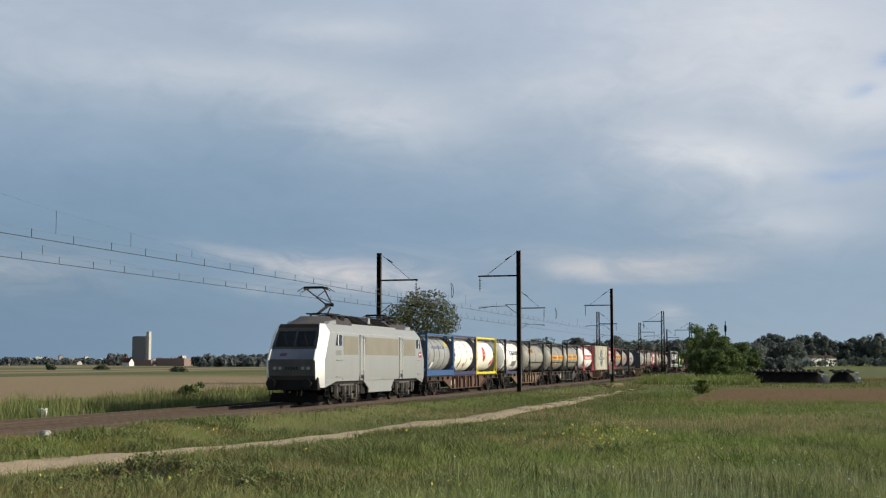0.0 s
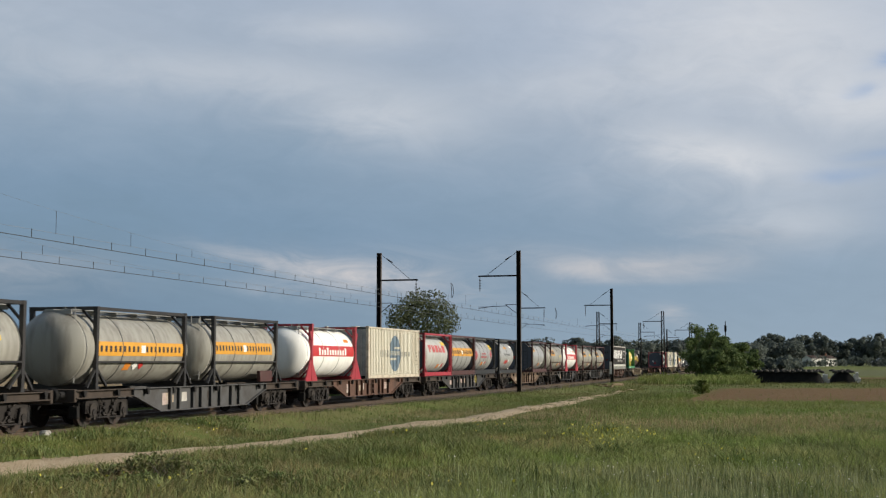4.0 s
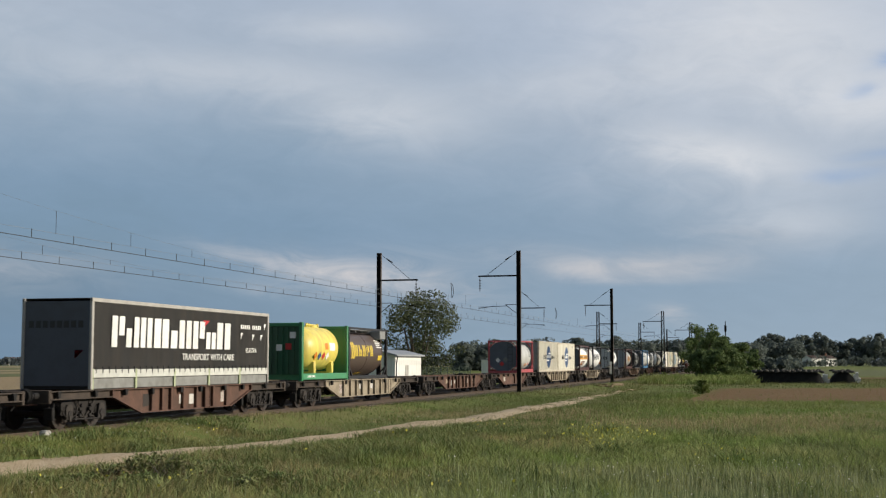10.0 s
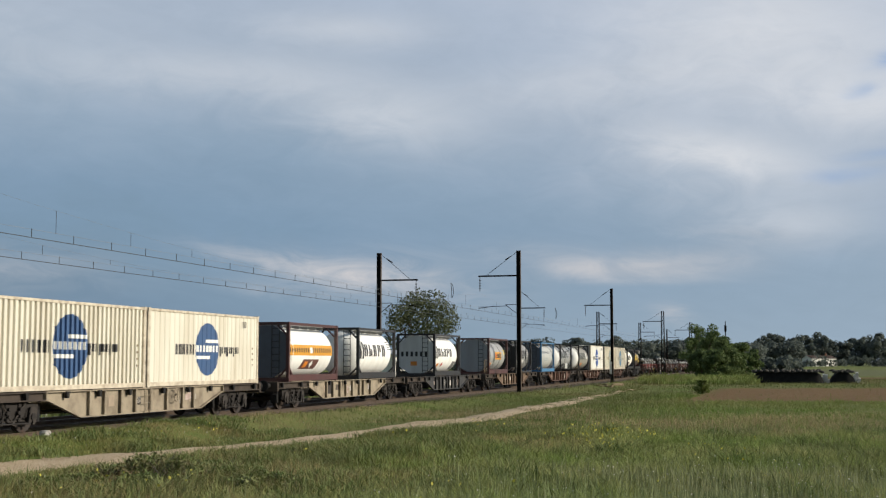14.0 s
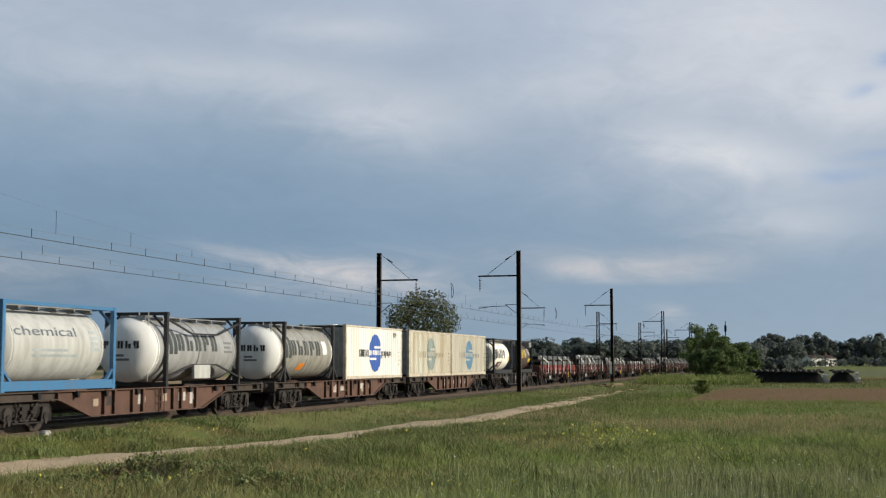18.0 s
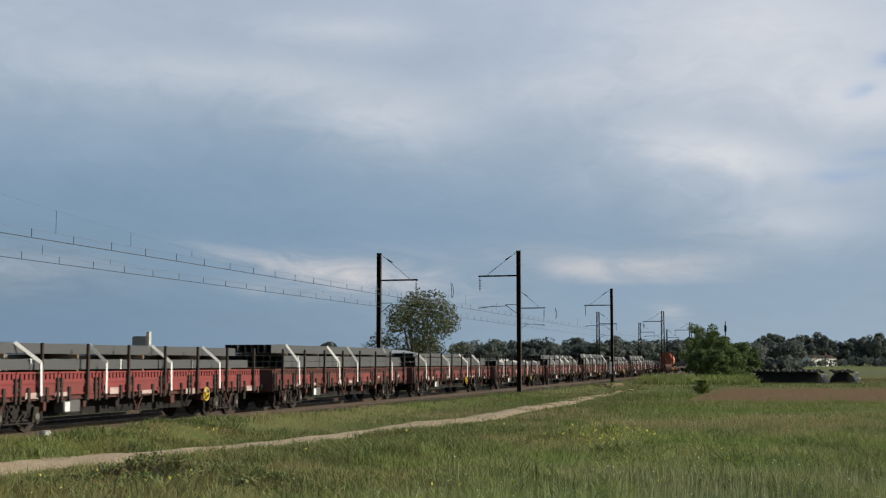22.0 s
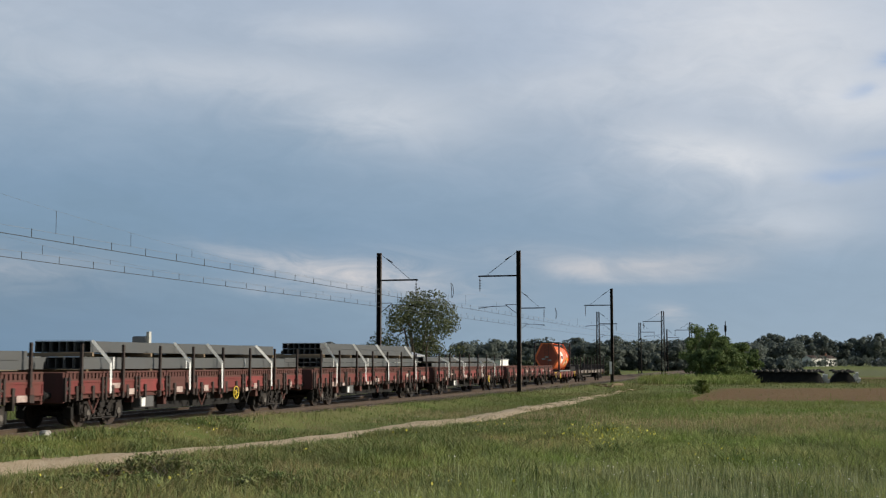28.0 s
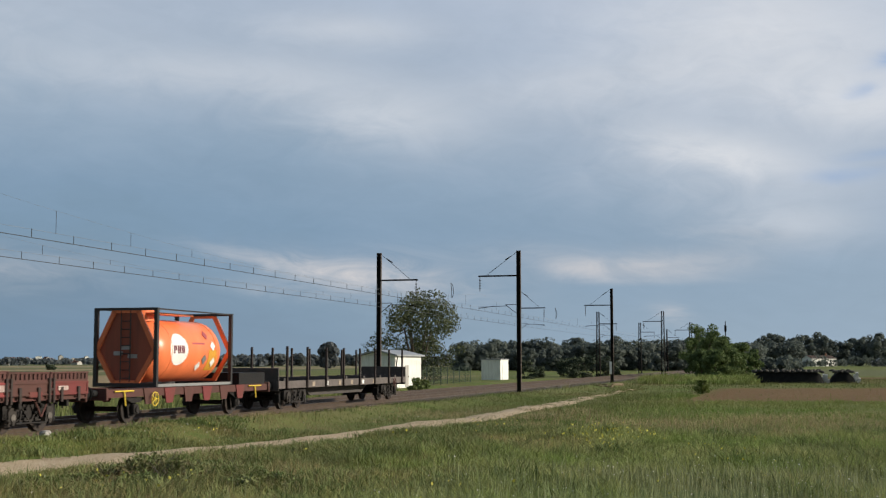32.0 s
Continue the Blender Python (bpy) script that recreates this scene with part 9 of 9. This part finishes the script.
def steel_bundle(u, y0, length, z, x0, x1, h, label, tubes=4, straps=(), open_end=True):
    """A bundle of long hollow steel sections lying side by side, with dark open ends and white straps."""
    b = mover("steel_bundle", u, z, label, "steel bundle", "bundles of steel sections on the wagons")
    n = max(2, int(round((x1 - x0) / 0.29)))
    rows = max(1, int(round(h / 0.26)))
    q, hh = (x1 - x0) / n, h / rows
    rnd = random.Random(int(u * 10) + int(z * 100))
    t, xw, zh, yl = 0.02, q - 0.012, hh - 0.012, length

    def section(bm):
        loops = [[bm.verts.new((x, y, z)) for x, z in ((d, d), (xw - d, d), (xw - d, zh - d), (d, zh - d))] for d, y in ((0, 0), (0, yl), (t, yl), (t, 0))]
        for a, b in zip(loops, loops[1:] + loops[:1]):
            for i in range(4):
                bm.faces.new((a[i], a[(i + 1) % 4], b[(i + 1) % 4], b[i]))

    me = shared("section_%d_%d_%d" % (xw * 1000, zh * 1000, yl * 100), section, M_section)
    for j in range(rows):
        for i in range(n):
            part("hollow_section", me, M_section, b, at=pose(x0 + i * q + 0.006, y0 + rnd.uniform(-0.03, 0.10), j * hh + 0.006))
    for y in straps:
        bm = bmesh.new()
        solid(bm, x1, x1 + 0.012, y - 0.035, y + 0.035, 0, h)
        solid(bm, x0, x1 + 0.012, y - 0.035, y + 0.035, h, h + 0.012)
        solid(bm, x0 - 0.012, x0, y - 0.035, y + 0.035, 0, h)
        part("strap", bm, M_strap, b)
    return b


def chocks(u, ys, z, label="rough timber dunnage between steel bundles", h=0.075):
    t = mover("timber_dunnage", u, z, label, "timber", "dunnage on the wagons")
    for y in ys:
        bm = bmesh.new()
        soft_box(bm, -1.22, 1.22, y - 0.05, y + 0.05, 0.0, h, 0.008)
        part("timber", bm, M_wood, t)


def lashing(u, y, x_top, z_top, slope=0.35):
    """A white strap drawn down from the top of the load to the wagon's side."""
    t = mover("lashing_strap", u, 1.05, "white webbing strap over the load", "strap", "lashing straps on the wagons")
    bm = bmesh.new()
    bar(bm, (1.55, y + slope, 0.0), (1.55, y + slope * 0.9, 0.95), 0.014, 0.10)
    bar(bm, (1.55, y + slope * 0.9, 0.95), (x_top + 0.02, y, z_top - 1.05), 0.014, 0.10)
    v = [bm.verts.new(p) for p in ((1.552, y + slope - 0.055, 0.0), (1.552, y + slope + 0.055, 0.0), (1.552, y + slope * 0.9 + 0.055, 0.95), (1.552, y + slope * 0.9 - 0.055, 0.95))]
    bm.faces.new(v)
    bar(bm, (x_top + 0.02, y, z_top - 1.045), (-x_top, y, z_top - 1.045), 0.07, 0.012)
    part("strap", bm, M_strap, t)


def build_red_wagons():
    fronts = [454.15, 474.3, 494.3, 514.6, 534.8, 555.0, 574.8, 594.85, 614.8]
    # for each wagon: lower layer (from, length, height) and upper (from, length, half width, height)
    loads = [
        ((1.0, 16.9, 0.31), (1.5, 15.8, 0.95, 0.31, 0.14)),
        ((1.0, 17.0, 0.50), (0.4, 16.6, 1.05, 0.36, 0.09)),
        ((0.6, 17.4, 0.50), (1.0, 11.5, 1.05, 0.20, 0.03)),
        ((0.8, 17.0, 0.33), None),
        ((0.8, 16.6, 0.44), (-0.5, 15.5, 0.95, 0.32, 0.06)),
        ((0.6, 17.4, 0.54), (0.4, 16.4, 1.0, 0.41, 0.11)),
        ((-0.4, 17.4, 0.38), (2.0, 14.4, 1.0, 0.36, 0.13)),
        ((0.0, 16.8, 0.42), (2.0, 14.6, 0.95, 0.53, 0.15)),
        ((-0.4, 17.8, 0.24), (-0.8, 17.5, 0.9, 0.26, 0.07)),
    ]
    for i, (u, (lo, hi)) in enumerate(zip(fronts, loads)):
        low_side_wagon(u, i + 3)
        under = 0.56 if i < 8 else 0.50
        chocks(u, [1.5, 5.5, 9.5, 13.5, 16.2], 1.232, "stacked timber bolsters under the steel", under)
        z1 = 1.236 + under
        steel_bundle(u, lo[0], lo[1], z1, -1.24, -0.02, lo[2], "bundle of grey hollow steel sections on timber", straps=(3.0, 8.0, 13.0))
        near = 1.5 if i in (6, 7) else 0.25
        steel_bundle(u, lo[0] + near, lo[1] - near, z1, 0.02, 1.24, lo[2], "bundle of grey hollow steel sections on timber", straps=(3.0, 8.0, 13.0))
        top, xt = z1 + lo[2] + 0.014, 1.24
        if hi:
            z2 = top + hi[4]
            chocks(u, [1.8, 5.5, 9.5, min(13.5, hi[0] + hi[1] - 2.5), min(16.0, hi[0] + hi[1] - 0.5)], top, h=hi[4] - 0.004)
            steel_bundle(u, hi[0], hi[1], z2, -hi[2], hi[2], hi[3], "upper bundle of grey hollow steel sections")
            top, xt = z2 + hi[3] + 0.01, hi[2]
        rnd = random.Random(i + 70)
        for y in (2.2 + rnd.uniform(-0.5, 0.5), 6.8 + rnd.uniform(-0.8, 0.8), 10.6 + rnd.uniform(-0.8, 0.8), 14.8 + rnd.uniform(-0.6, 0.6)):
            lashing(u, y, xt, top, rnd.uniform(0.1, 0.5))
    low_side_wagon(634.8, 13, stakes=False)


build_red_wagons()


def axle_wagon():
    """A short two-axle container wagon."""
    L = 14.0
    u = 654.2
    w = mover("short_container_wagon", u, 0, "rusty red two-axle wagon under an orange tank", "wagon")
    a, b = 0.62, L - 0.62
    for s in (-1, 1):
        bm = bmesh.new()
        solid(bm, *sorted((s * 1.10, s * 1.20)), a, b, 0.88, 1.14)
        part("sole_bar", bm, P_rustred, w)
        for k in range(6):
            bm = bmesh.new()
            y = 3.0 + 1.45 * k
            prism(bm, [(y, 1.14), (y + 0.8, 1.14), (y + 0.6, 0.62), (y + 0.15, 0.62)], *sorted((s * 1.20, s * 1.24)))
            part("side_plate", bm, P_redwagon if k % 2 else P_rustred, w)
    bm = bmesh.new()
    solid(bm, -1.1, 1.1, a, b, 0.94, 1.10)
    part("floor", bm, P_rustred, w)
    for y in (a, b):
        bm = bmesh.new()
        soft_box(bm, -1.28, 1.28, y - 0.06, y + 0.06, 0.80, 1.20, 0.02)
        part("headstock", bm, P_rustred, w)
    for y in (2.7, L - 3.4):
        ax = part("wheelset", shared("wheelset", wheel_shape, M_wheel), M_wheel, w, "", pose(0, y, 0.46))
        for s in (1, -1):
            turn = 0 if s > 0 else 180
            part("axle_box", shared("axle_box" + M_bogie.name, axle_box_shape, M_bogie), M_bogie, ax, "", pose(s * 0.98, 0, 0, 0, 0, turn))
            bm = bmesh.new()
            for k in range(5):
                solid(bm, *sorted((s * 1.02, s * 1.12)), -0.7 + 0.1 * k, 0.7 - 0.1 * k, 0.22 + 0.035 * (4 - k), 0.25 + 0.035 * (4 - k))
            part("leaf_spring", bm, M_bogie, ax)
            bm = bmesh.new()
            prism(bm, [(-0.35, 0.45), (0.35, 0.45), (0.2, -0.25), (-0.2, -0.25)], *sorted((s * 0.92, s * 0.96)))
            part("axle_guard", bm, M_bogie, ax)
    add_ends(w, L)
    part("brake_wheel", shared("handwheel" + M_yellow.name, handwheel_shape, M_yellow), M_yellow, w, "yellow brake hand wheel", pose(1.34, 3.6, 0.78))
    for y in (1.7, L - 2.0):
        bm = bmesh.new()
        rod(bm, (1.25, y - 0.6, 1.08), (1.25, y + 0.6, 1.08), 0.025, 6)
        rod(bm, (1.25, y, 1.08), (1.25, y + 0.1, 0.6), 0.03, 6)
        part("shunter_rail", bm, M_yellow, w)
    bm = bmesh.new()
    solid(bm, -1.1, 1.1, L - 3.2, L - 0.7, 1.142, 1.6)
    part("end_locker", bm, M_black, w)
    # the orange tank in its open dark frame
    t = mover("tank_container", 658.07, DECK, "orange cone-ended tank with white disc in open dark frame", "tank container", "tank containers on the train")
    H, Lc, W, r = 2.72, 6.06, 1.219, 1.12
    cz = 1.26
    rows = [(0.15, 0.0), (0.15, 0.52), (0.62, 0.98), (0.95, r), (5.1, r), (5.45, 0.98), (5.9, 0.52), (5.9, 0.0)]
    bm = bmesh.new()
    turned(bm, rows, cz, 44)
    tank = part("tank", bm, P_orange, t)
    for y in (1.3, 4.8):
        bm = bmesh.new()
        turned(bm, [(y - 0.02, r - 0.01), (y - 0.02, r + 0.01), (y + 0.02, r + 0.01), (y + 0.02, r - 0.01)], cz, 44)
        part("band", bm, P_orange, tank)
    for y0, y1 in ((0, 0.14), (Lc - 0.14, Lc)):
        bm = bmesh.new()
        for x in (-1, 1):
            solid(bm, *sorted((x * W, x * (W - 0.13))), y0, y1, 0, H)
        solid(bm, -W + 0.13, W - 0.13, y0, y1, H - 0.09, H), solid(bm, -W + 0.13, W - 0.13, y0, y1, 0.0, 0.13)
        part("end_frame", bm, F_dark, t)
        bm = bmesh.new()
        ym = (y0 + y1) / 2
        pts = [(-W + 0.1, cz), (-0.45, H - 0.1), (0.45, H - 0.1), (W - 0.1, cz), (0.45, 0.14), (-0.45, 0.14)]
        for (xa, za), (xb, zb) in zip(pts, pts[1:] + pts[:1]):
            bm = bmesh.new()
            bar(bm, (xa, ym, za), (xb, ym, zb), 0.10, 0.16)
            part("collar_bar", bm, P_orange, t)
    bm = bmesh.new()
    pts = [(-W + 0.12, cz), (-0.45, H - 0.16), (0.45, H - 0.16), (W - 0.12, cz), (0.45, 0.2), (-0.45, 0.2)]
    f0 = [bm.verts.new((x, 0.10, z)) for x, z in pts]
    f1 = [bm.verts.new((x, 0.13, z)) for x, z in pts]
    bm.faces.new(f0), bm.faces.new(f1[::-1])
    for i in range(6):
        bm.faces.new((f0[i], f1[i], f1[(i + 1) % 6], f0[(i + 1) % 6]))
    # darker orange than the tank, with dark grime patches
    part("end_plate", bm, paint("dark_orange_grime", (0.36, 0.085, 0.045), dirt=0.6, grime=(0.06, 0.03, 0.025)), t, "dark orange end plate with grime")
    for x in (-1, 1):
        bm = bmesh.new()
        solid(bm, *sorted((x * W, x * (W - 0.08))), 0.14, Lc - 0.14, 0.0, 0.10)
        part("bottom_rail", bm, F_steel, t)
        bm = bmesh.new()
        bar(bm, (x * (W - 0.04), 0.14, H - 0.04), (x * (W - 0.04), Lc - 0.14, H - 0.04), 0.05, 0.05)
        part("top_rail", bm, F_dark, t)
    bm = bmesh.new()
    solid(bm, 0.2, 0.9, 0.7, 3.3, H - 0.20, H - 0.14)
    part("walkway", bm, P_orange, t)
    bm = bmesh.new()
    rod(bm, (0, 1.0, cz + r - 0.1), (0, 1.0, H - 0.02), 0.5, 20)
    part("manhole", bm, P_orange, t)
    bm = bmesh.new()
    for x in (-0.18, 0.18):
        rod(bm, (x, 0.03, 0.15), (x, 0.03, H), 0.02, 6)
    for k in range(8):
        rod(bm, (-0.18, 0.03, 0.3 + 0.28 * k), (0.18, 0.03, 0.3 + 0.28 * k), 0.016, 6)
    part("ladder", bm, F_dark, t)
    bm = bmesh.new()
    disc(bm, r, cz, 1.85, 1.30, 0.66, 0.56, 36)
    part("white_disc", bm, M_white, t, "white disc with three dark blocks")
    bm = bmesh.new()
    for i in range(3):
        strokes(lambda p, q, b, t: wrapped(bm, r, cz, p, q, b, t, 0.014, 3), 1.42 + 0.30 * i, 1.66 + 0.30 * i, 1.16, 1.44, i)
    part("wordmark", bm, mat("maroon_print", (0.16, 0.02, 0.04), 0.5), t)
    lines_of_print(t, M_redfade, r, cz, 2.9, 3.9, 1.5, 1.62, 1)
    for y, z, m in ((3.5, 0.70, M_white), (3.85, 0.95, M_greyprint), (4.5, 1.45, M_white), (4.6, 0.85, M_white), (4.1, 1.85, M_redfade)):
        diamond(t, m, r, cz, y, z, 0.19)
    sheet(t, M_amber, r, cz, 4.2, 4.9, 0.55, 1.3, "worn_patch")
    for x, z in ((-0.3, 1.15), (0.25, 1.05), (0.0, 1.35)):
        bm = bmesh.new()
        solid(bm, x - 0.17, x + 0.17, 0.06, 0.10, z - 0.07, z + 0.07)
        part("end_sign", bm, M_mastpale, t)


def stake_wagon():
    L = 19.3
    u = 667.9
    w = mover("stake_wagon", u, 0, "unloaded dark flat wagon with tall black stakes", "wagon")
    a, b = 0.62, L - 0.62
    m = mat("wagon_black", (0.055, 0.048, 0.045), 0.75, grime=(0.12, 0.10, 0.085), dirt=0.5)
    for s in (-1, 1):
        bm = bmesh.new()
        solid(bm, *sorted((s * 1.20, s * 1.30)), a, b, 0.90, 1.22)
        part("sole_bar", bm, mat("wagon_pale_grey", (0.12, 0.10, 0.09), 0.8, grime=SOOT, dirt=0.5), w)
        for k in range(8):
            y = a + 0.8 + (b - a - 1.6) * k / 7
            bm = bmesh.new()
            prism(bm, [(y - 0.055, 0.9), (y + 0.055, 0.9), (y + 0.04, 2.70), (y - 0.04, 2.70)], *sorted((s * 1.30, s * 1.39)))
            part("stake", bm, M_stake, w)
        for k in range(6):
            bm = bmesh.new()
            y = 4.5 + 1.7 * k
            solid(bm, *sorted((s * 1.301, s * 1.31)), y, y + 0.3, 0.95, 1.15)
            part("marking_plate", bm, M_white if k in (1, 4) else mat("patch_pale", (0.34, 0.27, 0.20), 0.8), w)
    bm = bmesh.new()
    solid(bm, -1.2, 1.2, a, b, 1.10, 1.18)
    for k in range(7):
        y = 1.5 + 2.6 * k
        solid(bm, -1.2, 1.2, y - 0.1, y + 0.1, 1.18, 1.34)
    part("floor", bm, m, w)
    for y0 in (a, b - 0.06):
        bm = bmesh.new()
        soft_box(bm, -1.3, 1.3, y0, y0 + 0.06, 0.80, 1.78, 0.02)
        part("end_board", bm, m, w)
    bm = bmesh.new()
    prism(bm, [(5.0, 0.92), (14.2, 0.92), (13.2, 0.50), (6.0, 0.50)], -0.6, 0.6)
    part("underframe", bm, m, w)
    add_bogie(w, 3.0), add_bogie(w, L - 3.0), add_ends(w, L)
    part("brake_wheel", shared("handwheel" + P_rustred.name, handwheel_shape, P_rustred), P_rustred, w, "", pose(1.42, 16.3, 0.95))


axle_wagon()
stake_wagon()


def motions():
    """The whole train rolls by at one steady speed."""
    for ob, u, z in MOVERS:
        walk(ob, [(0.0, pose(XC, u, z)), (32.0, pose(XC, u - SPEED * 32.0, z))])


motions()
